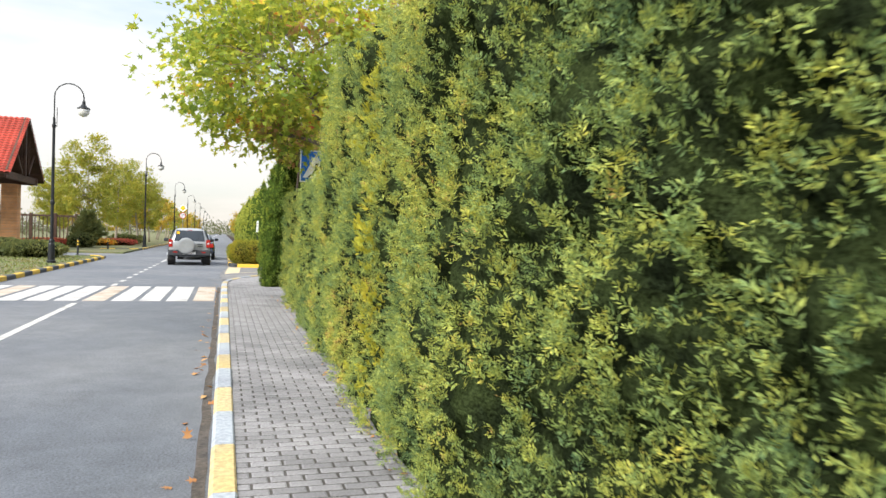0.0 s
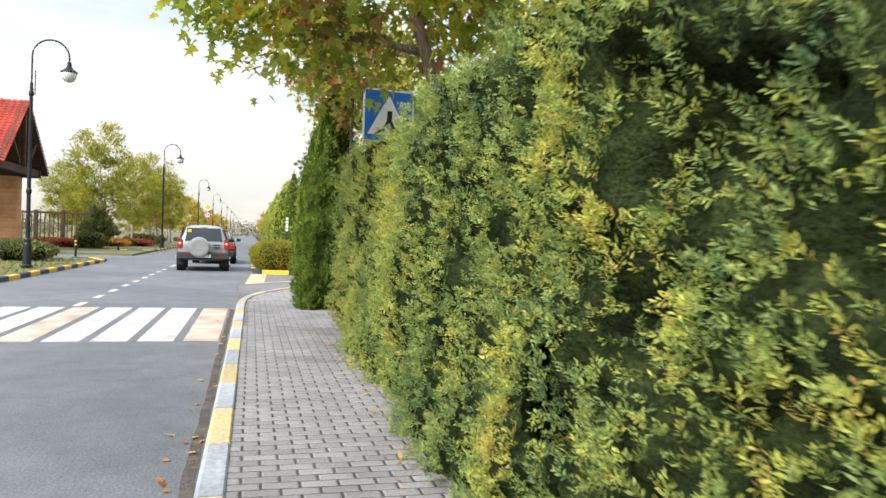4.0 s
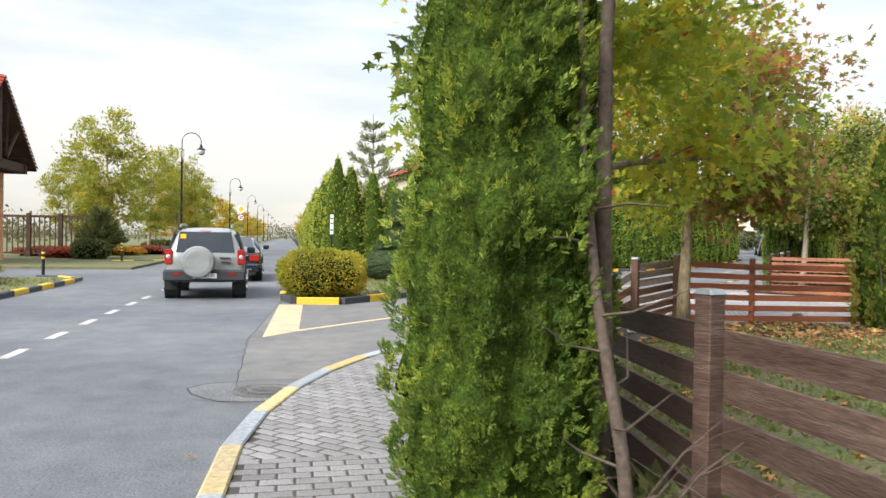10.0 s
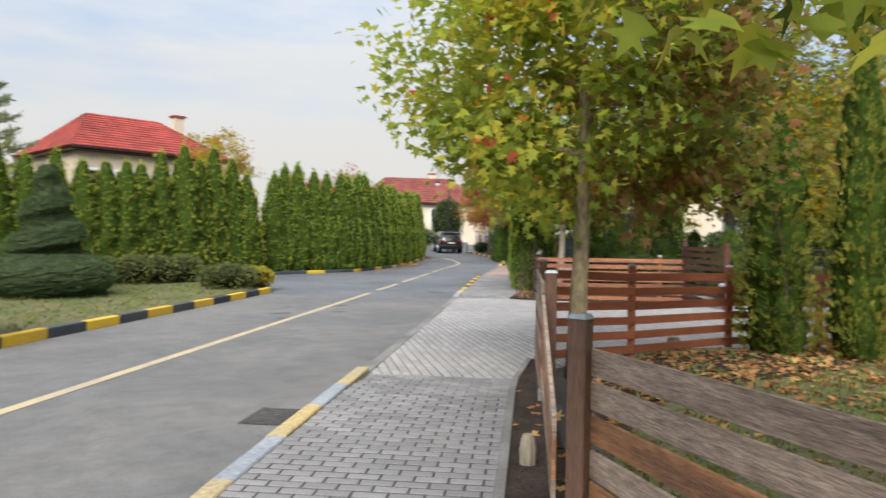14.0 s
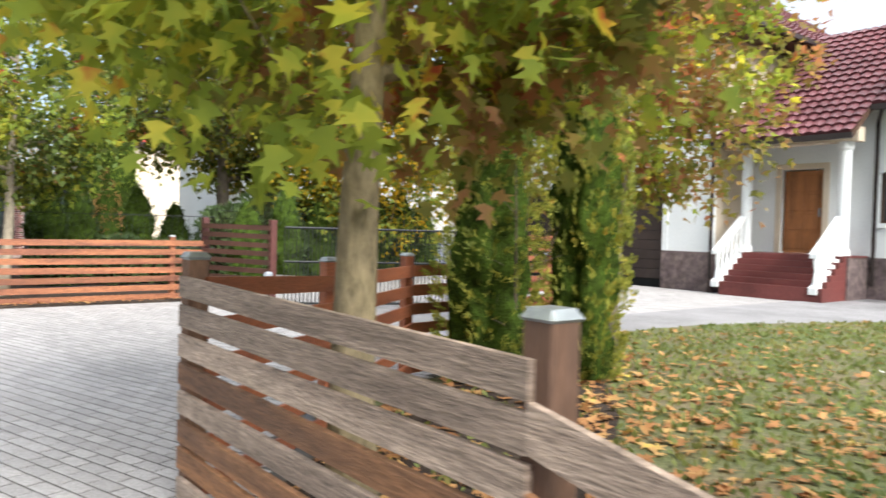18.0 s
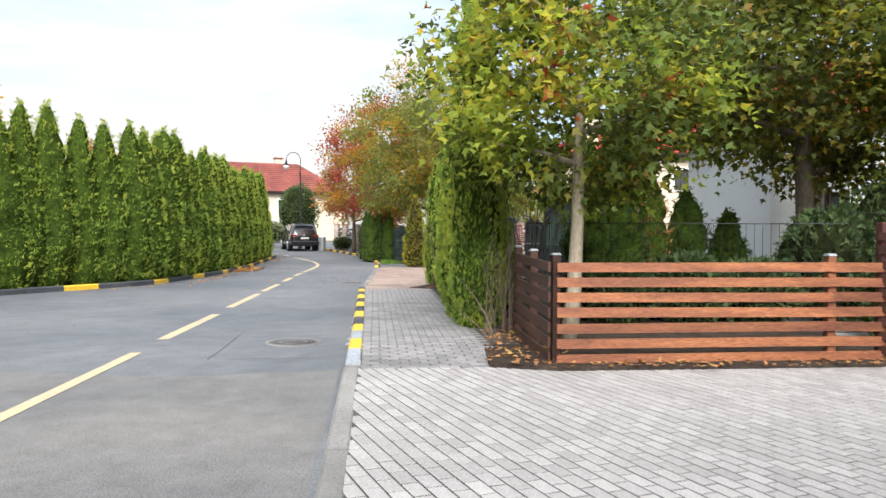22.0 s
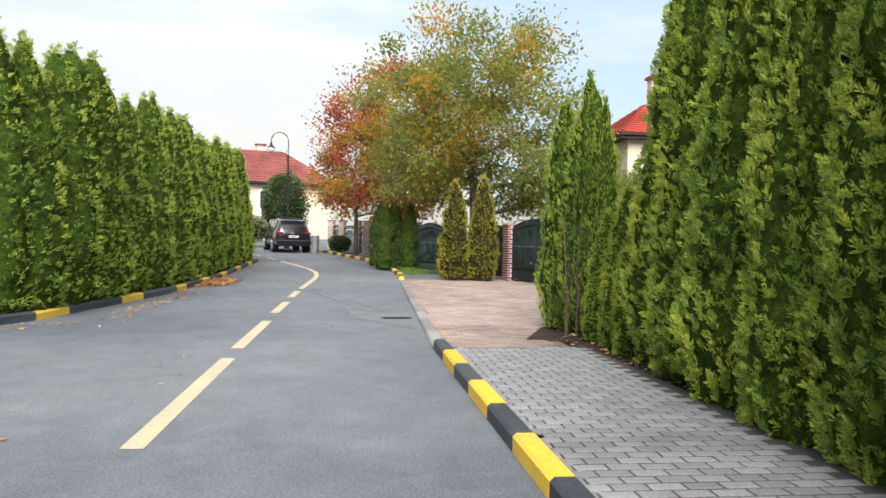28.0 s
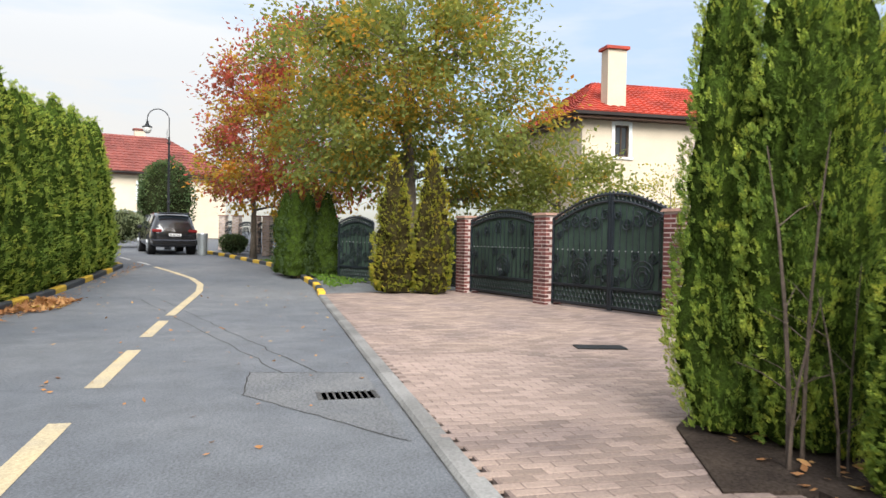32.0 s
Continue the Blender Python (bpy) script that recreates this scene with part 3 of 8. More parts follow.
def bumps(u, v, cu, cv, ru, rv):
    """Height from 0 to 1 of rounded plumes with centres (cu, cv) over points (u, v)."""
    out = np.zeros(len(u))
    for a, b, k in zip(cu, cv, 0.75 + 0.5 * np.modf(cu * 7.31 + cv * 3.17)[0] ** 2):
        near = np.nonzero((np.abs(u - a) < ru * k) & (np.abs(v - b) < rv * k))[0]
        d = ((u[near] - a) / (ru * k)) ** 2 + ((v[near] - b) / (rv * k)) ** 2
        out[near] = np.maximum(out[near], k * np.sqrt(np.clip(1 - d, 0, 1)))
    return out


LOBE = [(0.0, -0.5), (0.15, 0.1), (0.0, 0.56), (-0.15, 0.1)]


def tufts(name, pos, axis, size, k, angle, material, rng, parent, facing, shape=LOBE, bush=0.35, curl=0.25, blade=0.5):
    """Feathery sprays: from each base k small blades fan out along a short bent axis."""
    n = len(pos)
    t = axis / np.linalg.norm(axis, axis=1)[:, None]
    u = np.cross(t, facing)
    u /= np.linalg.norm(u, axis=1)[:, None] + 1e-9
    w = np.cross(t, u)
    big = (size * rng.uniform(0.7, 1.3, n))[:, None]
    ps, ax, fc, sz = [], [], [], []
    for i in range(k):
        f = i / (k - 1)
        sd = 1.0 if i % 2 else -1.0
        th = np.radians(angle) * (1 - 0.55 * f) * rng.uniform(0.6, 1.25, (n, 1)) * (0.15 if i == k - 1 else 1.0)
        d = t * np.cos(th) + u * np.sin(th) * sd + w * rng.normal(0, bush, (n, 1)) + np.array([0, 0, curl]) * f
        ps.append(pos + t * big * (0.08 + 0.62 * f) + w * big * rng.normal(0, 0.05, (n, 1)))
        ax.append(d)
        fc.append(w + rng.normal(0, 0.45, (n, 3)))
        sz.append(big[:, 0] * blade * (1 - 0.3 * f))
    return leaves(name, np.concatenate(ps), np.concatenate(ax), np.concatenate(sz), shape, material, rng, parent, facing=np.concatenate(fc))


def thuja(name, h, r, count, size, seed, material=None, k=8, top=1.0, lumps=5, seg=28, rings=40, plumes=160, pu=0.11, pv=0.20, deep=0.15, crease=0.16, shape=LOBE, core=0.88, blade=0.5):
    """A columnar thuja: upright lobes with clefts between, clothed in feathery sprays round a solid core coloured dark
    as the shade between them.
    """
    rng = np.random.default_rng(seed)
    th = empty(name, 0, 0)
    ph = rng.uniform(0, 6.28, 4)
    pa, pz = rng.uniform(0, 6.2832, plumes), h * (1 - (1 - rng.uniform(0, 1, plumes)) ** 0.72)

    def profile(z):
        q = np.clip(z / h, 0, 1)
        return np.where(q < 0.12, 0.80 + 1.6 * q, np.clip(1.0 - (np.clip(q - 0.12, 0, 1) / 0.88) ** (1.45 * top), 0, 1) ** 0.86)

    def radius(a, z):
        cleft = (1 - np.abs(np.sin(0.5 * lumps * a + ph[0] + 0.35 * z + 0.5 * np.sin(1.3 * z + ph[3])))) ** 3
        lob = 1 - crease * cleft + 0.06 * np.sin(3 * a + ph[1] - 1.7 * z) + 0.05 * np.sin(9 * z / h + 2 * a + ph[2])
        p = profile(z)
        w = np.concatenate([pa - 6.2832, pa, pa + 6.2832])
        b = bumps(a * r, z, w * r, np.tile(pz, 3), pu, pv)
        return r * p * lob * (1 - deep) * 0.94 + r * deep * 1.25 * b * np.sqrt(p), b

    zs = np.linspace(0.03, h * 0.965, rings)
    aa, zz = np.meshgrid(np.arange(seg) * 2 * math.pi / seg, zs)
    aa = aa.ravel() + rng.normal(0, 0.25 / seg, aa.size)
    rr, _ = radius(aa, zz.ravel())
    rr = rr * core * rng.uniform(0.95, 1.03, len(rr))
    vs = np.stack([rr * np.cos(aa), rr * np.sin(aa), zz.ravel() + rng.normal(0, 0.008, len(rr))], 1)
    fs = [(i * seg + q, i * seg + (q + 1) % seg, (i + 1) * seg + (q + 1) % seg, (i + 1) * seg + q) for i in range(rings - 1) for q in range(seg)]
    fs.append(tuple(range((rings - 1) * seg, rings * seg)))
    # solid body whose dark colour stands for shade between sprays
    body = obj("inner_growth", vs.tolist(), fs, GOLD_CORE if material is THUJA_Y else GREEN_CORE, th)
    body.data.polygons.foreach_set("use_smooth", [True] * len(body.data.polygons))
    bm = bmesh.new()
    tube(bm, [(0, 0, -0.05), (0.01, 0.0, h * 0.3)], [0.05, 0.04], 6)
    part("trunk", bm, BARK, th)
    n = count * 2
    z = h * (1 - (1 - rng.uniform(0, 1, n)) ** 0.70) * 0.985 + 0.02
    a = rng.uniform(0, 6.2832, n)
    rr, b = radius(a, z)
    keep = np.nonzero(rng.random(n) < 0.42 + 0.55 * b)[0][:count]
    a, z = a[keep], z[keep]
    rr = np.maximum(rr[keep] - size * rng.uniform(0.15, 0.85, len(keep)), 0.01)
    out = np.stack([np.cos(a), np.sin(a), np.zeros(len(a))], 1)
    pos = np.stack([rr * np.cos(a), rr * np.sin(a), z], 1)
    axis = out * rng.uniform(0.35, 1.0, (len(a), 1)) + np.array([0, 0, 1.0]) * rng.uniform(0.35, 1.0, (len(a), 1)) + rng.normal(0, 0.22, pos.shape)
    tip = max(8, int(count * 0.012))
    pos = np.concatenate([pos, np.stack([rng.normal(0, 0.02, tip), rng.normal(0, 0.02, tip), h * (0.93 + 0.06 * rng.random(tip))], 1)])
    axis = np.concatenate([axis, np.array([0, 0, 1.0]) + rng.normal(0, 0.22, (tip, 3))])
    side = np.stack([-pos[:, 1], pos[:, 0], np.zeros(len(pos))], 1) / (np.linalg.norm(pos[:, :2], axis=1)[:, None] + 1e-6)
    tufts("foliage", pos, axis, size, k, 42, material or THUJA, rng, th, side * rng.choice([-1.0, 1.0], (len(pos), 1)) + rng.normal(0, 0.75, pos.shape), shape, blade=blade)
    return th


def place(src, x, y, z=0.0, turn=0.0, sx=1.0, sz=1.0):
    c = copy_thing(src, pose(x, y, z, 0, 0, turn))
    c.scale = (sx, sx, sz)
    return c


def drop_thing(ob):
    for o in (*ob.children_recursive, ob):
        bpy.data.objects.remove(o)


def clump_tree(name, trunk, crown, leaf, size, count, shape, seed, bark=None, limbs=7, twigs=60, droop=0.3, second=None, spread=0.42, off=None, side=None, reach=()):
    """A broad-leaved tree. trunk: (radius, height to the first fork); crown: (centre height, radius across, half height)."""
    rng = np.random.default_rng(seed)
    bark = bark or BARK
    tr, th = trunk
    cz, cr, ch = crown
    tree = empty(name, 0, 0)
    bm = bmesh.new()
    lean = rng.normal(0, 0.06, 2) if off is None else np.array(off) / cz
    n = 7
    top = cz + ch * 0.55
    line = [(lean[0] * z + 0.03 * math.sin(z * 2 + seed), lean[1] * z + 0.03 * math.cos(z * 1.7 + seed), z - 0.1) for z in np.linspace(0, top, n)]
    tube(bm, line, [tr * (1.25 if i == 0 else 1.0) * (1 - 0.85 * (i / (n - 1)) ** 1.2) for i in range(n)], 9)
    tips = []
    for i in range(limbs):
        zz = th + (top - th) * (i + 0.3) / limbs * 0.9
        a = i * 2.4 + rng.uniform(-0.4, 0.4)
        q = (zz - th) / max(top - th, 0.1)
        ln = cr * (0.92 - 0.5 * q) * rng.uniform(0.75, 1.05)
        base = Vector((lean[0] * zz, lean[1] * zz, zz))
        up = 0.25 + 0.5 * q
        pts = [base + Vector((math.cos(a), math.sin(a), up)) * ln * f + Vector((0, 0, -0.15 * ln * f * f)) + Vector(rng.normal(0, 0.05, 3)) * f for f in (0, 0.3, 0.62, 1.0)]
        r0 = tr * (0.5 - 0.25 * q)
        tube(bm, pts, [r0, r0 * 0.7, r0 * 0.42, r0 * 0.14], 6)
        for j in range(3):
            f = 0.35 + 0.2 * j
            b = pts[1].lerp(pts[3], (f - 0.3) / 0.7)
            a2 = a + rng.choice([-1, 1]) * rng.uniform(0.5, 1.0)
            l2 = ln * 0.5 * rng.uniform(0.6, 1.0)
            p2 = [b, b + Vector((math.cos(a2), math.sin(a2), 0.45)) * l2 * 0.5, b + Vector((math.cos(a2), math.sin(a2), 0.35)) * l2]
            tube(bm, p2, [r0 * 0.3, r0 * 0.2, r0 * 0.07], 5)
            tips += [p2[1], p2[2]]
        tips += [pts[2], pts[3]]
    for p in reach:
        b = Vector((lean[0] * 2.2, lean[1] * 2.2, 2.2))
        tube(bm, [b, b.lerp(Vector(p), 0.5) + Vector((0, 0, 0.12)), Vector(p)], [tr * 0.3, tr * 0.2, tr * 0.06], 5)
        tips += [Vector(p) + Vector(rng.normal(0, 0.14, 3)) for _ in range(7)]
    cent = [np.array(p) for p in tips]
    nodes = np.array(cent)
    mid = np.array([lean[0] * cz, lean[1] * cz, 0.0])
    while len(cent) < twigs:
        v = rng.normal(size=3)
        v /= np.linalg.norm(v)
        v *= rng.uniform(0.3, 1.0) ** 0.5
        c = np.array([v[0] * cr, v[1] * cr, cz + v[2] * ch]) + mid
        near = nodes[np.argmin(((nodes - c) ** 2).sum(1))]
        tube(bm, [tuple(near), tuple((near + c) / 2 + rng.normal(0, 0.05, 3)), tuple(c)], [tr * 0.07, tr * 0.05, tr * 0.03], 3, False)
        cent.append(c)
    part("trunk", bm, bark, tree, smooth=True)
    cent = np.array(cent)
    which = rng.integers(0, len(cent), count)
    cs = cent[which]
    rad = (cr * spread * 0.6) * (0.6 + 0.8 * rng.random(len(cent)))[which][:, None]
    g = np.clip(rng.normal(0, 0.55, (count, 3)), -1.0, 1.0) * np.array([1, 1, 0.75])
    pos = cs + rad * g
    out = pos - mid - np.array([0, 0, cz - ch * 0.3])
    axis = out / (np.linalg.norm(out, axis=1)[:, None] + 1e-6) * 0.7 + rng.normal(0, 0.6, (count, 3)) + np.array([0, 0, -droop])
    face = np.array([0, 0, 1.0]) + rng.normal(0, 0.6, (count, 3))
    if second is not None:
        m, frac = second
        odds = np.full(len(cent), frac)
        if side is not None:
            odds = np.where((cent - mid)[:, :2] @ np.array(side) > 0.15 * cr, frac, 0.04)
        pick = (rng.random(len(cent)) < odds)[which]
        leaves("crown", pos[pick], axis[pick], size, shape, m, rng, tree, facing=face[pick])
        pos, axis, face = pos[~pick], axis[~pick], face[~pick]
    leaves("crown", pos, axis, size, shape, leaf, rng, tree, facing=face)
    return tree


def mound(name, rx, ry, h, count, size, seed, material, shape=KITE, power=2.4):
    """A clipped bush: small leaves over a rounded form, its solid core coloured dark for the shade within."""
    rng = np.random.default_rng(seed)
    b = empty(name, 0, 0)
    bm = bmesh.new()
    bmesh.ops.create_uvsphere(bm, u_segments=24, v_segments=14, radius=1.0)
    for v in bm.verts:
        v.co = Vector((v.co.x * rx * 0.9, v.co.y * ry * 0.9, h * 0.5 + v.co.z * h * 0.46))
    # rounded core painted dark as shade behind the leaves
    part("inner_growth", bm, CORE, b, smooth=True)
    d = rng.normal(size=(count, 3))
    d /= (np.abs(d) ** power).sum(1)[:, None] ** (1 / power)
    wob = 1 + 0.05 * np.sin(5 * d[:, 0] * 2 + seed) + 0.05 * np.sin(7 * d[:, 1] + 4 * d[:, 2])
    pos = d * wob[:, None] * rng.uniform(0.86, 1.0, (count, 1)) * np.array([rx, ry, h * 0.5]) + np.array([0, 0, h * 0.5])
    pos[:, 2] = np.maximum(pos[:, 2], 0.02)
    axis = d + rng.normal(0, 0.6, (count, 3)) + np.array([0, 0, 0.4])
    leaves("foliage", pos, axis, size, shape, material, rng, b)
    return b

# ---- ground, streets ----
ground = obj("ground", [(-900, -400, -0.12), (900, -400, -0.12), (900, 1500, -0.12), (-900, 1500, -0.12)], [(0, 1, 2, 3)], EARTH)
structure(ground, "wide earth and grass reaching the horizon", "ground")
gx, gy = np.arange(-34, 80.1, 2.0), np.arange(-50, 130.1, 2.0)
rv = [(x, y, rise(x, y)) for y in gy for x in gx]
rf = [(j * len(gx) + i, j * len(gx) + i + 1, (j + 1) * len(gx) + i + 1, (j + 1) * len(gx) + i) for j in range(len(gy) - 1) for i in range(len(gx) - 1)]
k0 = len(rv)
rv += [(-6.2, 130, 0), (1.5, 130, 0), (1.5, 620, 0), (-6.2, 620, 0)]
rf.append((k0, k0 + 1, k0 + 2, k0 + 3))
road = obj("road", rv, rf, ASPHALT)
structure(road, "worn grey asphalt of the street and its side street", "road")


def arc(cx, cy, r, a0, a1, n=12):
    return [(cx + r * math.cos(radians(a0 + (a1 - a0) * i / n)), cy + r * math.sin(radians(a0 + (a1 - a0) * i / n))) for i in range(n + 1)]


def xy(s, n):
    return sn(s, n)[:2]


CORNER = arc(7.75, 10.07, 7.7, 180, 135, 14)
pave1 = slab("pavement", [(0.17, -16)] + [(1.6, -16), (1.6, 9.6), xy(10.2, -7.0), xy(15.3, -7.0), xy(15.3, -9.2)] + [(x + 0.1, y - 0.04) for x, y in CORNER[::-1]], -0.05, 0.0955, JOINT)
structure(pave1, "pavement of grey concrete pavers with dark joints", "pavement")
drive = slab("driveway", [xy(15.3, -9.3), xy(15.3, -7.0), xy(18.9, -6.2), xy(19.6, -3.2), xy(20.6, -1.6), xy(21.2, 7.6), xy(34, 8.2), xy(33, -2.5), xy(27.0, -3.2), xy(27.0, -7.4), xy(28.2, -7.4), xy(28.2, -9.3)], -0.05, 0.0405, JOINT_PALE)
structure(drive, "pale grey block-paved driveway apron", "driveway")
pave2 = slab("pavement_far", [xy(28.2, -9.2), xy(28.2, -7.4), xy(37.5, -7.7), xy(37.4, -9.2)], -0.05, 0.0955, JOINT)
structure(pave2, "pavement of grey pavers beside the thuja row", "pavement")
red_drive = slab("driveway_red", [xy(37.4, -9.3), xy(37.5, -7.75), xy(39.3, -7.85), xy(41.2, -6.1), xy(44.0, -3.0), xy(52.6, -5.4), xy(51.6, -9.0)], -0.05, 0.0385, JOINT_RED)
structure(red_drive, "driveway of warm reddish block paving", "driveway")
house_path = slab("house_path", [xy(2, 6.2), xy(2, 10.0), xy(21.5, 10.0), xy(21.8, -1.2), xy(20.0, -1.2)], -0.05, 0.062, PAVER)
structure(house_path, "pale grey paved path along the white house", "path")
lawn = slab("lawn", [(1.6, -16), (12, -16), xy(2.2, 6.4), xy(16.9, 6.4), xy(18.7, 5.0), xy(19.5, 3.2), xy(20.2, 1.3), xy(20.4, -1.6), xy(19.5, -3.4), xy(18.9, -6.0), xy(15.3, -7.0), xy(10.2, -7.0), (1.6, 9.6)], -0.05, 0.07, LAWN)
structure(lawn, "patchy front lawn strewn with fallen leaves", "lawn")
back_lawn = slab("lawn_back", [(12.05, -16), (30, -30), xy(35, 30), xy(35, 8.5), xy(21.5, 10.05), xy(2, 10.05), xy(2.2, 6.42)], -0.05, 0.055, LAWN)
structure(back_lawn, "lawn beyond the path of the white house", "lawn")
bed2 = slab("planting_bed", [xy(28.2, -7.4), xy(27.0, -7.4), xy(27.0, -3.2), xy(33, -2.5), xy(34, 8), xy(60, 8), xy(52.6, -5.2), xy(44.0, -3.0), xy(41.2, -6.1), xy(39.6, -7.7), xy(38.4, -8.2), xy(38.3, -7.7)], -0.05, 0.06, SOIL)
structure(bed2, "dark soil bed under hedges, with dry leaves", "flower bed")
island = slab("island", [(0.55, 22.5), (0.75, 22.05), (1.65, 21.98), xy(17.7, -14.5), xy(28.0, -14.75), xy(29.5, -15.6), xy(31.5, -19.5), (4.0, 37.5), (0.7, 37.5)], -0.05, 0.11, LAWN)
structure(island, "grassy traffic island behind a painted kerb", "island")
verge = slab("verge_left", [(-5.75, 30.2), (-5.75, -50), (-30, -50), (-30, 30.2)][::-1], -0.05, 0.10, LAWN)
structure(verge, "mown grass verge along the street", "verge")
verge2 = slab("verge_far", [(-5.8, 37.5), (-5.8, 600), (-60, 600), (-60, 41)], -0.05, 0.10, LAWN)
structure(verge2, "grass verge under autumn trees", "verge")
hedge_bank = slab("bank", [(1.6, 37.5), (4.0, 37.5), xy(31.5, -19.5), xy(36.0, -18.2), xy(40.0, -15.4), xy(46, -14.6), xy(60, -14.7), xy(66, -16.5), xy(75, -40), (3.0, 130), (1.6, 600), (1.2, 600)], -0.05, 0.10, SOIL)
structure(hedge_bank, "soil strip under the thuja hedge", "bank")

# ---- kerbs ----
def path_points(pts, step):
    """Points at equal steps along a polyline, with the leftover shared out."""
    seg = [math.dist(a, b) for a, b in zip(pts, pts[1:])]
    total = sum(seg)
    n = max(1, round(total / step))
    out = []
    for i in range(n + 1):
        d = total * i / n
        for k, l in enumerate(seg):
            if d <= l or k == len(seg) - 1:
                f = min(1.0, d / l)
                out.append((pts[k][0] + (pts[k + 1][0] - pts[k][0]) * f, pts[k][1] + (pts[k + 1][1] - pts[k][1]) * f))
                break
            d -= l
    return out


def kerb(name, pts, step, mats, h, label, side=1.0, w=0.15, follow=False):
    """A kerb of separate stones in turn painted; the road lies on the left of the path if side is 1."""
    root = empty(name, 0, 0)
    ps = path_points(pts, step)
    for i, (a, b) in enumerate(zip(ps, ps[1:])):
        d = Vector((b[0] - a[0], b[1] - a[1]))
        ln = d.length
        d.normalize()
        nx, ny = d.y * side * w, -d.x * side * w
        g = 0.004
        ax, ay, bx, by = a[0] + d.x * g, a[1] + d.y * g, b[0] - d.x * g, b[1] - d.y * g
        za, zb = (rise(*a), rise(*b)) if follow else (0.0, 0.0)
        jit = rnd_k.uniform(-0.006, 0.006)
        c = 0.025
        prof = [(0.0, -0.05), (0.0, h - c), (0.16, h), (0.92, h), (1.0, h - 0.01), (1.0, -0.05)]
        vs = [(ax + nx * u, ay + ny * u, za + z + jit) for u, z in prof] + [(bx + nx * u, by + ny * u, zb + z + jit) for u, z in prof]
        k = len(prof)
        fs = [tuple(range(k)), tuple(range(2 * k - 1, k - 1, -1))] + [(j, j + k, (j + 1) % k + k, (j + 1) % k) for j in range(k)]
        obj("kerb_stone", vs, fs, mats[i % len(mats)], root)
    structure(root, label, "kerb")
    return root


rnd_k = random.Random(8)
KR1 = [(0.02, -16.0)] + CORNER + [xy(16.5, -9.37)]
kerb("kerb_right", KR1, 0.92, (KERB_PALE, KERB_BLUE), 0.118, "worn kerb painted pale yellow and grey-blue in turn")
kerb("kerb_drive", [xy(16.5, -9.37), xy(27.15, -9.40)], 1.0, (KERB_GREY,), 0.052, "low concrete edging of the driveway")
kerb("kerb_far", [xy(27.15, -9.38), xy(30.2, -9.40)], 0.75, (KERB_BLUE, KERB_YELLOW), 0.11, "kerb painted yellow and grey-blue")
kerb("kerb_striped", [xy(30.2, -9.40), xy(37.9, -9.48)], 0.855, (KERB_BLACK, KERB_YELLOW), 0.125, "kerb painted black and bright yellow in turn")
kerb("kerb_red_drive", [xy(37.9, -9.48), xy(51.2, -9.10)], 1.0, (KERB_GREY,), 0.048, "flush grey concrete edging beside red paving")
ISL2 = [xy(51.2, -9.10), xy(53.5, -9.0), xy(57, -9.2), xy(62, -9.9), xy(68, -11.6), xy(73, -13.3)]
kerb("kerb_verge", ISL2, 0.85, (KERB_YELLOW, KERB_BLACK), 0.13, "yellow and black painted kerb of a grass verge", follow=True)
KI = [(0.45, 34), (0.45, 22.6), (0.70, 21.98), (1.62, 21.88), xy(17.7, -14.40), xy(27.6, -14.45), xy(28.9, -15.0), xy(29.7, -16.2)]
kerb("kerb_island", KI, 0.93, (KERB_BLACK, KERB_YELLOW), 0.15, "island kerb painted black and yellow in turn")
KL = [(-5.62, -45), (-5.62, 29.2), (-6.0, 30.2), (-7.2, 31.0)]
kerb("kerb_left", KL, 0.95, (KERB_BLACK, KERB_YELLOW), 0.13, "kerb painted black and yellow along the grass verge", side=-1.0)
kerb("kerb_left_far", [(-8.2, 45.0), (-6.4, 45.8), (-5.7, 47.0), (-5.7, 150)], 1.0, (KERB_YELLOW, KERB_BLACK), 0.13, "striped kerb running far along the street", side=-1.0)
kerb("kerb_hedge", [xy(31.0, -19.2), xy(36.4, -17.6), xy(40.2, -15.2), xy(46, -14.45), xy(60.5, -14.5), xy(66, -16.2)], 0.95, (KERB_BLACK, KERB_BLACK, KERB_YELLOW), 0.13, "dark kerb with yellow stones under the hedge", side=-1.0, follow=True)

# ---- road markings ----
def strip(name, pts, w, material, z=0.004, follow=False):
    """Paint along a polyline."""
    vs, fs = [], []
    for i, p in enumerate(pts):
        a, b = pts[max(i - 1, 0)], pts[min(i + 1, len(pts) - 1)]
        d = Vector((b[0] - a[0], b[1] - a[1])).normalized()
        for s in (-0.5, 0.5):
            x, y = p[0] + d.y * w * s, p[1] - d.x * w * s
            vs.append((x, y, z + (rise(x, y) if follow else 0)))
    for i in range(len(pts) - 1):
        fs.append((2 * i, 2 * i + 1, 2 * i + 3, 2 * i + 2))
    return obj(name, vs, fs, material)


def mark(ob, label):
    structure(ob, label, "road marking")


zebra = empty("zebra_crossing", 0, 0)
for i in range(10):
    x1 = -0.10 - i * 0.545
    m_ = PAINT_W if i % 4 else PAINT_W2
    obj("stripe", [(x1 - 0.43, 5.75, 0.004), (x1, 5.75, 0.004), (x1, 9.98, 0.004), (x1 - 0.43, 9.98, 0.004)], [(0, 1, 2, 3)], m_, zebra)
mark(zebra, "zebra crossing of broad worn white stripes")
mark(strip("lane_line", [(-2.78, -45), (-2.75, 5.2)], 0.12, PAINT_W), "solid white centre line")
for y0 in np.arange(10.2, 25.0, 1.65):
    mark(strip("lane_dash", [(-2.72, y0), (-2.72, y0 + 0.75)], 0.13, PAINT_W), "short white dash at the junction")
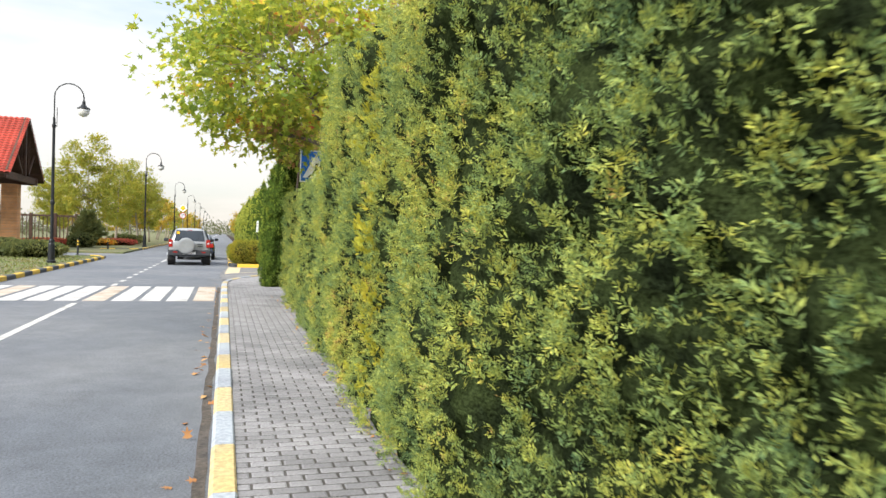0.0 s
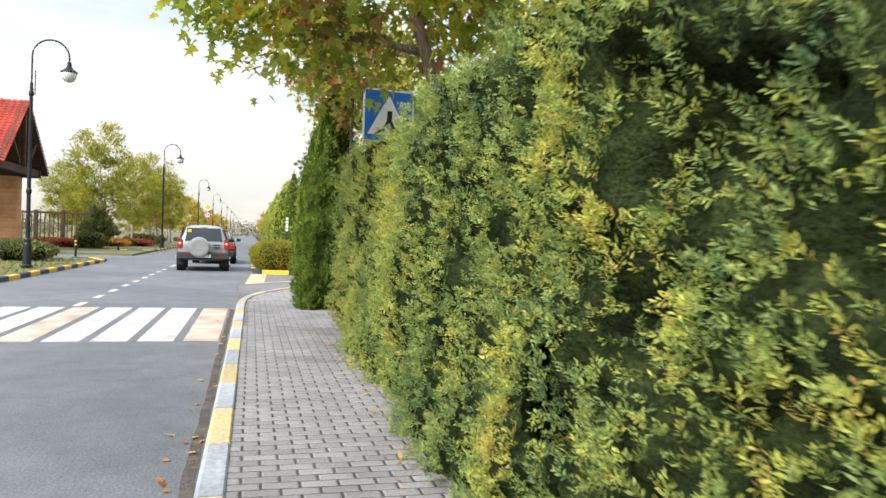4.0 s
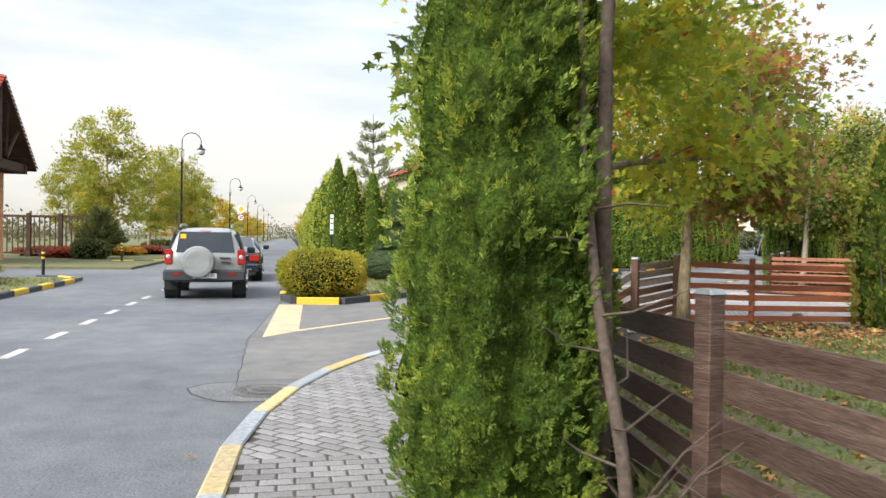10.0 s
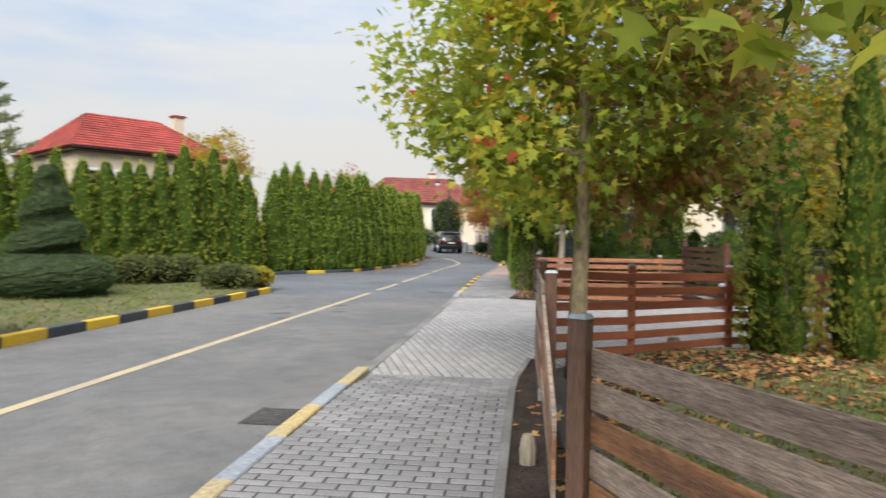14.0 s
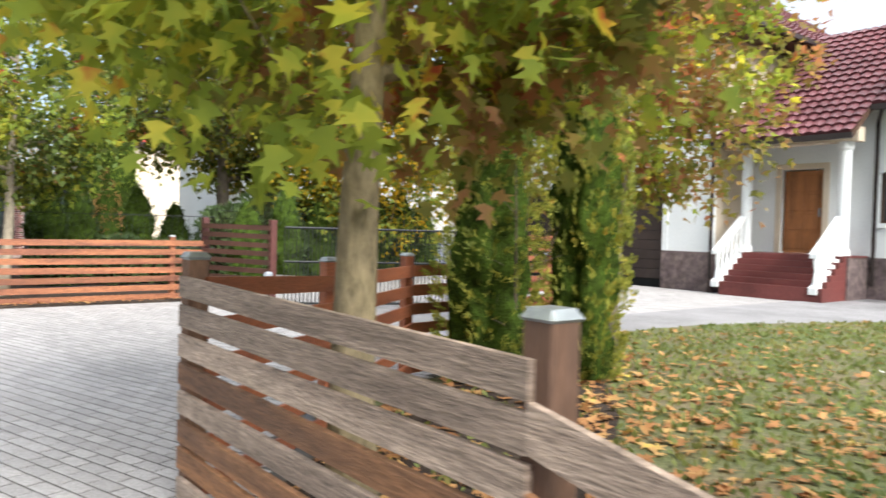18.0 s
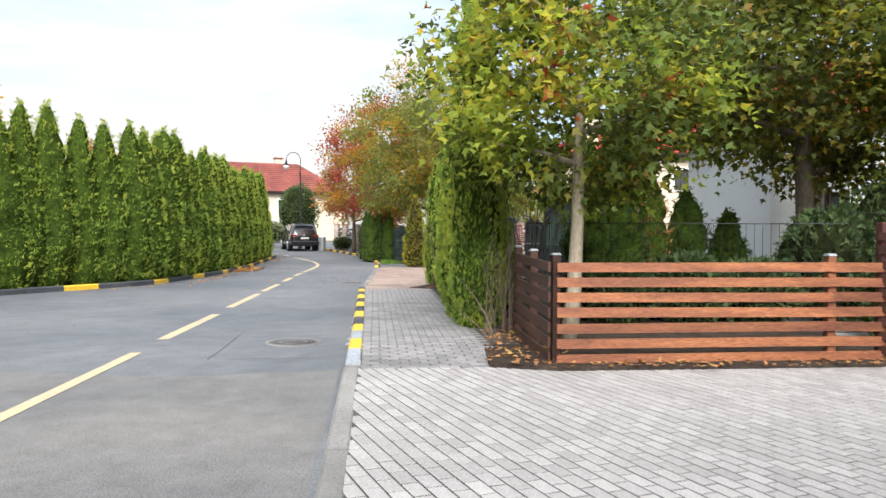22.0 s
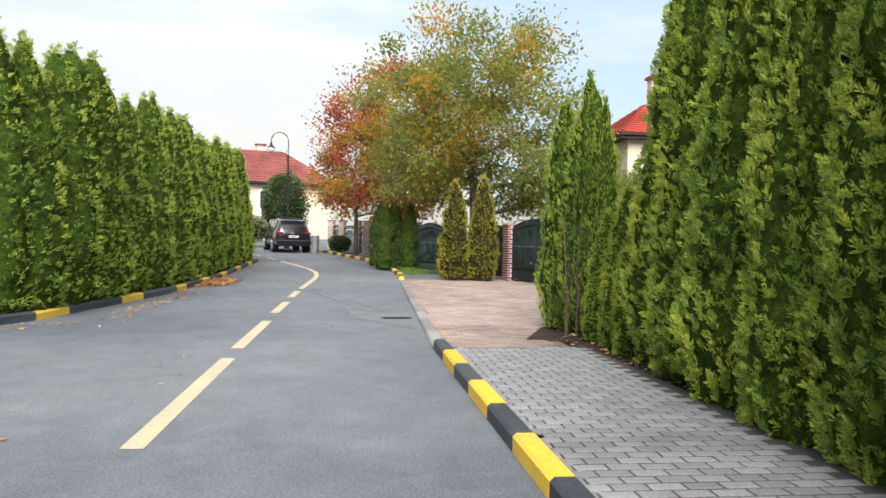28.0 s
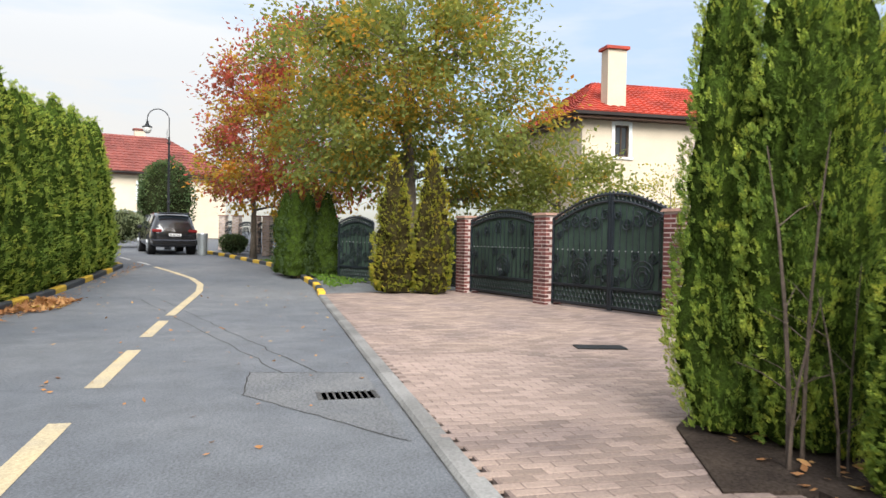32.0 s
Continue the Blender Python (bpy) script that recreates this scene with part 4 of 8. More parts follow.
mark(strip("lane_line", [(-2.72, 26.0), (-2.72, 600)], 0.13, PAINT_W), "solid white centre line running far away")
mark(obj("hatch_corner", [(0.14, 16.68, 0.004), (0.66, 17.36, 0.004), (0.80, 21.75, 0.004), (0.30, 21.85, 0.004)], [(0, 1, 2, 3)], PAINT_Y), "broad cream give-way wedge on the asphalt")
mark(strip("edge_line", [(0.55, 17.30), xy(14, -11.86), xy(28.4, -11.80)], 0.13, PAINT_Y, 0.006), "long cream line into the side street")
for s0, s1 in ((29.5, 32.6), (33.8, 37.2), (37.9, 40.7), (41.9, 44.0), (45.1, 46.9)):
    mark(strip("lane_dash", [xy(s0, -11.82), xy(s1, -11.80)], 0.15, PAINT_Y), "cream dash of the side street's centre line")
mark(strip("lane_line", [xy(47.6, -11.78), xy(50.3, -11.72), xy(52.6, -11.66), xy(54.4, -11.75), xy(56.3, -12.1), xy(58.6, -12.8), xy(61, -13.6)], 0.15, PAINT_Y, 0.008, True), "curving cream centre line")
for s0 in np.arange(62, 80, 3.0):
    n0 = -13.9 - (s0 - 62) * 0.36
    mark(strip("lane_dash", [xy(s0, n0), xy(s0 + 1.7, n0 - 0.6)], 0.14, PAINT_W, 0.008, True), "white dash far along the side street")


def cover(name, x, y, r, patch, label, ring=True):
    """A round cast-iron manhole cover in a patch of newer asphalt."""
    root = empty(name, x, y, 0)
    if patch:
        part_pts = [(patch * 1.3 * math.cos(a) * (1 + 0.12 * math.sin(3 * a)), patch * math.sin(a) * (1 + 0.1 * math.cos(2 * a)), 0.003) for a in np.linspace(0, 6.1, 16)]
        obj("patch", part_pts, [tuple(range(16))], ASPHALT_REPAIR, root)
        seam = strip("crack", [(p[0], p[1]) for p in part_pts] + [(part_pts[0][0], part_pts[0][1])], 0.016, CRACK, 0.0045)
        seam.parent = root
    bm = bmesh.new()
    lathe(bm, [(r * 1.12, -0.05), (r * 1.12, 0.010), (r * 1.02, 0.012), (r * 1.02, 0.004)], 28)
    part("frame", bm, KERB_GREY if ring else IRON, root)
    bm = bmesh.new()
    lathe(bm, [(r, -0.02), (r, 0.012), (r * 0.9, 0.014), (r * 0.88, 0.008), (r * 0.62, 0.008), (r * 0.60, 0.014), (r * 0.48, 0.014), (r * 0.46, 0.008)], 28)
    part("lid", bm, IRON, root)
    for k in range(-5, 6):
        wd = math.sqrt(max(0.0, (r * 0.86) ** 2 - (k * r * 0.15) ** 2))
        boxpart("rib", (-wd, k * r * 0.15 - 0.008, 0.008, wd, k * r * 0.15 + 0.008, 0.0135), IRON, root)
    tagged(root, label, "manhole cover")


plate = boxpart("drive_grate", (-0.30, -0.15, 0.0, 0.30, 0.15, 0.012), STEEL_DARK, None, 0.004)
plate.matrix_basis = pose(*xy(43.15, -6.47), 0.045 + rise(*xy(43.15, -6.47)), 0, 0, -58)
tagged(plate, "flat dark iron cover plate set in the red paving", "cover plate")
cover("manhole_cover", 0.32, 13.0, 0.30, 0.55, "round cast-iron manhole cover in a cracked patch", False)
cover("manhole_cover", 13.45, 27.75, 0.31, 0, "round cast-iron manhole cover with a pale ring")
cover("manhole_cover", *xy(54.5, -13.6), 0.30, 0.0, "distant round manhole cover in the asphalt", False)


def crack(pts, w=0.012):
    w *= 0.55
    ob = strip("crack", pts, w, CRACK, 0.0035)
    structure(ob, "dark crack sealed in the asphalt", "crack")


def wander(a, b, n, amp, seed):
    r = random.Random(seed)
    return [(a[0] + (b[0] - a[0]) * i / n + r.uniform(-amp, amp), a[1] + (b[1] - a[1]) * i / n + r.uniform(-amp, amp)) for i in range(n + 1)]


crack(wander((0.02, 12.9), (-0.05, 16.6), 14, 0.02, 1), 0.014)
crack(wander((-0.05, 16.6), (0.32, 22.4), 20, 0.025, 2), 0.016)
crack(wander((-0.35, 12.7), (0.3, 12.35), 6, 0.05, 3))
crack(wander(xy(29.0, -10.9), xy(29.0, -12.8), 6, 0.04, 4))
crack(wander(xy(27.9, -9.6), xy(27.9, -10.9), 4, 0.02, 5), 0.015)
crack(wander(xy(30.2, -9.6), xy(30.2, -10.9), 4, 0.02, 6), 0.015)
crack(wander(xy(27.9, -10.9), xy(30.2, -10.9), 4, 0.02, 7), 0.015)
crack(wander(xy(28.0, -10.9), xy(28.3, -14), 12, 0.03, 8), 0.012)
patch = obj("asphalt_patch", [(*xy(41.41, -10.59), 0.003), (*xy(39.8, -9.53), 0.003), (*xy(42.23, -9.45), 0.003), (*xy(42.42, -10.54), 0.003)], [(0, 1, 2, 3)], ASPHALT_REPAIR)
structure(patch, "coarser repaired patch of asphalt round a drain", "patch")
crack(wander(xy(42.36, -10.23), xy(53.98, -13.58), 40, 0.03, 9), 0.020)
crack(wander(xy(42.31, -9.91), xy(53.97, -13.2), 40, 0.03, 10), 0.020)
crack(wander(xy(41.41, -10.59), xy(42.42, -10.54), 8, 0.012, 11), 0.022)
crack(wander(xy(42.42, -10.54), xy(42.23, -9.45), 8, 0.012, 12), 0.022)
crack(wander(xy(41.41, -10.59), xy(39.8, -9.53), 14, 0.015, 14), 0.018)
structure(strip("gutter_dirt", wander((-0.022, -15), (-0.022, 9.8), 60, 0.014, 13), 0.075, GUTTER_DIRT, 0.0035), "dirt and damp litter lying along the kerb", "dirt")
OLD_EDGE = [(0.03, 12.9), (-0.04, 16.6), (0.33, 22.2), (1.0, 21.75), (1.75, 21.72), xy(17.7, -14.25), xy(27.0, -14.45), xy(27.3, -12.6), xy(26.9, -11.0), xy(27.2, -9.44), xy(16.5, -9.42)] + arc(7.75, 10.07, 7.77, 135, 160, 8)
old = obj("old_asphalt", [(x, y, 0.0016) for x, y in OLD_EDGE], [tuple(range(len(OLD_EDGE)))], ASPHALT_OLD)
structure(old, "older paler asphalt with coarse worn grain", "asphalt")
for i, (s, n, r) in enumerate(((22.6, -12.3, 0.22), (23.2, -11.3, 0.16), (21.8, -12.0, 0.12), (23.9, -12.6, 0.10), (24.6, -11.6, 0.13))):
    x, y = xy(s, n)
    st = obj("oil_stain", [(x + r * math.cos(a) * (1 + 0.2 * math.sin(3 * a + i)), y + r * 0.8 * math.sin(a) * (1 + 0.25 * math.cos(2 * a + i)), 0.003) for a in np.linspace(0, 6.0, 14)], [tuple(range(14))], ASPHALT_PATCH)
    structure(st, "dark oil stain on the asphalt", "stain")


IRON_GRATE = mat("worn_grate_iron", (0.10, 0.098, 0.095), 0.6, 0.4, 30, 0.3, metal=0.4)


def grate(name, s0, s1, n0, n1, bars, label):
    root = empty(name, *xy((s0 + s1) / 2, (n0 + n1) / 2), 0, 45)
    l, w = (s1 - s0) / 2, (n1 - n0) / 2
    # flat black plate painted as the darkness below the bars
    obj("pit", [(-l, -w, 0.003), (l, -w, 0.003), (l, w, 0.003), (-l, w, 0.003)], [(0, 1, 2, 3)], SIGN_BLACK, root)
    for a, b in (((-l, -w, 0.0, l, -w + 0.03, 0.012)), ((-l, w - 0.03, 0.0, l, w, 0.012))), :
        boxpart("side_bar", a, IRON_GRATE, root)
        boxpart("side_bar", b, IRON_GRATE, root)
    for i in range(bars):
        if l >= w:
            x = -l + (i + 0.5) * 2 * l / bars
            boxpart("grate_bar", (x - 0.010, -w + 0.03, 0.0, x + 0.010, w - 0.03, 0.012), IRON_GRATE, root)
        else:
            y = -w + 0.03 + i * (2 * w - 0.06) / (bars - 1)
            boxpart("grate_bar", (-l, y - 0.009, 0.0, l, y + 0.009, 0.011), IRON_GRATE, root)
    tagged(root, label, "drain grate")


grate("drain_grate", 14.40, 14.95, -9.82, -9.42, 9, "black iron drain grate beside the kerb")
grate("drain_grate", 41.10, 41.38, -10.00, -9.50, 9, "black iron drain grate by the red paving")
# ---- hedges ----
def hedge_block(name, x0, x1, y0, y1, h, seed, density, size, turn=0.0, golden=None):
    rng = np.random.default_rng(seed)
    hd = empty(name, (x0 + x1) / 2, (y0 + y1) / 2, 0.08, turn)
    w, l = x1 - x0, y1 - y0
    def bulge(a, b):
        return 0.05 * np.sin(2.1 * a + seed) + 0.05 * np.sin(3.3 * b + 1.7 * a) + 0.04 * np.sin(7 * a + 5 * b) + 0.03 * np.sin(11 * b - 6 * a)
    cell = 0.05
    ys, zs = np.linspace(-l / 2, l / 2, int(l / cell)), np.linspace(0, h, int(h / cell))
    fs_ = [-w / 2 + w * k / 6 for k in range(1, 6)]
    m = len(zs) + len(fs_) + 2
    yy, zz = np.meshgrid(ys, zs, indexing="ij")
    k1, k2 = int(l * h * 48), int(l * w * 62)
    cy, cz = rng.uniform(-l / 2, l / 2, k1), rng.uniform(0, h, k1)
    ty, tx = rng.uniform(-l / 2, l / 2, k2), rng.uniform(-w / 2, w / 2, k2)

    def depth(a, b):
        return bulge(a, b) + 0.14 * bumps(a, b, cy, cz, 0.10, 0.13) - 0.08

    def crest(a, b):
        return bulge(a, b) + 0.085 * bumps(a, b, ty, tx, 0.11, 0.11) - 0.06
    fx = -w / 2 + 0.07 - depth(yy.ravel(), zz.ravel()).reshape(yy.shape) + rng.normal(0, 0.008, yy.shape)
    yt, xt = np.meshgrid(ys, np.array(fs_), indexing="ij")
    tz = h - 0.06 + crest(yt.ravel(), xt.ravel()).reshape(yt.shape)
    vs = []
    for i, y in enumerate(ys):
        vs += [(fx[i, k], y, zs[k]) for k in range(len(zs))] + [(fs_[k], y, tz[i, k]) for k in range(len(fs_))] + [(w / 2 - 0.05, y, h - 0.08), (w / 2 - 0.05, y, 0.0)]
    fs = [(i * m + k, i * m + (k + 1) % m, (i + 1) * m + (k + 1) % m, (i + 1) * m + k) for i in range(len(ys) - 1) for k in range(m)]
    fs += [tuple(range(m)), tuple(range(len(vs) - 1, len(vs) - 1 - m, -1))]
    # solid hedge body, its dark colour painted as shade in the voids
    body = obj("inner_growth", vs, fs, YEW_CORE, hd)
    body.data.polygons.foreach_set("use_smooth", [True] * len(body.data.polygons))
    n1, n2, n3 = int(l * h * density), int(l * w * density * 0.25), int(w * h * density * 0.8)
    a, b = rng.uniform(-l / 2, l / 2, n1), h * rng.uniform(0, 1, n1)
    hole = np.sin(5.3 * a + 3.1 * np.sin(2.7 * b) + seed) * np.sin(4.1 * b + 2.3 * np.sin(3.9 * a)) + 0.5 * np.sin(13 * a + 9 * b)
    ok = hole < rng.uniform(0.55, 1.25, n1)
    a, b = a[ok], b[ok]
    ps, ns = [np.stack([-w / 2 - depth(a, b) + rng.uniform(-0.045, 0.035, len(a)), a, b], 1)], [np.tile([-1.0, 0, 0], (len(a), 1))]
    a, b = rng.uniform(-l / 2, l / 2, n2), rng.uniform(-w / 2, w / 2, n2)
    ps.append(np.stack([b, a, h + crest(a, b) - 0.05], 1))
    ns.append(np.tile([0, 0, 1.0], (n2, 1)))
    for sgn in (-1, 1):
        a, b = rng.uniform(-w / 2, w / 2, n3), h * rng.uniform(0, 1, n3)
        ps.append(np.stack([a, sgn * (l / 2 + rng.uniform(-0.05, 0.03, n3)), b], 1))
        ns.append(np.tile([0, float(sgn), 0], (n3, 1)))
    p, n = np.concatenate(ps), np.concatenate(ns)
    ax = n * rng.uniform(0.45, 1.0, (len(p), 1)) + np.array([0, 0, 0.5]) + rng.normal(0, 0.42, p.shape)
    fac = np.array([-0.5, 0, 0.6]) + rng.normal(0, 0.8, p.shape)
    if golden is not None:
        y0, half = golden
        gold = (np.abs(p[:, 1] - y0 - 0.10 * np.sin(3 * p[:, 2])) < half * rng.uniform(0.3, 1.3, len(p))) & (n[:, 0] < 0) & (rng.random(len(p)) < 0.30)
        tufts("golden_shoots", p[gold] - np.array([0.03, 0, 0]), ax[gold] + np.array([0, 0, 0.3]), size * 1.25, 12, 44, GOLD_SHOOT, rng, hd, fac[gold])
        p, ax, fac = p[~gold], ax[~gold], fac[~gold]
    tufts("foliage", p, ax, size, 13, 62, YEW, rng, hd, fac, bush=0.5, curl=0.1, blade=0.34)
    return hd


tagged(hedge_block("yew_hedge", 1.17, 2.4, -11.6, -1.6, 3.15, 3, 720, 0.072, -1.3, (1.30, 0.20)), "tall clipped yew hedge, green with yellow tips", "hedge")
tagged(hedge_block("yew_hedge", 1.38, 2.5, -1.6, 6.18, 2.22, 5, 800, 0.068, -1.3), "lower clipped yew hedge beside the pavement", "hedge")

# ---- thujas ----
T_NEAR = [thuja("thuja_tree", 5.0, 0.70, 4100, 0.100, 10 + i, k=13, top=1.15 + 0.2 * i, lumps=6 + i, plumes=420, pu=0.10, pv=0.27, deep=0.20, core=0.90) for i in range(3)]
T_CLOSE = [thuja("thuja_tree", 3.6, 0.50, 5000, 0.070, 15 + i, THUJA_DEEP, k=14, blade=0.42, top=2.1, lumps=5, plumes=300, pu=0.09, pv=0.20, deep=0.26, crease=0.36) for i in range(2)]
T_FAR = [thuja("thuja_tree", 4.0, 0.52, 1450, 0.095, 20 + i, k=7, top=1.4, lumps=7, seg=20, rings=28, plumes=300, pu=0.10, pv=0.20, deep=0.15, core=0.93, blade=0.56, crease=0.10) for i in range(3)]
T_PALE = [thuja("thuja_tree", 4.0, 0.52, 800, 0.12, 23 + i, THUJA_LT, k=6, top=1.6, lumps=7, seg=20, rings=28, plumes=300, pu=0.10, pv=0.20, deep=0.15, core=0.93, blade=0.6, crease=0.12) for i in range(2)]
T_DARK = thuja("thuja_tree", 2.5, 0.46, 700, 0.11, 41, BLUE_SPRUCE, k=8, top=1.9, plumes=150, pu=0.10, pv=0.17, deep=0.2)
T_LITE = [thuja("thuja_tree", 4.0, 0.52, 260, 0.22, 26 + i, THUJA_LT, k=4, top=2.4, seg=14, rings=18, core=0.93, blade=0.7) for i in range(2)]
T_BROWN = thuja("thuja_tree", 2.5, 0.42, 700, 0.09, 37, LITTER, k=8, top=1.6, seg=20, rings=26, plumes=120, pu=0.10, pv=0.17, deep=0.2)
T_YEL = thuja("thuja_tree", 3.4, 0.45, 1900, 0.095, 33, THUJA_Y, k=10, top=1.3, seg=30, rings=40, plumes=260, pu=0.10, pv=0.17, deep=0.24)
T_TALL = [thuja("thuja_tree", 3.6, 0.50, 4400, 0.076, 61 + i, k=13, blade=0.42, top=2.1, lumps=4, plumes=230, pu=0.095, pv=0.22, deep=0.34, crease=0.58, core=0.82) for i in range(2)]
T_RAG = [thuja("thuja_tree", 3.4, 0.45, 1500, 0.092, 51 + i, THUJA_OLIVE, k=11, top=2.0, lumps=3 + i, plumes=150, pu=0.11, pv=0.24, deep=0.34, crease=0.62, core=0.74) for i in range(2)]
rnd = random.Random(4)


def one_thuja(master, mh, mr, x, y, h, r, label, group="", z=0.06):
    c = place(master, x, y, z + rise(x, y), rnd.uniform(0, 360), r / mr * rnd.uniform(0.95, 1.05), h / mh)
    tagged(c, label, "thuja", group)


def thuja_row(pts, step, masters, h, r, jitter=0.12, label="", group="", var=0.1):
    d = 0.0
    mh, mr = (5.0, 0.70) if masters is T_NEAR else (4.0, 0.52)
    for (ax, ay), (bx, by) in zip(pts, pts[1:]):
        ln = math.hypot(bx - ax, by - ay)
        while d < ln:
            f = d / ln
            x, y = ax + (bx - ax) * f + rnd.uniform(-jitter, jitter), ay + (by - ay) * f + rnd.uniform(-jitter, jitter)
            one_thuja(masters[rnd.randrange(len(masters))], mh, mr, x, y, h * rnd.uniform(1 - var, 1 + var), r * rnd.uniform(0.92, 1.1), label, group)
            d += step * rnd.uniform(0.9, 1.1)
        d -= ln


thuja_row([(2.2, 100), (2.2, 37.2)], 0.95, T_LITE, 4.1, 0.64, label="tall green thuja of a clipped hedge", group="thujas along the street")
thuja_row([(2.4, 36.6), (7.8, 37.0), (13.2, 38.9)], 0.76, T_PALE, 4.3, 0.70, label="pointed green thuja in a dense row", group="thujas across the side street", var=0.13)
thuja_row([(13.9, 39.2), xy(41.0, -15.6), xy(46, -15.15), xy(60, -15.2), xy(66, -17.0)], 0.76, T_FAR, 4.4, 0.70, label="tall pointed green thuja in a dense row", group="thujas across the side street", var=0.06)
for s, n, h, r in ((30.0, -7.66, 4.7, 0.40), (30.85, -7.60, 5.3, 0.50), (31.8, -7.46, 5.0, 0.60), (32.7, -7.25, 5.2, 0.68), (33.6, -7.25, 4.9, 0.66), (34.5, -7.2, 5.1, 0.68), (35.4, -7.15, 4.6, 0.62)):
    one_thuja(T_NEAR[rnd.randrange(3)], 5.0, 0.70, *xy(s, n), h, r, "tall green thuja overhanging the pavement", "thujas beside the pavement")
for s, n, h, r in ((36.3, -7.05, 4.4, 0.60), (37.02, -7.22, 1.80, 0.33), (37.55, -7.18, 1.98, 0.33), (38.08, -7.24, 1.72, 0.31)):
    one_thuja(T_NEAR[0], 5.0, 0.70, *xy(s, n), h, r, "green thuja in a soil bed beside the pavement", "young thujas")
for s, n, h, r in ((39.50, -7.40, 3.4, 0.37), (39.05, -7.20, 3.7, 0.41), (38.85, -7.05, 3.3, 0.30)):
    one_thuja(T_TALL[int(h * 10) % 2], 3.6, 0.50, *xy(s, n), h, r, "pointed thuja with bare stems at its foot")
for s, n, h in ((43.3, -2.0, 4.7), (42.6, -1.6, 5.5), (41.8, -1.3, 5.7)):
    one_thuja(T_FAR[int(s) % 3], 4.0, 0.52, *xy(s, n), h, 0.70, "tall green thuja rising behind a dark gate", "thujas behind the gate")
one_thuja(T_YEL, 3.4, 0.45, *xy(51.75, -7.35), 3.15, 0.52, "yellow-tipped thuja beside the gate", "yellow thujas")
one_thuja(T_YEL, 3.4, 0.45, *xy(51.5, -6.5), 3.3, 0.52, "yellow-tipped thuja beside the gate", "yellow thujas")
for x, y, h, r in ((1.46, 9.15, 3.55, 0.50), (1.74, 9.72, 4.3, 0.48), (1.98, 10.75, 4.1, 0.44)):
    one_thuja(T_CLOSE[int(y) % 2], 3.6, 0.50, x, y, h, r, "tall green thuja with bare brown twigs at its foot")
for i, (x, y, h, r) in enumerate(((10.25, 16.35, 3.3, 0.50), (10.6, 15.5, 4.2, 0.44))):
    one_thuja(T_RAG[i], 3.4, 0.45, x, y, h, r, "ragged slim thuja by the inner fence")
for s, n in ((56.4, -9.3), (56.9, -8.9), (56.6, -8.4), (57.4, -9.5)):
    one_thuja(T_DARK, 2.5, 0.46, *xy(s, n), 2.5, 0.46, "dark clipped thuja beside a green gate", "dark thujas")
one_thuja(T_BROWN, 2.5, 0.42, *xy(33.0, -3.95), 2.6, 0.42, "withered rust-brown conifer in the garden")
for s, n, h in ((32.2, -5.4, 2.2), (32.6, -4.7, 2.5), (33.4, -3.1, 2.3), (33.9, -2.0, 1.9), (33.2, -0.9, 1.8), (28.6, -2.3, 1.9), (29.0, -1.2, 2.3), (29.5, -0.1, 2.0), (29.8, 1.0, 2.4), (30.3, 2.1, 2.2), (30.8, 3.2, 2.5), (31.2, 4.3, 2.2)):
    one_thuja(T_DARK, 2.5, 0.46, *xy(s, n), h, 0.5, "dark green garden conifer behind the fence", "garden conifers")
for m in T_NEAR + T_CLOSE + T_FAR + T_PALE + T_LITE + [T_YEL, T_DARK, T_BROWN] + T_RAG + T_TALL:
    drop_thing(m)

# bare stems and twigs at the thujas' feet
def bare_stems(x, y, seed, n, h, label, spread=0.35):
    r = random.Random(seed)
    root = empty("bare_stem", x, y, 0.05)
    for i in range(n):
        bm = bmesh.new()
        a = r.uniform(0, 6.28)
        bx, by = r.uniform(-0.15, 0.15), r.uniform(-0.15, 0.15)
        hh = h * r.uniform(0.5, 1.0)
        pts = [(bx + math.cos(a) * spread * f * f + r.uniform(-0.02, 0.02), by + math.sin(a) * spread * f * f, hh * f - 0.03) for f in (0, 0.25, 0.5, 0.75, 1)]
        r0 = r.uniform(0.007, 0.017)
        tube(bm, pts, [r0, r0 * 0.9, r0 * 0.7, r0 * 0.5, r0 * 0.2], 6)
        for k in range(4):
            p = pts[1 + k % 3]
            b = r.uniform(0, 6.28)
            tube(bm, [p, (p[0] + math.cos(b) * 0.15, p[1] + math.sin(b) * 0.15, p[2] + 0.1), (p[0] + math.cos(b) * 0.3, p[1] + math.sin(b) * 0.3, p[2] + 0.16)], [r0 * 0.3, r0 * 0.2, r0 * 0.08], 4)
        part("stem", bm, BARK_DARK, root)
    tagged(root, label, "shrub")


stem_root = empty("bare_stem", 1.88, 8.55, 0.05)
bm = bmesh.new()
tube(bm, [(0, 0, -0.05), (-0.03, 0.10, 0.55), (-0.075, 0.27, 1.15), (-0.09, 0.42, 1.8), (-0.10, 0.47, 2.6)], [0.036, 0.030, 0.026, 0.020, 0.010], 8)
part("stem", bm, BARK_DARK, stem_root, smooth=True)
for i in range(12):
    z = 0.35 + i * 0.15
    a = i * 2.3
    p = (-0.03 - 0.04 * z, 0.22 * z, z)
    bm = bmesh.new()
    tube(bm, [p, (p[0] + 0.16 * math.cos(a), p[1] + 0.16 * math.sin(a), z + 0.03), (p[0] + 0.36 * math.cos(a + 0.3), p[1] + 0.36 * math.sin(a + 0.3), z + 0.12 + 0.1 * math.sin(3 * a))], [0.008, 0.006, 0.002], 4)
    part("twig", bm, BARK_DARK, stem_root)
tagged(stem_root, "bare brown stem with dry side twigs leaning against a thuja", "shrub")
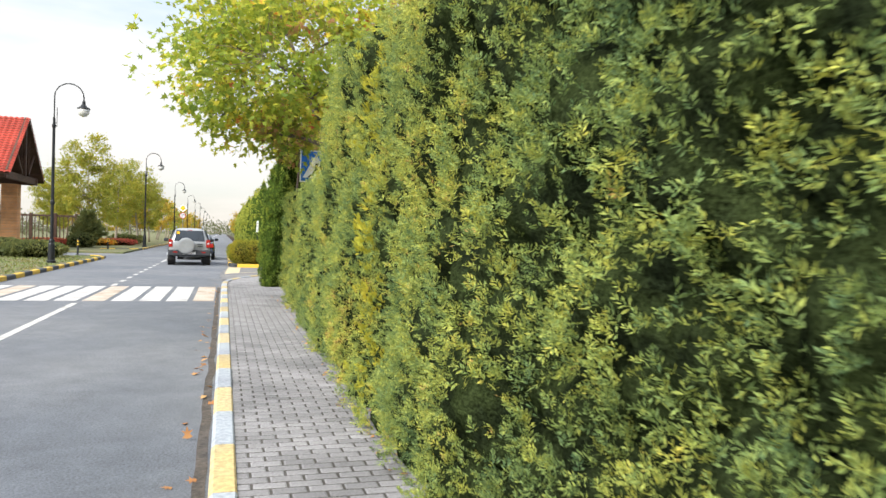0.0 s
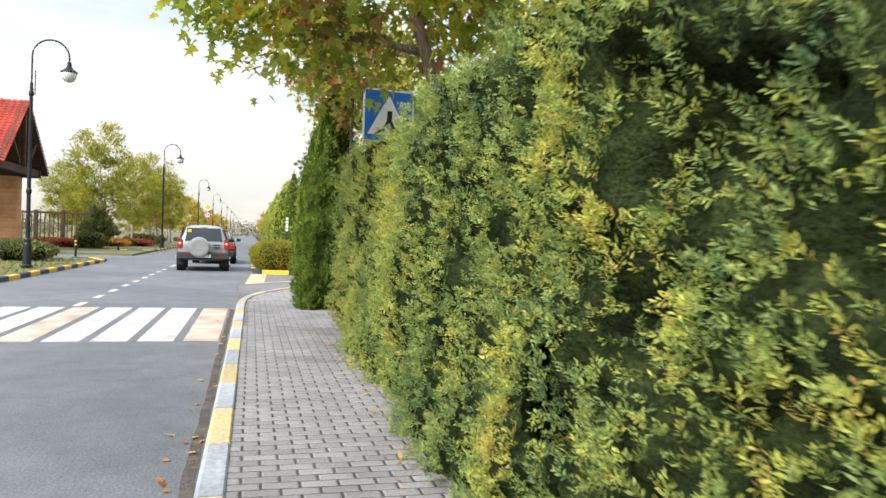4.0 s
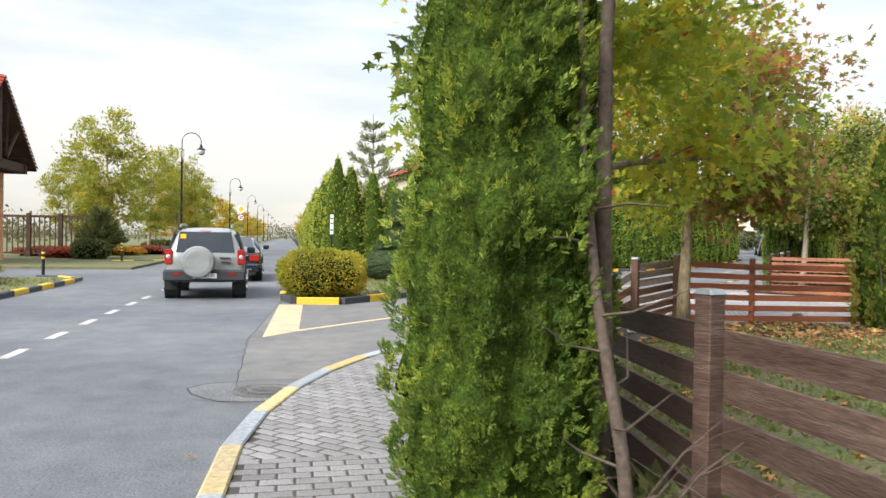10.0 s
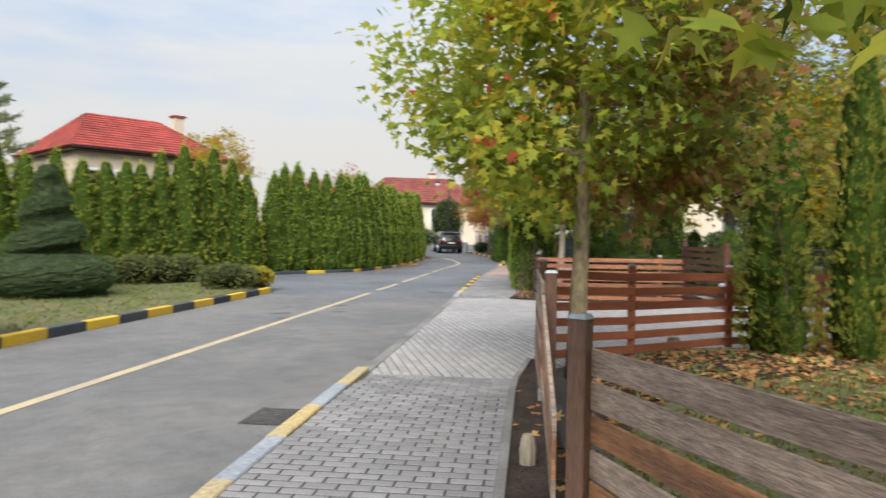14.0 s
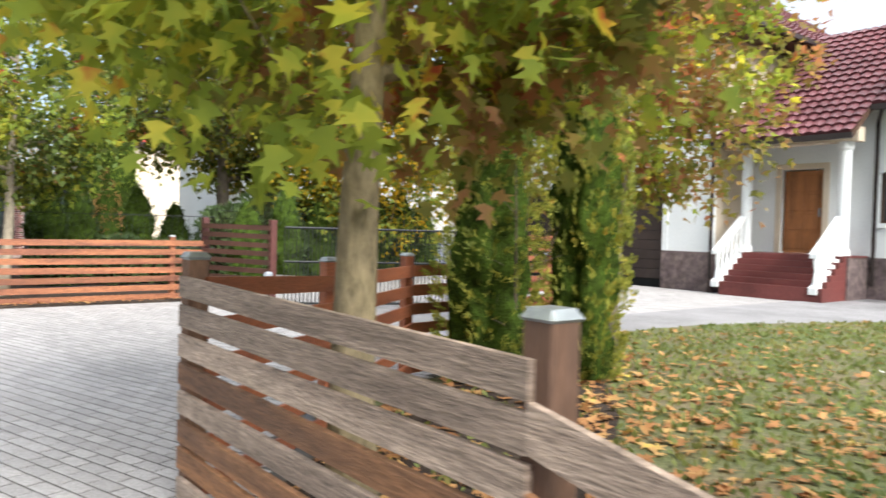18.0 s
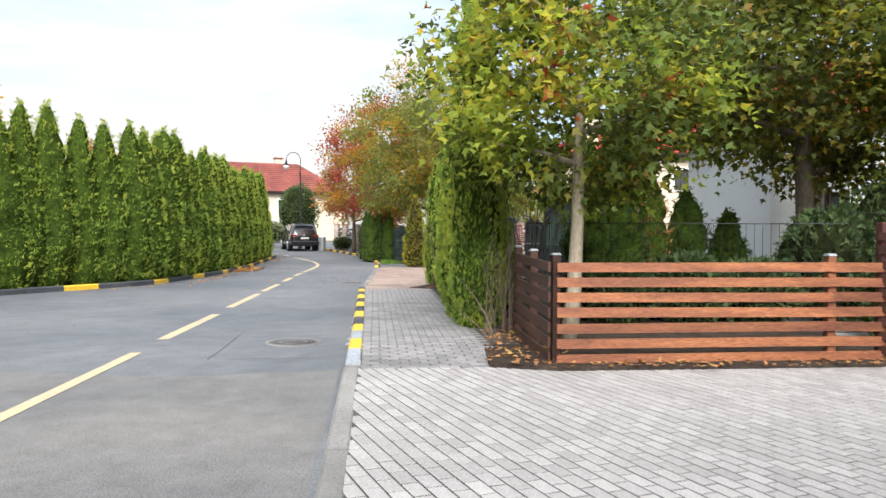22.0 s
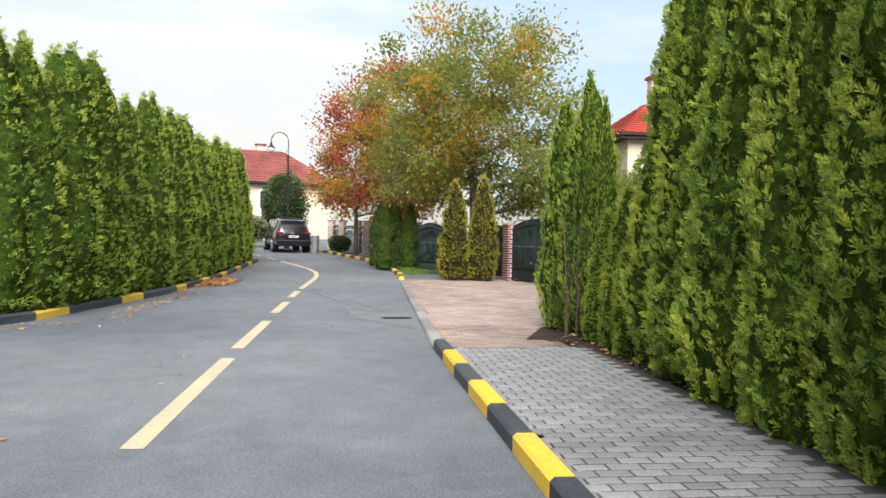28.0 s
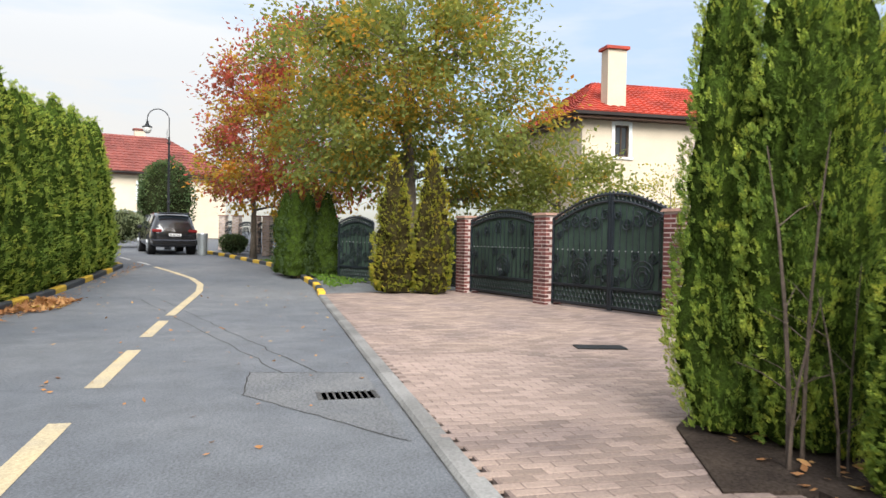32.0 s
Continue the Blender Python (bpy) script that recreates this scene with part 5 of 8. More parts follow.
bare_stems(1.95, 8.75, 2, 6, 0.8, "tangle of dry twigs at a thuja's foot", 0.4)
bare_stems(*xy(28.95, -7.6), 3, 4, 1.5, "dry brown thuja stems beside the fence")
bare_stems(*xy(28.1, -7.7), 4, 2, 0.9, "thin bare sapling leaning over the pavement", 0.7)
bare_stems(*xy(38.62, -7.42), 5, 5, 2.0, "bare grey stems below a thuja", 0.16)
bare_stems(10.2, 16.2, 6, 6, 2.2, "bare dark stems inside a ragged thuja")
bare_stems(*xy(30.35, -6.75), 7, 16, 2.5, "dry brown twiggy shrub behind the dark fence", 0.45)
bare_stems(*xy(29.55, -7.35), 8, 7, 2.0, "bare inner stems of a thuja beside the fence", 0.25)

# ---- trees near the path ----
def put(t, x, y, label, z=0.05, turn=0.0, category="tree", group=""):
    t.location, t.rotation_euler = (x, y, z + rise(x, y)), (0, 0, radians(turn))
    return tagged(t, label, category, group)


put(clump_tree("sweetgum_tree", (0.11, 2.6), (4.75, 2.45, 1.65), GUM, 0.13, 12000, STAR, 31, second=(GUM_RED, 0.07), twigs=170, off=(-1.7, 0.3)), 3.0, 2.6, "sweetgum with green star-shaped leaves behind the hedge")
put(clump_tree("sweetgum_tree", (0.05, 3.3), (4.35, 1.25, 0.95), GUM_RED, 0.115, 4200, STAR, 32, BARK_DARK, second=(GUM, 0.35), twigs=110, off=(0.0, -0.2)), 1.93, 9.12, "sweetgum with leaves turning red and purple")
# some street-side clumps take the shaded leaf colour
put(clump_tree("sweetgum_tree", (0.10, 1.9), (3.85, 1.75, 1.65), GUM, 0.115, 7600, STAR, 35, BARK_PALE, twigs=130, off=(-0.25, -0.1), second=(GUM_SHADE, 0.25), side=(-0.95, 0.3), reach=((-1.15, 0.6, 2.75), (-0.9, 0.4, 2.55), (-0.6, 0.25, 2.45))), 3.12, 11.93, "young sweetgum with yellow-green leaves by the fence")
put(clump_tree("sweetgum_tree", (0.11, 1.9), (3.55, 2.0, 1.8), GUM, 0.118, 17000, STAR, 36, BARK_LICHEN, second=(GUM_RED, 0.8), twigs=170, off=(0, 0), side=(0.8, -0.6)), 6.85, 16.75, "sweetgum with green and russet leaves, lichened trunk")
put(clump_tree("sweetgum_tree", (0.09, 1.7), (3.7, 1.9, 2.2), GUM_RED, 0.12, 12500, STAR3, 37, second=(GUM, 0.32), twigs=140), 12.6, 15.0, "slim sweetgum turning russet and orange")
# shaded leaf clumps mixed in at random to dim this crown
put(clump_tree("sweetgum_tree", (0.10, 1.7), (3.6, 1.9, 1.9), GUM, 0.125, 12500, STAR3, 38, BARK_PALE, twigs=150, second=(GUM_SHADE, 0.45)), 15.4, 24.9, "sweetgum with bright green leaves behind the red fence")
put(clump_tree("maple_tree", (0.2, 2.3), (5.4, 3.2, 3.0), MAPLE, 0.15, 26000, STAR3, 39, twigs=240, second=(MAPLE_G, 0.25)), *xy(32.5, -1.2), "large dark green maple with yellowing edges")
put(clump_tree("maple_tree", (0.16, 1.4), (3.8, 2.8, 2.9), MAPLE_Y, 0.14, 22000, STAR3, 40, second=(MAPLE_G, 0.6), twigs=220), *xy(30.2, 1.5), "maple with golden yellow leaves by the gate")
put(clump_tree("oak_tree", (0.24, 1.9), (5.7, 4.3, 4.0), AUTUMN, 0.16, 38000, OVAL, 41, second=(PLANE_G, 0.8), twigs=230, limbs=12, spread=0.30), *xy(56.6, -5.8), "tall tree with green, orange and yellow leaves")
put(clump_tree("maple_tree", (0.13, 1.8), (5.4, 3.1, 3.6), AUTUMN_RED, 0.17, 20000, OVAL, 42, second=(AUTUMN, 0.4), twigs=200, spread=0.36), *xy(62.5, -9.1), "maple with red autumn leaves on the verge")
put(clump_tree("maple_tree", (0.13, 1.8), (4.6, 2.4, 2.8), AUTUMN_RED, 0.17, 8000, OVAL, 43, second=(AUTUMN, 0.4), twigs=130), *xy(66.5, -10.4), "maple with russet leaves on the verge")
put(clump_tree("tree", (0.2, 2.5), (5.5, 3.2, 3.4), MAPLE, 0.20, 2600, OVAL, 44, twigs=90), *xy(36.5, 1.5), "dark green garden tree behind the fence")
put(clump_tree("tree", (0.2, 2.0), (5.2, 3.0, 3.2), MAPLE, 0.22, 4500, OVAL, 46, twigs=110), *xy(31.5, 9.0), "dark garden tree by the house")
put(clump_tree("maple_tree", (0.15, 1.8), (5.0, 1.9, 2.6), AUTUMN_RED, 0.2, 2500, OVAL, 47), *xy(66.5, -21.5), "red maple standing behind the hedge")
put(clump_tree("maple_tree", (0.15, 1.8), (4.4, 1.9, 2.6), AUTUMN_RED, 0.2, 2500, OVAL, 48), *xy(57.0, -22.5), "pink-red shrub tree behind the hedge")
put(clump_tree("tree", (0.1, 1.2), (2.7, 2.3, 1.6), PLANE_G, 0.15, 9000, OVAL, 49, twigs=120), *xy(56.0, -1.2), "spreading garden tree behind the forged gate")
put(clump_tree("tree", (0.05, 0.8), (2.3, 1.5, 1.3), PLANE, 0.10, 1500, OVAL, 50, twigs=90), *xy(56.0, 2.4), "thinly leaved bush before the cream house")
# ---- fences ----
def beam(name, p, q, h, t, material, parent):
    """A board on edge from p to q, h high, t thick."""
    p, q = Vector(p), Vector(q)
    d = (q - p).normalized()
    n = Vector((d.y, -d.x, 0)).normalized() * t / 2
    vs = []
    for e in (p, q):
        vs += [e - n, e + n, e + n + Vector((0, 0, h)), e - n + Vector((0, 0, h))]
    return obj(name, [tuple(v) for v in vs], [(3, 2, 1, 0), (4, 5, 6, 7), (0, 1, 5, 4), (1, 2, 6, 5), (2, 3, 7, 6), (3, 0, 4, 7)], material, parent)


def post(parent, x, y, z0, z1, w, material, cap=None, name="post", turn=45):
    c, s = math.cos(radians(turn)), math.sin(radians(turn))
    bm = bmesh.new()
    box(bm, -w / 2, -w / 2, z0, w / 2, w / 2, z1, 0.006)
    for v in bm.verts:
        v.co = Vector((x + v.co.x * c - v.co.y * s, y + v.co.x * s + v.co.y * c, v.co.z))
    o = part(name, bm, material, parent)
    if cap:
        bm = bmesh.new()
        k = w / 2 + 0.008
        box(bm, -k, -k, z1 - 0.02, k, k, z1 + 0.012, 0.008)
        for v in bm.verts:
            if v.co.z > z1:
                v.co.x *= 0.8
                v.co.y *= 0.8
            v.co = Vector((x + v.co.x * c - v.co.y * s, y + v.co.x * s + v.co.y * c, v.co.z))
        part("post_cap", bm, cap, o)
    return o


def board_fence(pts, tops, z0, boards, bh, wood, wood_post, label, cap=CAST, pw=0.10, over=0.10, gap_first=0.05, t=0.025, turn=45, seed=0, off=0.0, posts=True, low=None):
    """A fence of posts with horizontal boards; the wood may come in two states."""
    r = random.Random(seed)
    root = empty("board_fence", 0, 0)
    for (x, y), h in zip(pts, tops) if posts else ():
        post(root, x, y, -0.05, h + over, pw, wood_post, cap, turn=turn)
    for (a, b, ha, hb) in zip(pts, pts[1:], tops, tops[1:]):
        d = Vector((b[0] - a[0], b[1] - a[1])).normalized()
        ox, oy = d.y * (pw / 2 + t / 2 + 0.003), -d.x * (pw / 2 + t / 2 + 0.003)
        if off < 0:
            ox, oy = -ox, -oy
        for k in range(boards):
            f = k / (boards - 1)
            za = z0 + gap_first + (ha - z0 - gap_first - bh) * f
            zb = z0 + gap_first + (hb - z0 - gap_first - bh) * f
            if low is not None:
                zb = low + (hb - low - bh) * f
            j = r.uniform(-0.006, 0.006)
            beam("slat", (a[0] + ox, a[1] + oy, za + j), (b[0] + ox, b[1] + oy, zb - j), bh * r.uniform(0.96, 1.02), t, wood if not isinstance(wood, tuple) else wood[0 if k > boards * 0.55 or r.random() < 0.5 else 1], root)
    tagged(root, label, "fence")
    return root


pA, pB, pC = (3.81, 14.13), xy(15.27, -7.36), xy(17.56, -7.38)
board_fence([(2.75, 4.2), (2.55, 6.6), (2.45, 9.0)], [1.05, 1.05, 1.07], 0.05, 5, 0.14, WOOD_BROWN, WOOD_BROWN, "dark brown board fence with zinc-capped posts", over=0.17, seed=1, turn=15)
board_fence([(2.45, 9.0), (2.80, 11.65)], [1.07, 1.00], 0.05, 5, 0.14, WOOD_BROWN, WOOD_BROWN, "dark brown board fence beside the thujas", seed=12, posts=False)
board_fence([(2.80, 11.65), pA], [1.00, 0.93], 0.05, 5, 0.14, (WOOD_OLD, WOOD_WARM), POST_OLD, "weathered brown board fence with zinc-capped posts", over=0.17, seed=13, turn=15)
board_fence([(pA[0] + 0.02, pA[1] + 0.10), pB], [0.56, 1.02], 0.05, 4, 0.125, (WOOD_OLD, WOOD_WARM), POST_OLD, "weathered fence section whose boards have slipped down", over=0.08, seed=9, off=-1, posts=False, low=0.26)
board_fence([pB, pC], [1.12, 1.16], 0.05, 8, 0.102, (WOOD_OLD, WOOD_WARM), POST_OLD, "weathered board fence of greyed planks at the driveway", over=0.10, seed=2, off=-1)
footing = boxpart("post_footing", (-0.07, -0.07, 0.0, 0.07, 0.07, 0.14), KERB_GREY, None, 0.01)
footing.matrix_basis = pose(pB[0] - 0.02, pB[1] + 0.02, 0.05, 0, 0, 45)
tagged(footing, "small grey concrete footing under a fence post", "footing")
board_fence([pC, xy(18.25, -6.25), xy(19.45, -4.75), xy(19.6, -3.5), xy(19.55, -2.75)], [1.15, 1.10, 1.08, 1.08, 1.08], 0.05, 6, 0.10, WOOD_RED, WOOD_RED, "red-brown stained board fence beside the driveway", seed=3, pw=0.09)
gA, gB, gC, gD = xy(27.0, -7.28), xy(27.02, -4.35), xy(27.0, -3.77), xy(25.45, -3.2)
board_fence([gA, gB, gC], [1.10, 1.10, 1.10], 0.03, 7, 0.098, WOOD_RED2, WOOD_RED2, "bright red-brown fence of narrow spaced boards", seed=4, pw=0.09, over=0.08)
board_fence([gA, xy(28.3, -7.22), xy(29.4, -7.18)], [1.10, 1.12, 1.15], 0.03, 7, 0.10, WOOD_DARK, WOOD_DARK, "dark weathered board fence along the pavement", seed=5, pw=0.09, over=0.08, off=-1)
board_fence([gC, gD], [1.42, 1.40], 0.10, 9, 0.085, WOOD_DARK, WOOD_PLUM, "dark slatted gate wing between plum-brown posts", seed=6, pw=0.11, over=0.10, cap=None)
board_fence([xy(23.6, 0.35), xy(23.3, 1.45)], [1.35, 1.35], 0.10, 7, 0.10, WOOD_RED, WOOD_RED, "short red-brown slatted wing beside the sliding gate", seed=7, pw=0.13, over=0.12, cap=None)
board_fence([xy(19.5, -2.62), xy(19.52, -2.32)], [1.35, 1.35], 0.08, 7, 0.11, WOOD_RED, WOOD_RED, "red-brown fence end with tall posts by the lawn", seed=8, pw=0.12, over=0.15, cap=None)


def bar_gate(name, a, b, z0, h, bars, label, thick=1.0):
    """A black metal gate of upright bars."""
    root = empty(name, 0, 0)
    A, B = Vector((*a, 0)), Vector((*b, 0))
    for z in (z0, z0 + h * 0.55, z0 + h):
        bm = bmesh.new()
        tube(bm, [A + Vector((0, 0, z)), B + Vector((0, 0, z))], 0.022 * thick, 6)
        part("rail", bm, STEEL_DARK, root)
    for i in range(bars + 1):
        p = A.lerp(B, i / bars)
        bm = bmesh.new()
        tube(bm, [p + Vector((0, 0, z0)), p + Vector((0, 0, z0 + h))], 0.010 * thick, 5)
        part("bar", bm, STEEL_DARK, root)
    tagged(root, label, "gate")
    return root


bar_gate("sliding_gate", xy(25.3, -3.05), xy(23.7, 0.25), 0.10, 1.28, 56, "black metal driveway gate of slim upright bars")
barrier = empty("barrier_arm", *xy(25.38, -3.30), 0)
bm = bmesh.new()
lathe(bm, [(0.06, 0.44), (0.075, 0.46), (0.075, 0.60), (0.055, 0.63)], 12)
part("motor", bm, KERB_BLUE, barrier, "small blue-grey motor")
bm = bmesh.new()
tube(bm, [(0.02, 0, 0.55), (0.40, -0.12, 0.53), (0.75, -0.25, 0.50)], [0.035, 0.03, 0.03], 8)
part("arm", bm, WHITE_METAL, barrier)
tagged(barrier, "white arm of a gate opener with a blue-grey motor", "gate opener")
# mesh fence behind the red boards, dark panels of the garden boundary
bar_gate("mesh_fence", xy(30.2, -6.9), xy(29.0, -2.8), 0.1, 1.45, 40, "dark green wire fence in front of a garden hedge", 0.35)
bar_gate("mesh_fence", xy(29.0, -2.8), xy(30.5, 4.5), 0.1, 1.6, 60, "dark green wire fence at the driveway's far side", 0.35)


def ragged_hedge(s0, n0, s1, n1, h, seed, mtl, label):
    """A loose garden hedge made of leaning shrubs."""
    a, b = Vector(xy(s0, n0)), Vector(xy(s1, n1))
    k = max(1, int((b - a).length / 0.9))
    for i in range(k):
        p = a.lerp(b, (i + 0.5) / k)
        m = mound("garden_shrub", 0.62, 0.62, h * (0.85 + 0.3 * ((i * 37 + seed) % 10) / 10), 1500, 0.14, seed + i, mtl, FAN, 2.2)
        m.location = (p.x, p.y, 0.05 + rise(p.x, p.y))
        tagged(m, label, "shrub", "garden shrubs")


ragged_hedge(30.9, -5.9, 30.7, -2.6, 0.95, 50, BLUE_SPRUCE, "low dark green evergreen shrub behind the fence")
ragged_hedge(30.6, -2.4, 31.6, 4.5, 2.1, 60, BLUE_SPRUCE, "dark green evergreen shrub behind the wire fence")

# ---- forged gates and brick piers at the red driveway ----
def brick_pier(x, y, w, h, turn, label, brick=BRICK_RED, cap=BRICK_CAP):
    root = empty("brick_pier", x, y, 0.02 + rise(x, y), turn)
    boxpart("mortar_core", (-w / 2 + 0.004, -w / 2 + 0.004, 0, w / 2 - 0.004, w / 2 - 0.004, h), MORTAR, root)
    course, bl = 0.077, 0.24
    rows = int(h / course)
    mesh_long = None
    for r in range(rows):
        z = r * course + 0.005
        shift = 0.5 if r % 2 else 0.0
        for side in range(4):
            for k in (0, 1):
                l0 = -w / 2 + (0 if k == 0 else (w * (0.36 if shift else 0.64)))
                l1 = (-w / 2 + w * (0.36 if shift else 0.64) - 0.021) if k == 0 else w / 2
                if side in (1, 3):
                    l0, l1 = l0 + 0.05, l1 - 0.05
                if side == 0:
                    d = (l0, -w / 2, z, l1, -w / 2 + 0.05, z + course - 0.021)
                elif side == 2:
                    d = (l0, w / 2 - 0.05, z, l1, w / 2, z + course - 0.021)
                elif side == 1:
                    d = (w / 2 - 0.05, l0, z, w / 2, l1, z + course - 0.021)
                else:
                    d = (-w / 2, l0, z, -w / 2 + 0.05, l1, z + course - 0.021)
                bm = bmesh.new()
                box(bm, *d)
                part("brick", bm, brick, root)
    bm = bmesh.new()
    box(bm, -w / 2 - 0.04, -w / 2 - 0.04, h, w / 2 + 0.04, w / 2 + 0.04, h + 0.05)
    for v in bm.verts:
        if v.co.z > h + 0.02:
            v.co.x *= 0.9
            v.co.y *= 0.9
    part("capstone", bm, cap, root)
    tagged(root, label, "gate pier")


P2, P1, PG = xy(48.84, -4.75), xy(51.95, -5.50), xy(45.6, -3.8)
GT = math.degrees(math.atan2(P1[1] - P2[1], P1[0] - P2[0]))
for px_, py_ in (P2, P1):
    brick_pier(px_, py_, 0.40, 1.80, GT, "gate pier of dark red brick with pale mortar")
brick_pier(*PG, 0.40, 1.80, GT, "gate pier of dark red brick beside the thuja")


def scroll(bm, cx, cz, r, turns, a0, dirn=1, th=0.011):
    pts = []
    n = int(14 * turns)
    for i in range(n + 1):
        a = a0 + dirn * 2 * math.pi * turns * i / n
        rr = r * (1 - 0.82 * i / n)
        pts.append((cx + rr * math.cos(a), 0, cz + rr * math.sin(a)))
    tube(bm, pts, th, 5)


def forged_gate(a, b, z0, h0, h1, label, leaves_n=1, panel=True):
    """A forged iron gate: frame with an arched top, scrolls, bars, studs and a dark sheet behind."""
    ln = math.dist(a, b)
    root = empty("forged_gate", a[0], a[1], z0, math.degrees(math.atan2(b[1] - a[1], b[0] - a[0])))

    def top(x):
        return h0 + (h1 - h0) * math.sin(math.pi * x / ln)
    n = 16
    if panel:
        vs = [(ln * i / n, -0.036, zz) for i in range(n + 1) for zz in (0.10, top(ln * i / n) - 0.03)]
        vs += [(ln * i / n, -0.030, zz) for i in range(n + 1) for zz in (0.10, top(ln * i / n) - 0.03)]
        m_ = 2 * (n + 1)
        fs = [(2 * i, 2 * i + 2, 2 * i + 3, 2 * i + 1) for i in range(n)] + [(m_ + 2 * i + 1, m_ + 2 * i + 3, m_ + 2 * i + 2, m_ + 2 * i) for i in range(n)]
        obj("back_sheet", vs, fs, SHEET_GREEN, root, "dark green metal sheet")
    for zz in (0.08, 0.42):
        boxpart("cross_bar", (0.02, -0.02, zz, ln - 0.02, 0.02, zz + 0.05), STEEL_BLUE, root, 0.004)
    for off, th in ((0.0, 0.025), (-0.13, 0.020)):
        bm = bmesh.new()
        tube(bm, [(ln * i / n, 0, top(ln * i / n) + off) for i in range(n + 1)], th, 6)
        part("top_arch", bm, STEEL_BLUE, root)
    edges = [0.0, ln] + ([ln / 2 - 0.03, ln / 2 + 0.03] if leaves_n == 2 else [])
    for x in edges:
        boxpart("stile", (x - 0.025, -0.025, 0.04, x + 0.025, 0.025, top(x)), STEEL_BLUE, root, 0.004)
    bars = int(ln / 0.15)
    for i in range(1, bars):
        x = ln * i / bars
        bm = bmesh.new()
        tube(bm, [(x, 0, 0.46), (x, 0, top(x) - 0.20)], 0.011, 5)
        part("bar", bm, STEEL_BLUE, root)
        bm = bmesh.new()
        bmesh.ops.create_icosphere(bm, subdivisions=1, radius=0.015, matrix=Matrix.Translation((x, 0.012, 1.12)))
        part("stud", bm, WHITE_METAL, root, "bright stud")
    bm = bmesh.new()
    k = 0
    for z_, r_, st in ((0.17, 0.055, 0.105), (0.27, 0.055, 0.105), (0.36, 0.055, 0.105)):
        for i in range(int((ln - 0.1) / st)):
            cx = 0.09 + i * st + (0.05 if k % 2 else 0.0)
            tube(bm, [(cx + r_ * math.cos(t_), 0, z_ + r_ * math.sin(t_)) for t_ in np.linspace(0, 6.283, 9)], 0.008, 4, False)
        k += 1
    tagged(part("lattice", bm, STEEL_BLUE, root, "band of forged ringlets"), kind="stuff")
    bm = bmesh.new()
    for i in range(int((ln - 0.1) / 0.10)):
        cx = 0.08 + i * 0.10
        tube(bm, [(cx + 0.045 * math.cos(t_), 0, top(cx) - 0.065 + 0.045 * math.sin(t_)) for t_ in np.linspace(0, 6.283, 9)], 0.009, 4, False)
    tagged(part("crest", bm, STEEL_BLUE, root, "arched crest of forged ringlets"), kind="stuff")
    for lf in range(leaves_n):
        cx = ln * (lf + 0.5) / leaves_n
        wid = ln / leaves_n
        bm = bmesh.new()
        for r, zc in ((0.24, 0.72), (0.17, 0.70), (0.10, 0.68)):
            tube(bm, [(cx + r * math.cos(t_), 0.012, zc + r * math.sin(t_)) for t_ in np.linspace(0, 6.283, 20)], 0.013, 5)
        part("ring", bm, STEEL_BLUE, root)
        for sx in (-1, 1):
            for dx, zc, r, tn, a0, dr in ((0.10, top(cx) - 0.36, 0.15, 1.6, 1.5, 1), (0.25, top(cx) - 0.42, 0.13, 1.5, 0.5, -1), (0.40, top(cx + sx * wid * 0.4) - 0.38, 0.10, 1.4, 2.0, 1), (0.30, 0.72, 0.15, 1.5, 2.5, 1), (0.43, 0.95, 0.11, 1.5, 1.0, -1), (0.41, 0.60, 0.09, 1.4, 3.5, 1), (0.13, 1.02, 0.11, 1.4, 3.5, -1)):
                bm = bmesh.new()
                scroll(bm, cx + sx * wid * dx, zc, r, tn, a0, dr * sx, 0.014)
                part("scroll", bm, STEEL_BLUE, root)
    for i in range(int(ln / 0.1)):
        x = 0.05 + i * 0.1
        bm = bmesh.new()
        bmesh.ops.create_icosphere(bm, subdivisions=1, radius=0.024, matrix=Matrix.Translation((x, -0.01, top(x) + 0.03)))
        part("finial", bm, STEEL_BLUE, root)
    tagged(root, label, "gate")


forged_gate((P2[0] + 0.12, P2[1] + 0.16), (P1[0] - 0.12, P1[1] - 0.16), 0.03, 1.72, 1.92, "arched forged iron gate with scrolls, blue-black", 1)
forged_gate(PG, (P2[0] - 0.12, P2[1] - 0.16), 0.03, 1.72, 2.15, "wide arched forged iron gate with two leaves", 2)
G3 = xy(54.6, -6.1)
forged_gate((P1[0] + 0.1, P1[1] + 0.16), G3, 0.04, 1.65, 1.75, "forged iron fence panel behind yellow thujas", 1)
forged_gate(xy(54.35, -7.4), xy(55.6, -8.15), 0.06, 1.65, 1.8, "dark green metal garden gate", 1)
forged_gate(xy(43.45, -3.55), PG, 0.03, 1.72, 1.95, "forged iron gate wing beside the tall thuja", 1)
forged_gate(xy(40.2, -2.7), xy(43.35, -3.52), 0.03, 2.2, 2.72, "high arched iron gate behind young thujas", 2)
PX = [xy(62.8, -7.6), xy(65.4, -8.5), xy(66.4, -8.9), xy(68.8, -9.8), xy(70.2, -10.3), xy(72.6, -11.2), xy(74.4, -11.9)]
for i, p in enumerate(PX):
    brick_pier(*p, 0.36, 1.75, 20, "pale stone-clad fence pier with a cap", BRICK_PALE)
for a, b in zip(PX, PX[1:]):
    forged_gate(a, b, rise(*a), 1.35, 1.5, "forged iron fence bay between stone piers", 1, panel=False)
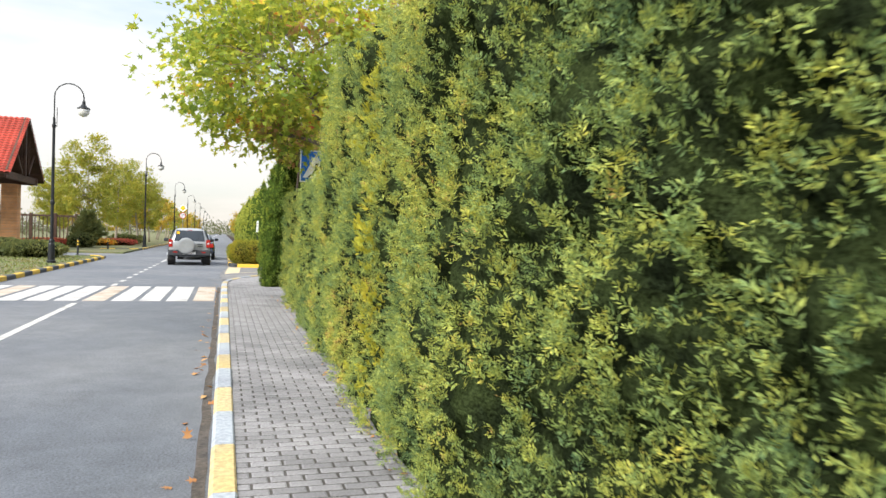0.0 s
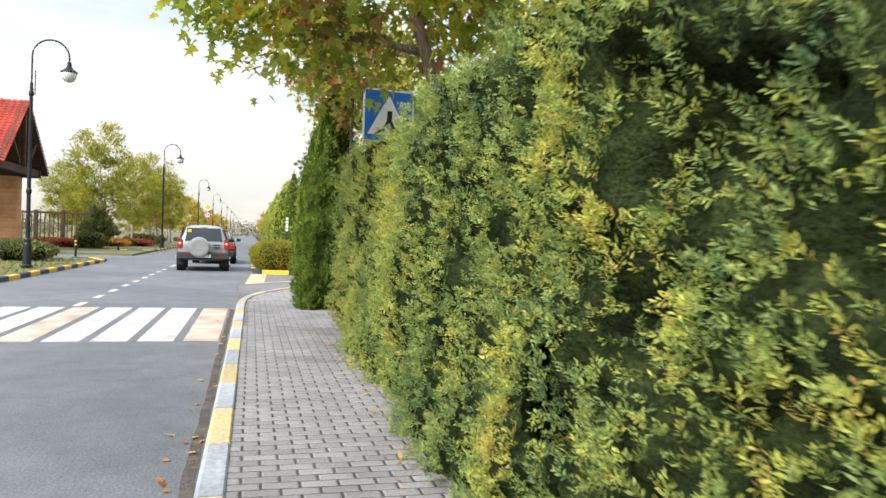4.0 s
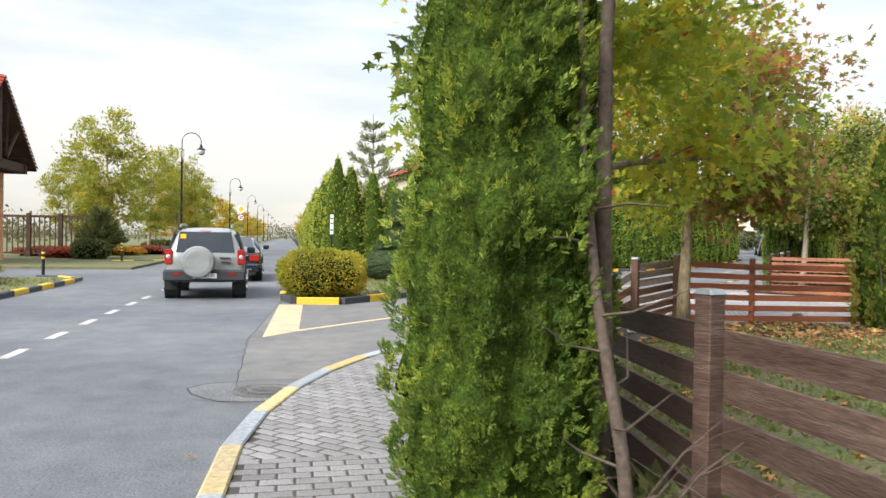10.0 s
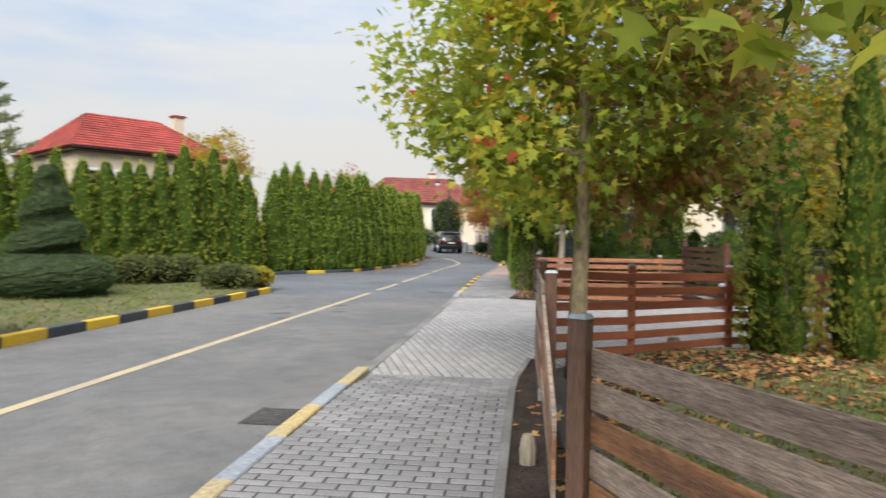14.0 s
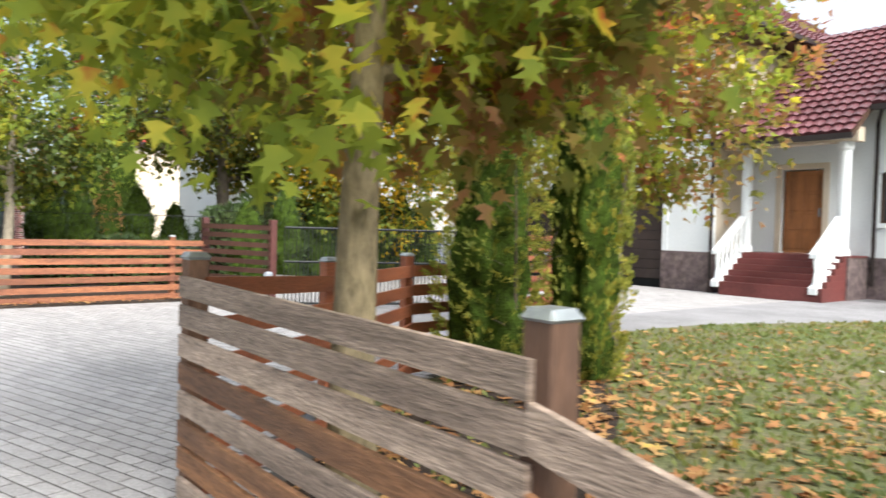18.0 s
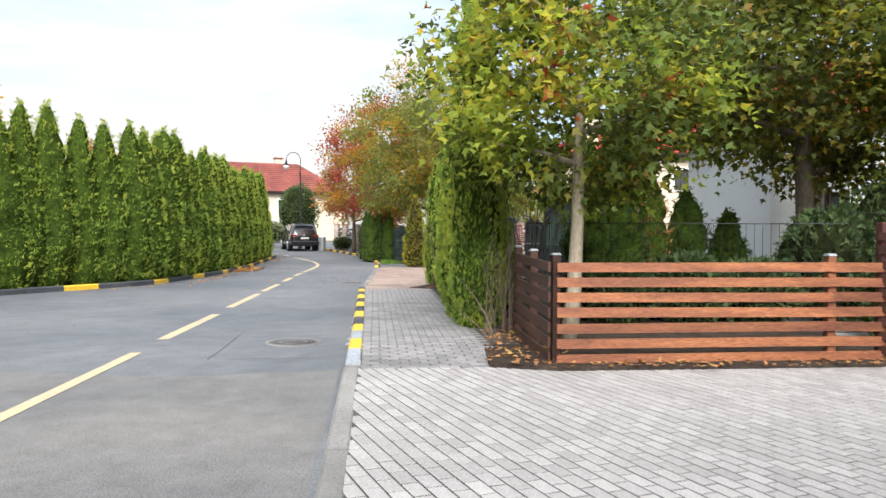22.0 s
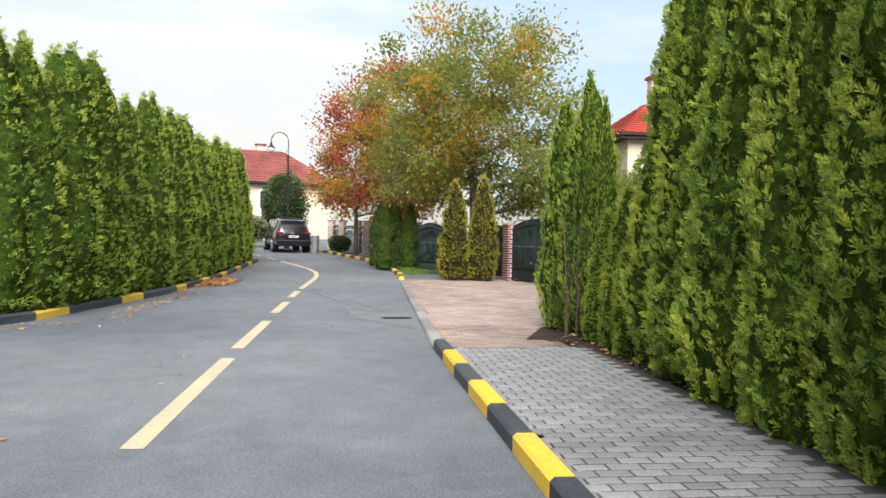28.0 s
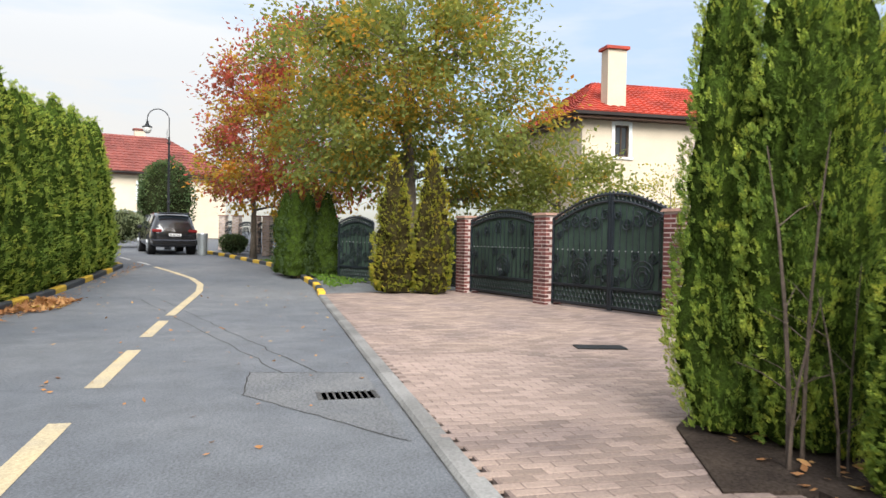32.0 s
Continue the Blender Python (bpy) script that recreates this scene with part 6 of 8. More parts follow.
# ---- street furniture ----
def street_lamp():
    root = empty("street_lamp", 0, 0)
    bm = bmesh.new()
    lathe(bm, [(0.17, 0), (0.17, 0.10), (0.13, 0.14), (0.12, 0.75), (0.10, 0.80), (0.105, 0.9), (0.085, 0.95)], 12)
    part("plinth", bm, STEEL_DARK, root)
    bm = bmesh.new()
    lathe(bm, [(0.065, 0.9), (0.06, 2.3), (0.085, 2.34), (0.085, 2.42), (0.06, 2.48), (0.052, 5.3), (0.075, 5.34), (0.075, 5.42), (0.05, 5.46), (0.045, 5.7)], 10)
    part("pole", bm, STEEL_DARK, root)
    bm = bmesh.new()
    pts = [(0, 0, 5.6)] + [(0.52 - 0.52 * math.cos(a), 0, 6.55 + 0.52 * math.sin(a)) for a in np.linspace(0, math.pi, 13)] + [(1.04, 0, 6.42)]
    tube(bm, pts, 0.025, 8)
    part("arm", bm, STEEL_DARK, root)
    bm = bmesh.new()
    tube(bm, [(0.10, 0, 5.35), (0.10, 0, 6.1)], 0.014, 6)
    tube(bm, [(0, 0, 5.5), (0.10, 0, 5.5)], 0.014, 6)
    part("bracket", bm, STEEL_DARK, root)
    bm = bmesh.new()
    lathe(bm, [(0.03, 6.45), (0.06, 6.40), (0.07, 6.30), (0.12, 6.22), (0.24, 6.14), (0.25, 6.11)], 14, 1.04)
    part("hood", bm, STEEL_DARK, root)
    bm = bmesh.new()
    lathe(bm, [(0.215, 6.11), (0.225, 6.04), (0.20, 5.93), (0.13, 5.84), (0.02, 5.80)], 14, 1.04)
    part("globe", bm, LAMP_GLASS, root, "milky glass globe", smooth=True)
    return root


lamp0 = street_lamp()
tagged(lamp0, "dark cast street lamp with a curved arm and milky globe", "street lamp", "street lamps")
lamp0.matrix_basis = pose(-6.38, 20.9, 0.09)
for y in (54.0, 91.0, 126, 161, 196, 231, 266):
    copy_thing(lamp0, pose(-6.2, y, 0.09)).scale = (1.1, 1.1, 1.1)
x_, y_ = xy(74.5, -14.6)
copy_thing(lamp0, pose(x_, y_, rise(x_, y_), 0, 0, 150))


def round_sign(name, x, y, z, build, label, turn=0.0, pole_h=None):
    root = empty(name, x, y, 0.05, turn)
    bm = bmesh.new()
    tube(bm, [(0, 0.03, 0), (0, 0.03, pole_h or z)], 0.03, 8)
    part("pole", bm, CAST, root)
    build(root, z)
    tagged(root, label, "road sign")


def plate(name, outline, y, depth, material, root):
    n = len(outline)
    vs = [(x, y, z) for x, z in outline] + [(x, y + depth, z) for x, z in outline]
    fs = [tuple(range(n)), tuple(range(2 * n - 1, n - 1, -1))] + [(i, i + n, (i + 1) % n + n, (i + 1) % n) for i in range(n)]
    return obj(name, vs, fs, material, root)


def priority(root, z):
    for k, (r, m_, dy) in enumerate(((0.62, SIGN_WHITE, 0.0), (0.42, SIGN_YELLOW, -0.006))):
        plate("panel" if k == 0 else "diamond", [(0, z - r), (r, z), (0, z + r), (-r, z)], dy, 0.005, m_, root)
    c = [(0.45 * math.cos(a), z - 1.1 + 0.45 * math.sin(a)) for a in np.linspace(0, 6.283, 25)[:-1]]
    plate("speed_disc", c, 0.0, 0.005, SIGN_RED, root)
    plate("speed_face", [(0.78 * x, z - 1.1 + 0.78 * (zz - z + 1.1)) for x, zz in c], -0.006, 0.004, SIGN_WHITE, root)
    letters("20", 0.5, SIGN_BLACK, root, (0, -0.014, z - 1.1))


def letters(text, size, material, root, at):
    cu = bpy.data.curves.new("number", "FONT")
    cu.body, cu.size, cu.align_x, cu.align_y, cu.extrude = text, size, "CENTER", "CENTER", 0.002
    cu.materials.append(material)
    o = new("number", cu)
    o.parent = root
    o.matrix_basis = pose(*at, 90, 0, 0)
    return o


round_sign("priority_sign", -5.95, 106.0, 4.9, priority, "yellow priority diamond above a speed-limit disc", pole_h=4.4)


def crossing(root, z):
    """Square blue pedestrian-crossing sign with a white triangle and a walking figure as plain shapes."""
    plate("panel", [(-0.36, z - 0.36), (0.36, z - 0.36), (0.36, z + 0.36), (-0.36, z + 0.36)], 0.0, 0.012, SIGN_WHITE, root)
    plate("blue_field", [(-0.335, z - 0.335), (0.335, z - 0.335), (0.335, z + 0.335), (-0.335, z + 0.335)], -0.005, 0.004, SIGN_BLUE, root)
    plate("triangle", [(-0.30, z - 0.26), (0.30, z - 0.26), (0.0, z + 0.28)], -0.010, 0.004, SIGN_WHITE, root)
    for o_ in ([(-0.2, -0.25), (-0.14, -0.25), (-0.09, -0.19), (-0.13, -0.19)], [(0.08, -0.25), (0.14, -0.25), (0.11, -0.19), (0.07, -0.19)], [(-0.03, -0.07), (0.04, -0.07), (0.05, 0.07), (-0.02, 0.07)], [(-0.11, -0.2), (-0.07, -0.22), (0.02, -0.07), (-0.03, -0.07)], [(0.07, -0.22), (0.11, -0.2), (0.05, -0.07), (0.0, -0.07)]):
        plate("symbol", [(x, z + zz) for x, zz in o_], -0.015, 0.004, SIGN_BLACK, root)


round_sign("crossing_sign", 2.03, 5.78, 3.00, crossing, "blue pedestrian-crossing sign above the hedge", 8, 3.3)


def bollard(x, y):
    root = empty("bollard", x, y, 0.05)
    bm = bmesh.new()
    lathe(bm, [(0.05, 0), (0.05, 0.55), (0.045, 0.56)], 10)
    part("post", bm, STEEL_DARK, root)
    for z in (0.56, 0.72):
        bm = bmesh.new()
        lathe(bm, [(0.052, z), (0.052, z + 0.07)], 10)
        part("band", bm, KERB_YELLOW, root)
    bm = bmesh.new()
    lathe(bm, [(0.048, 0.55), (0.048, 0.84), (0.03, 0.87)], 10)
    part("top", bm, STEEL_DARK, root)
    tagged(root, "black bollard with yellow bands", "bollard", "bollards")


bollard(-7.3, 31.6)
bollard(-7.6, 44.2)
stake = empty("label_stake", 1.75, 28.4, 0.1)
boxpart("stake_post", (-0.025, -0.02, 0, 0.025, 0.02, 1.9), STEEL_DARK, stake)
boxpart("tag", (-0.05, -0.035, 1.45, 0.05, -0.022, 2.05), SIGN_WHITE, stake, label="small white tag with unreadable lines")
for z in (1.55, 1.75, 1.9):
    boxpart("text_bar", (-0.035, -0.039, z, 0.035, -0.0355, z + 0.05), SIGN_BLACK, stake)
tagged(stake, "thin dark stake with a white tag on the island", "sign")

# ---- topiary, bushes ----
b = mound("round_bush", 1.02, 0.85, 1.06, 11000, 0.065, 70, THUJA_Y2, FAN, 2.7)
put(b, 1.25, 22.85, "rounded yellow-green bush at the island's tip", 0.10, category="bush")
sp = empty("spiral_topiary", 4.1, 29.6, 0.1)
rng_s = np.random.default_rng(71)
def spiral_radius(a, z):
    """A clipped cone cut by one rising groove, on a broad cushion."""
    k = z / 3.0
    groove = np.clip(np.sin(2 * math.pi * (z - 0.55) / 0.78 - a) * 2.2 + 0.6, -1, 1)
    cone = (1.30 - 1.18 * k) * (0.86 + 0.15 * groove)
    cushion = 1.38 * np.sqrt(np.clip(1 - ((z - 0.45) / 0.62) ** 2, 0, 1))
    return np.where(z < 0.95, np.maximum(cone * 0.9, cushion), cone)


sa, sz = np.meshgrid(np.arange(40) * math.pi / 20, np.linspace(0.0, 2.9, 64))
sr = spiral_radius(sa.ravel(), sz.ravel()) * rng_s.uniform(0.90, 0.96, sa.size)
sv = np.stack([sr * np.cos(sa.ravel()), sr * np.sin(sa.ravel()), sz.ravel()], 1)
sf = [(i * 40 + k, i * 40 + (k + 1) % 40, (i + 1) * 40 + (k + 1) % 40, (i + 1) * 40 + k) for i in range(63) for k in range(40)]
# solid core below the needles, coloured dark as shade between them
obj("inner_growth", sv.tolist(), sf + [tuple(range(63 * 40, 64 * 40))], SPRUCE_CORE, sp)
n_ = 20000
z_ = 2.95 * (1 - (1 - rng_s.uniform(0, 1, n_)) ** 0.6)
a_ = rng_s.uniform(0, 6.283, n_)
r_ = spiral_radius(a_, z_) * rng_s.uniform(0.9, 1.0, n_)
ps_ = np.stack([r_ * np.cos(a_), r_ * np.sin(a_), z_], 1)
ax_ = np.stack([np.cos(a_), np.sin(a_), np.full(n_, 0.5)], 1) + rng_s.normal(0, 0.5, (n_, 3))
leaves("foliage", ps_, ax_, 0.06, NEEDLE, BLUE_SPRUCE, rng_s, sp)
tagged(sp, "dark green spiral-clipped conifer on the island", "topiary")
for i, (x, y) in enumerate(((6.0, 33.2), (6.8, 33.0), (7.6, 33.3), (8.4, 33.5))):
    put(mound("low_shrub", 0.5, 0.5, 0.75, 900, 0.11, 72 + i, GUM_DULL, OVAL), x, y, "low loose green shrub on the island", 0.1, category="shrub", group="island shrubs")
put(mound("low_shrub", 0.75, 0.6, 0.62, 1500, 0.09, 77, GUM_DULL, OVAL), 8.5, 30.3, "spreading dull green shrub on the island", 0.1, category="shrub")
put(mound("round_bush", 0.62, 0.55, 0.55, 2200, 0.07, 78, THUJA_Y2, FAN), 9.35, 30.75, "small round yellow-green bush on the island", 0.1, category="bush")
put(mound("low_shrub", 0.8, 0.7, 0.7, 1500, 0.1, 79, GUM_DULL, OVAL), 2.6, 32.5, "pale green shrub behind the round bush", 0.1, category="shrub")
for i, (x, y, rx, h, m_) in enumerate(((-8.2, 26.5, 1.3, 0.75, GUM_DULL), (-9.9, 27.8, 1.4, 0.8, GUM_DULL), (-8.6, 28.9, 0.9, 0.65, THUJA_Y2), (-11.5, 26.5, 1.5, 0.8, GUM_DULL), (-12.2, 29.0, 1.0, 0.7, THUJA_Y2))):
    put(mound("juniper_bush", rx, rx * 0.8, h, 2600, 0.13, 80 + i, m_, FAN, 2.0), x, y, "spreading juniper bush on the verge", 0.1, category="bush")
for i, (x, y, rx, h, m_) in enumerate(((-9.8, 47.5, 1.0, 1.0, GUM_DULL), (-11.8, 49.0, 0.9, 0.5, AUTUMN_RED), (-13.2, 52.5, 2.0, 0.5, AUTUMN_RED), (-10.2, 55.0, 1.6, 0.5, AUTUMN), (-9.0, 64.0, 1.4, 0.9, GUM_DULL), (-9.0, 58.5, 1.8, 0.5, AUTUMN_RED), (-9.2, 72.0, 1.4, 0.8, GUM_DULL))):
    put(mound("garden_bush", rx, rx * 0.8, h, 1500, 0.16, 90 + i, m_, OVAL, 2.0), x, y, "clipped bush among autumn trees", 0.1, category="bush")
put(mound("low_hedge", 1.6, 0.6, 0.75, 2500, 0.10, 98, BLUE_SPRUCE, FAN), *xy(61.0, -8.6), "low dark green clipped hedge on the verge", 0.1, 45, "hedge")
put(mound("low_hedge", 0.9, 0.6, 0.8, 1500, 0.10, 99, BLUE_SPRUCE, FAN), *xy(70.0, -11.3), "low dark green hedge by the fence", 0.1, 45, "hedge")
put(mound("yellow_bush", 1.0, 1.0, 2.2, 1500, 0.16, 100, MAPLE_Y, OVAL), *xy(70.5, -8.6), "bright yellow bush behind the fence", 0.3, category="bush")
put(mound("dark_conifer", 1.5, 1.5, 4.6, 4000, 0.18, 101, BLUE_SPRUCE, FAN, 2.0), *xy(79, -15.2), "broad dark conifer by the far house", 0.3, category="tree")
put(mound("pale_bush", 1.3, 1.0, 1.6, 1500, 0.16, 102, PINE, FAN, 2.0), *xy(76, -17.0), "grey-green juniper at the street's bend", 0.3, category="bush")
for i, (s, n) in enumerate(((81, -24.0), (84, -25.5), (78, -22.8))):
    put(mound("round_bush", 1.2, 1.0, 1.0, 1200, 0.15, 103 + i, GUM_DULL, OVAL), *xy(s, n), "round green bush at the bend", 0.3, category="bush")


def pine(name, h, r, seed, material=PINE, label="", levels=14, at=(0, 0)):
    rng = np.random.default_rng(seed)
    root = empty(name, 0, 0)
    bm = bmesh.new()
    tube(bm, [(0, 0, 0), (0.05, 0, h * 0.5), (0, 0.03, h)], [0.12, 0.08, 0.015], 7)
    ps, ax = [], []
    for k in range(levels):
        z = h * (0.18 + 0.8 * k / levels)
        ln = r * (1 - 0.9 * k / levels)
        for j in range(6):
            a = j * 1.047 + k * 0.5 + rng.uniform(-0.2, 0.2)
            l2 = ln * rng.uniform(0.7, 1.1)
            e = np.array([math.cos(a) * l2, math.sin(a) * l2, z + 0.45 * l2])
            tube(bm, [(0, 0, z), tuple((np.array([0, 0, z]) + e) / 2 + np.array([0, 0, -0.05])), tuple(e)], [0.03, 0.02, 0.008], 4)
            m = int(60 * l2 / r) + 24
            f = rng.uniform(0.3, 1.0, (m, 1))
            p = np.array([0, 0, z]) * (1 - f) + e * f + rng.normal(0, 0.09, (m, 3))
            ps.append(p)
            ax.append(np.tile(e - np.array([0, 0, z]), (m, 1)) / max(l2, 0.1) + np.array([0, 0, 0.5]) + rng.normal(0, 0.5, (m, 3)))
    part("trunk", bm, BARK, root)
    leaves("needles", np.concatenate(ps), np.concatenate(ax), 0.34, NEEDLE, material, rng, root)
    return put(root, *at, label)


pine("pine_tree", 9.9, 3.3, 110, at=(6.0, 56.0), label="young pine rising behind the hedge", levels=9)
pine("pine_tree", 5.2, 1.3, 111, at=(4.2, 58.0), label="bushy pine behind the hedge")
pine("pine_tree", 2.7, 1.2, 112, GUM_DULL, at=(-9.7, 49.0), label="dark spruce beside the park fence", levels=12)
pine("pine_tree", 4.4, 1.2, 113, at=(-26.0, 70.0), label="small pine beyond the park fence")
pine("pine_tree", 4.8, 1.2, 114, at=(-29.0, 72.0), label="small pine beyond the park fence")

# ---- trees along the street ----
STREET = [clump_tree("plane_tree", (0.12, 1.7), (5.0, 2.1, 3.0), (PLANE, PLANE_Y, PLANE)[i], 0.17, 9500, OVAL, 120 + i, BARK_PALE, twigs=170, spread=0.34) for i in range(3)]
STREET_FAR = [clump_tree("plane_tree", (0.12, 1.7), (5.0, 2.1, 3.0), (PLANE, PLANE_Y)[i], 0.34, 1200, OVAL, 124 + i, BARK_PALE, twigs=70, spread=0.36) for i in range(2)]
rt = random.Random(21)
spots = [(-10.3, 53.5, 1.12), (-9.2, 60.0, 0.93), (-7.9, 66, 1.03), (-9.4, 72, 0.85), (-8.2, 79, 0.9), (-9.5, 84, 0.85)]
spots += [(-9.2 + rt.uniform(-1.0, 1), y, rt.uniform(0.75, 1.0)) for y in np.arange(92, 260, 8)]
spots += [(-17 + rt.uniform(-3, 3), y, rt.uniform(0.6, 0.85)) for y in np.arange(60, 130, 9)]
for i, (x, y, k) in enumerate(spots):
    c = place(STREET[0 if i == 0 else rt.randrange(3)] if y < 90 else STREET_FAR[rt.randrange(2)], x, y, 0.08, rt.uniform(0, 360), k, k * rt.uniform(0.95, 1.08))
    tagged(c, "slender street tree with thinning yellow-green leaves", "tree", "street trees")
for y in np.arange(115, 300, 9):
    c = place(STREET_FAR[rt.randrange(2)], 4.5 + rt.uniform(-1, 2), y, 0.08, rt.uniform(0, 360), rt.uniform(0.8, 1.0), rt.uniform(0.7, 0.95))
    tagged(c, "far street tree in autumn leaf", "tree", "street trees")
c = place(STREET[1], 16.6, 52.0, 0.1, 30, 1.0, 0.95)
tagged(c, "tree with sparse brownish leaves beside the red-roofed house", "tree")
for m in STREET + STREET_FAR:
    drop_thing(m)
rng_w = np.random.default_rng(130)
n_ = 9000
wc = np.stack([rng_w.uniform(-75, -24, 130), rng_w.uniform(60, 240, 130), rng_w.uniform(0.8, 2.6, 130)], 1)[rng_w.integers(0, 130, n_)]
wp = wc + np.clip(rng_w.normal(0, 0.55, (n_, 3)), -1.1, 1.1) * np.array([2.6, 2.6, 1.0]) * np.minimum(wc[:, 2:], 1.8)
wp[:, 2] = np.maximum(wp[:, 2], 0.1)
far_wood = leaves("far_woods", wp, rng_w.normal(size=(n_, 3)) + np.array([0, 0, 0.5]), 0.55, OVAL, FAR_GREEN, rng_w)
tagged(far_wood, "hazy dark green woods beyond the park fence", "woods", kind="stuff")
wc = np.stack([rng_w.uniform(-30, 45, 70), rng_w.uniform(300, 420, 70), rng_w.uniform(1.5, 5.0, 70)], 1)[rng_w.integers(0, 70, 6000)]
wp = wc + np.clip(rng_w.normal(0, 0.55, (6000, 3)), -1.1, 1.1) * np.array([3.0, 3.0, 1.0]) * np.minimum(wc[:, 2:], 3.0)
wp[:, 2] = np.maximum(wp[:, 2], 0.1)
far2 = leaves("far_trees", wp, rng_w.normal(size=(6000, 3)) + np.array([0, 0, 0.5]), 0.9, OVAL, FAR_GREEN, rng_w)
tagged(far2, "hazy trees closing the far end of the street", "woods", kind="stuff")
# ---- park fence and gate pavilion on the left ----
pf = empty("park_fence", 0, 0)
pfp = [(-40, 52.0), (-30, 52.0), (-22, 51.5), (-16.2, 51.0), (-13.9, 50.8), (-12.2, 50.6), (-10.7, 50.4)]
for x, y in pfp[1:]:
    post(pf, x, y, 0, 2.55, 0.22, TIMBER, turn=0)
for a, b in zip(pfp, pfp[1:]):
    beam("top_rail", (*a, 2.3), (*b, 2.3), 0.14, 0.08, TIMBER, pf)
    beam("bottom_rail", (*a, 0.25), (*b, 0.25), 0.10, 0.06, TIMBER, pf)
    count = int(math.dist(a, b) / 0.28)
    for k in range(1, count):
        x, y = a[0] + (b[0] - a[0]) * k / count, a[1] + (b[1] - a[1]) * k / count
        boxpart("bar", (x - 0.03, y - 0.015, 0.35, x + 0.03, y + 0.015, 2.3), TIMBER, pf)
tagged(pf, "dark timber park fence with tall posts", "fence")

pav = empty("gate_pavilion", -16.4, 42.0, 0.05)
for x, y in ((2.6, 2.9), (-5.0, 2.9), (2.6, -2.9), (-5.0, -2.9)):
    col = empty("column", x, y)
    col.parent = pav
    bm = bmesh.new()
    box(bm, -0.47, -0.47, 0, 0.47, 0.47, 4.3)
    part("mortar_core", bm, MORTAR, col)
    for r in range(44):
        z = 0.01 + r * 0.0975
        for k in range(4):
            bm = bmesh.new()
            a = (-0.5 + 0.0, 0.0) if r % 2 else (-0.5, 0.12)
            box(bm, -0.49, -0.49, z, 0.49, 0.49, z + 0.085) if k == 0 else None
            if k == 0:
                part("brick_course", bm, BRICK_ORANGE, col)
            else:
                bm.free()
for y in (-3.7, 3.7):
    boxpart("eave_beam", (-6.0, y - 0.16, 4.3, 4.0, y + 0.16, 4.75), TIMBER, pav, 0.01)
for x in (-5.8, 3.8):
    bm = bmesh.new()
    box(bm, x - 0.14, -4.0, 4.35, x + 0.14, 4.0, 4.78, 0.01)
    part("tie_beam", bm, TIMBER, pav)
RID = 8.4
for sgn in (-1, 1):
    vs = [(-6.4, sgn * 4.3, 4.55), (4.3, sgn * 4.3, 4.55), (4.3, 0, RID), (-6.4, 0, RID)]
    nrm = Vector((0, sgn * (RID - 4.55), 4.3)).normalized() * 0.10
    obj("roof_deck", vs + [tuple(Vector(v) - nrm) for v in vs], [(0, 1, 2, 3), (7, 6, 5, 4), (0, 4, 5, 1), (1, 5, 6, 2), (2, 6, 7, 3), (3, 7, 4, 0)], TIMBER, pav)
    rows, cols = 22, 34
    tv, tf = [], []
    for r in range(rows):
        y0, y1 = sgn * 4.35 * (1 - r / rows), sgn * 4.35 * (1 - (r + 1) / rows)
        z0, z1 = 4.55 + (RID - 4.55) * r / rows, 4.55 + (RID - 4.55) * (r + 1) / rows
        for c in range(cols):
            x0, x1 = -6.45 + 10.8 * c / cols, -6.45 + 10.8 * (c + 1) / cols
            k = len(tv)
            for (x, up) in ((x0, 0.01), ((x0 + x1) / 2, 0.07), (x1, 0.01)):
                tv += [(x, y0 * 1.004, z0 + 0.06 + up), (x, y1, z1 + 0.02 + up)]
            tf += [(k, k + 2, k + 3, k + 1), (k + 2, k + 4, k + 5, k + 3)]
    obj("roof_tiling", tv, tf, TILE_RED, pav, "wavy bright red roof tiles")
for x in (4.1, -6.2):
    for sgn in (-1, 1):
        beam("rafter", (x, sgn * 4.2, 4.62), (x, 0, RID - 0.12), 0.2, 0.12, TIMBER, pav)
    beam("king_post", (x, -0.10, 4.7), (x, 0.10, 4.7), RID - 4.9, 0.12, TIMBER, pav)
    for f in (-2.3, 2.3):
        beam("strut", (x, f * 0.35, 4.75), (x, f, 6.2), 0.16, 0.1, TIMBER, pav)
        beam("strut", (x, f * 0.35, 4.75), (x, f * 0.45, 7.4), 0.16, 0.1, TIMBER, pav)
for k in range(9):
    y = -3.6 + k * 0.9
    beam("purlin", (-6.2, y, 4.75 + (RID - 4.75) * (1 - abs(y) / 4.2) - 0.25), (4.1, y, 4.75 + (RID - 4.75) * (1 - abs(y) / 4.2) - 0.25), 0.12, 0.1, TIMBER, pav)
tagged(pav, "open gate pavilion with red tiled roof on orange brick columns", "pavilion")

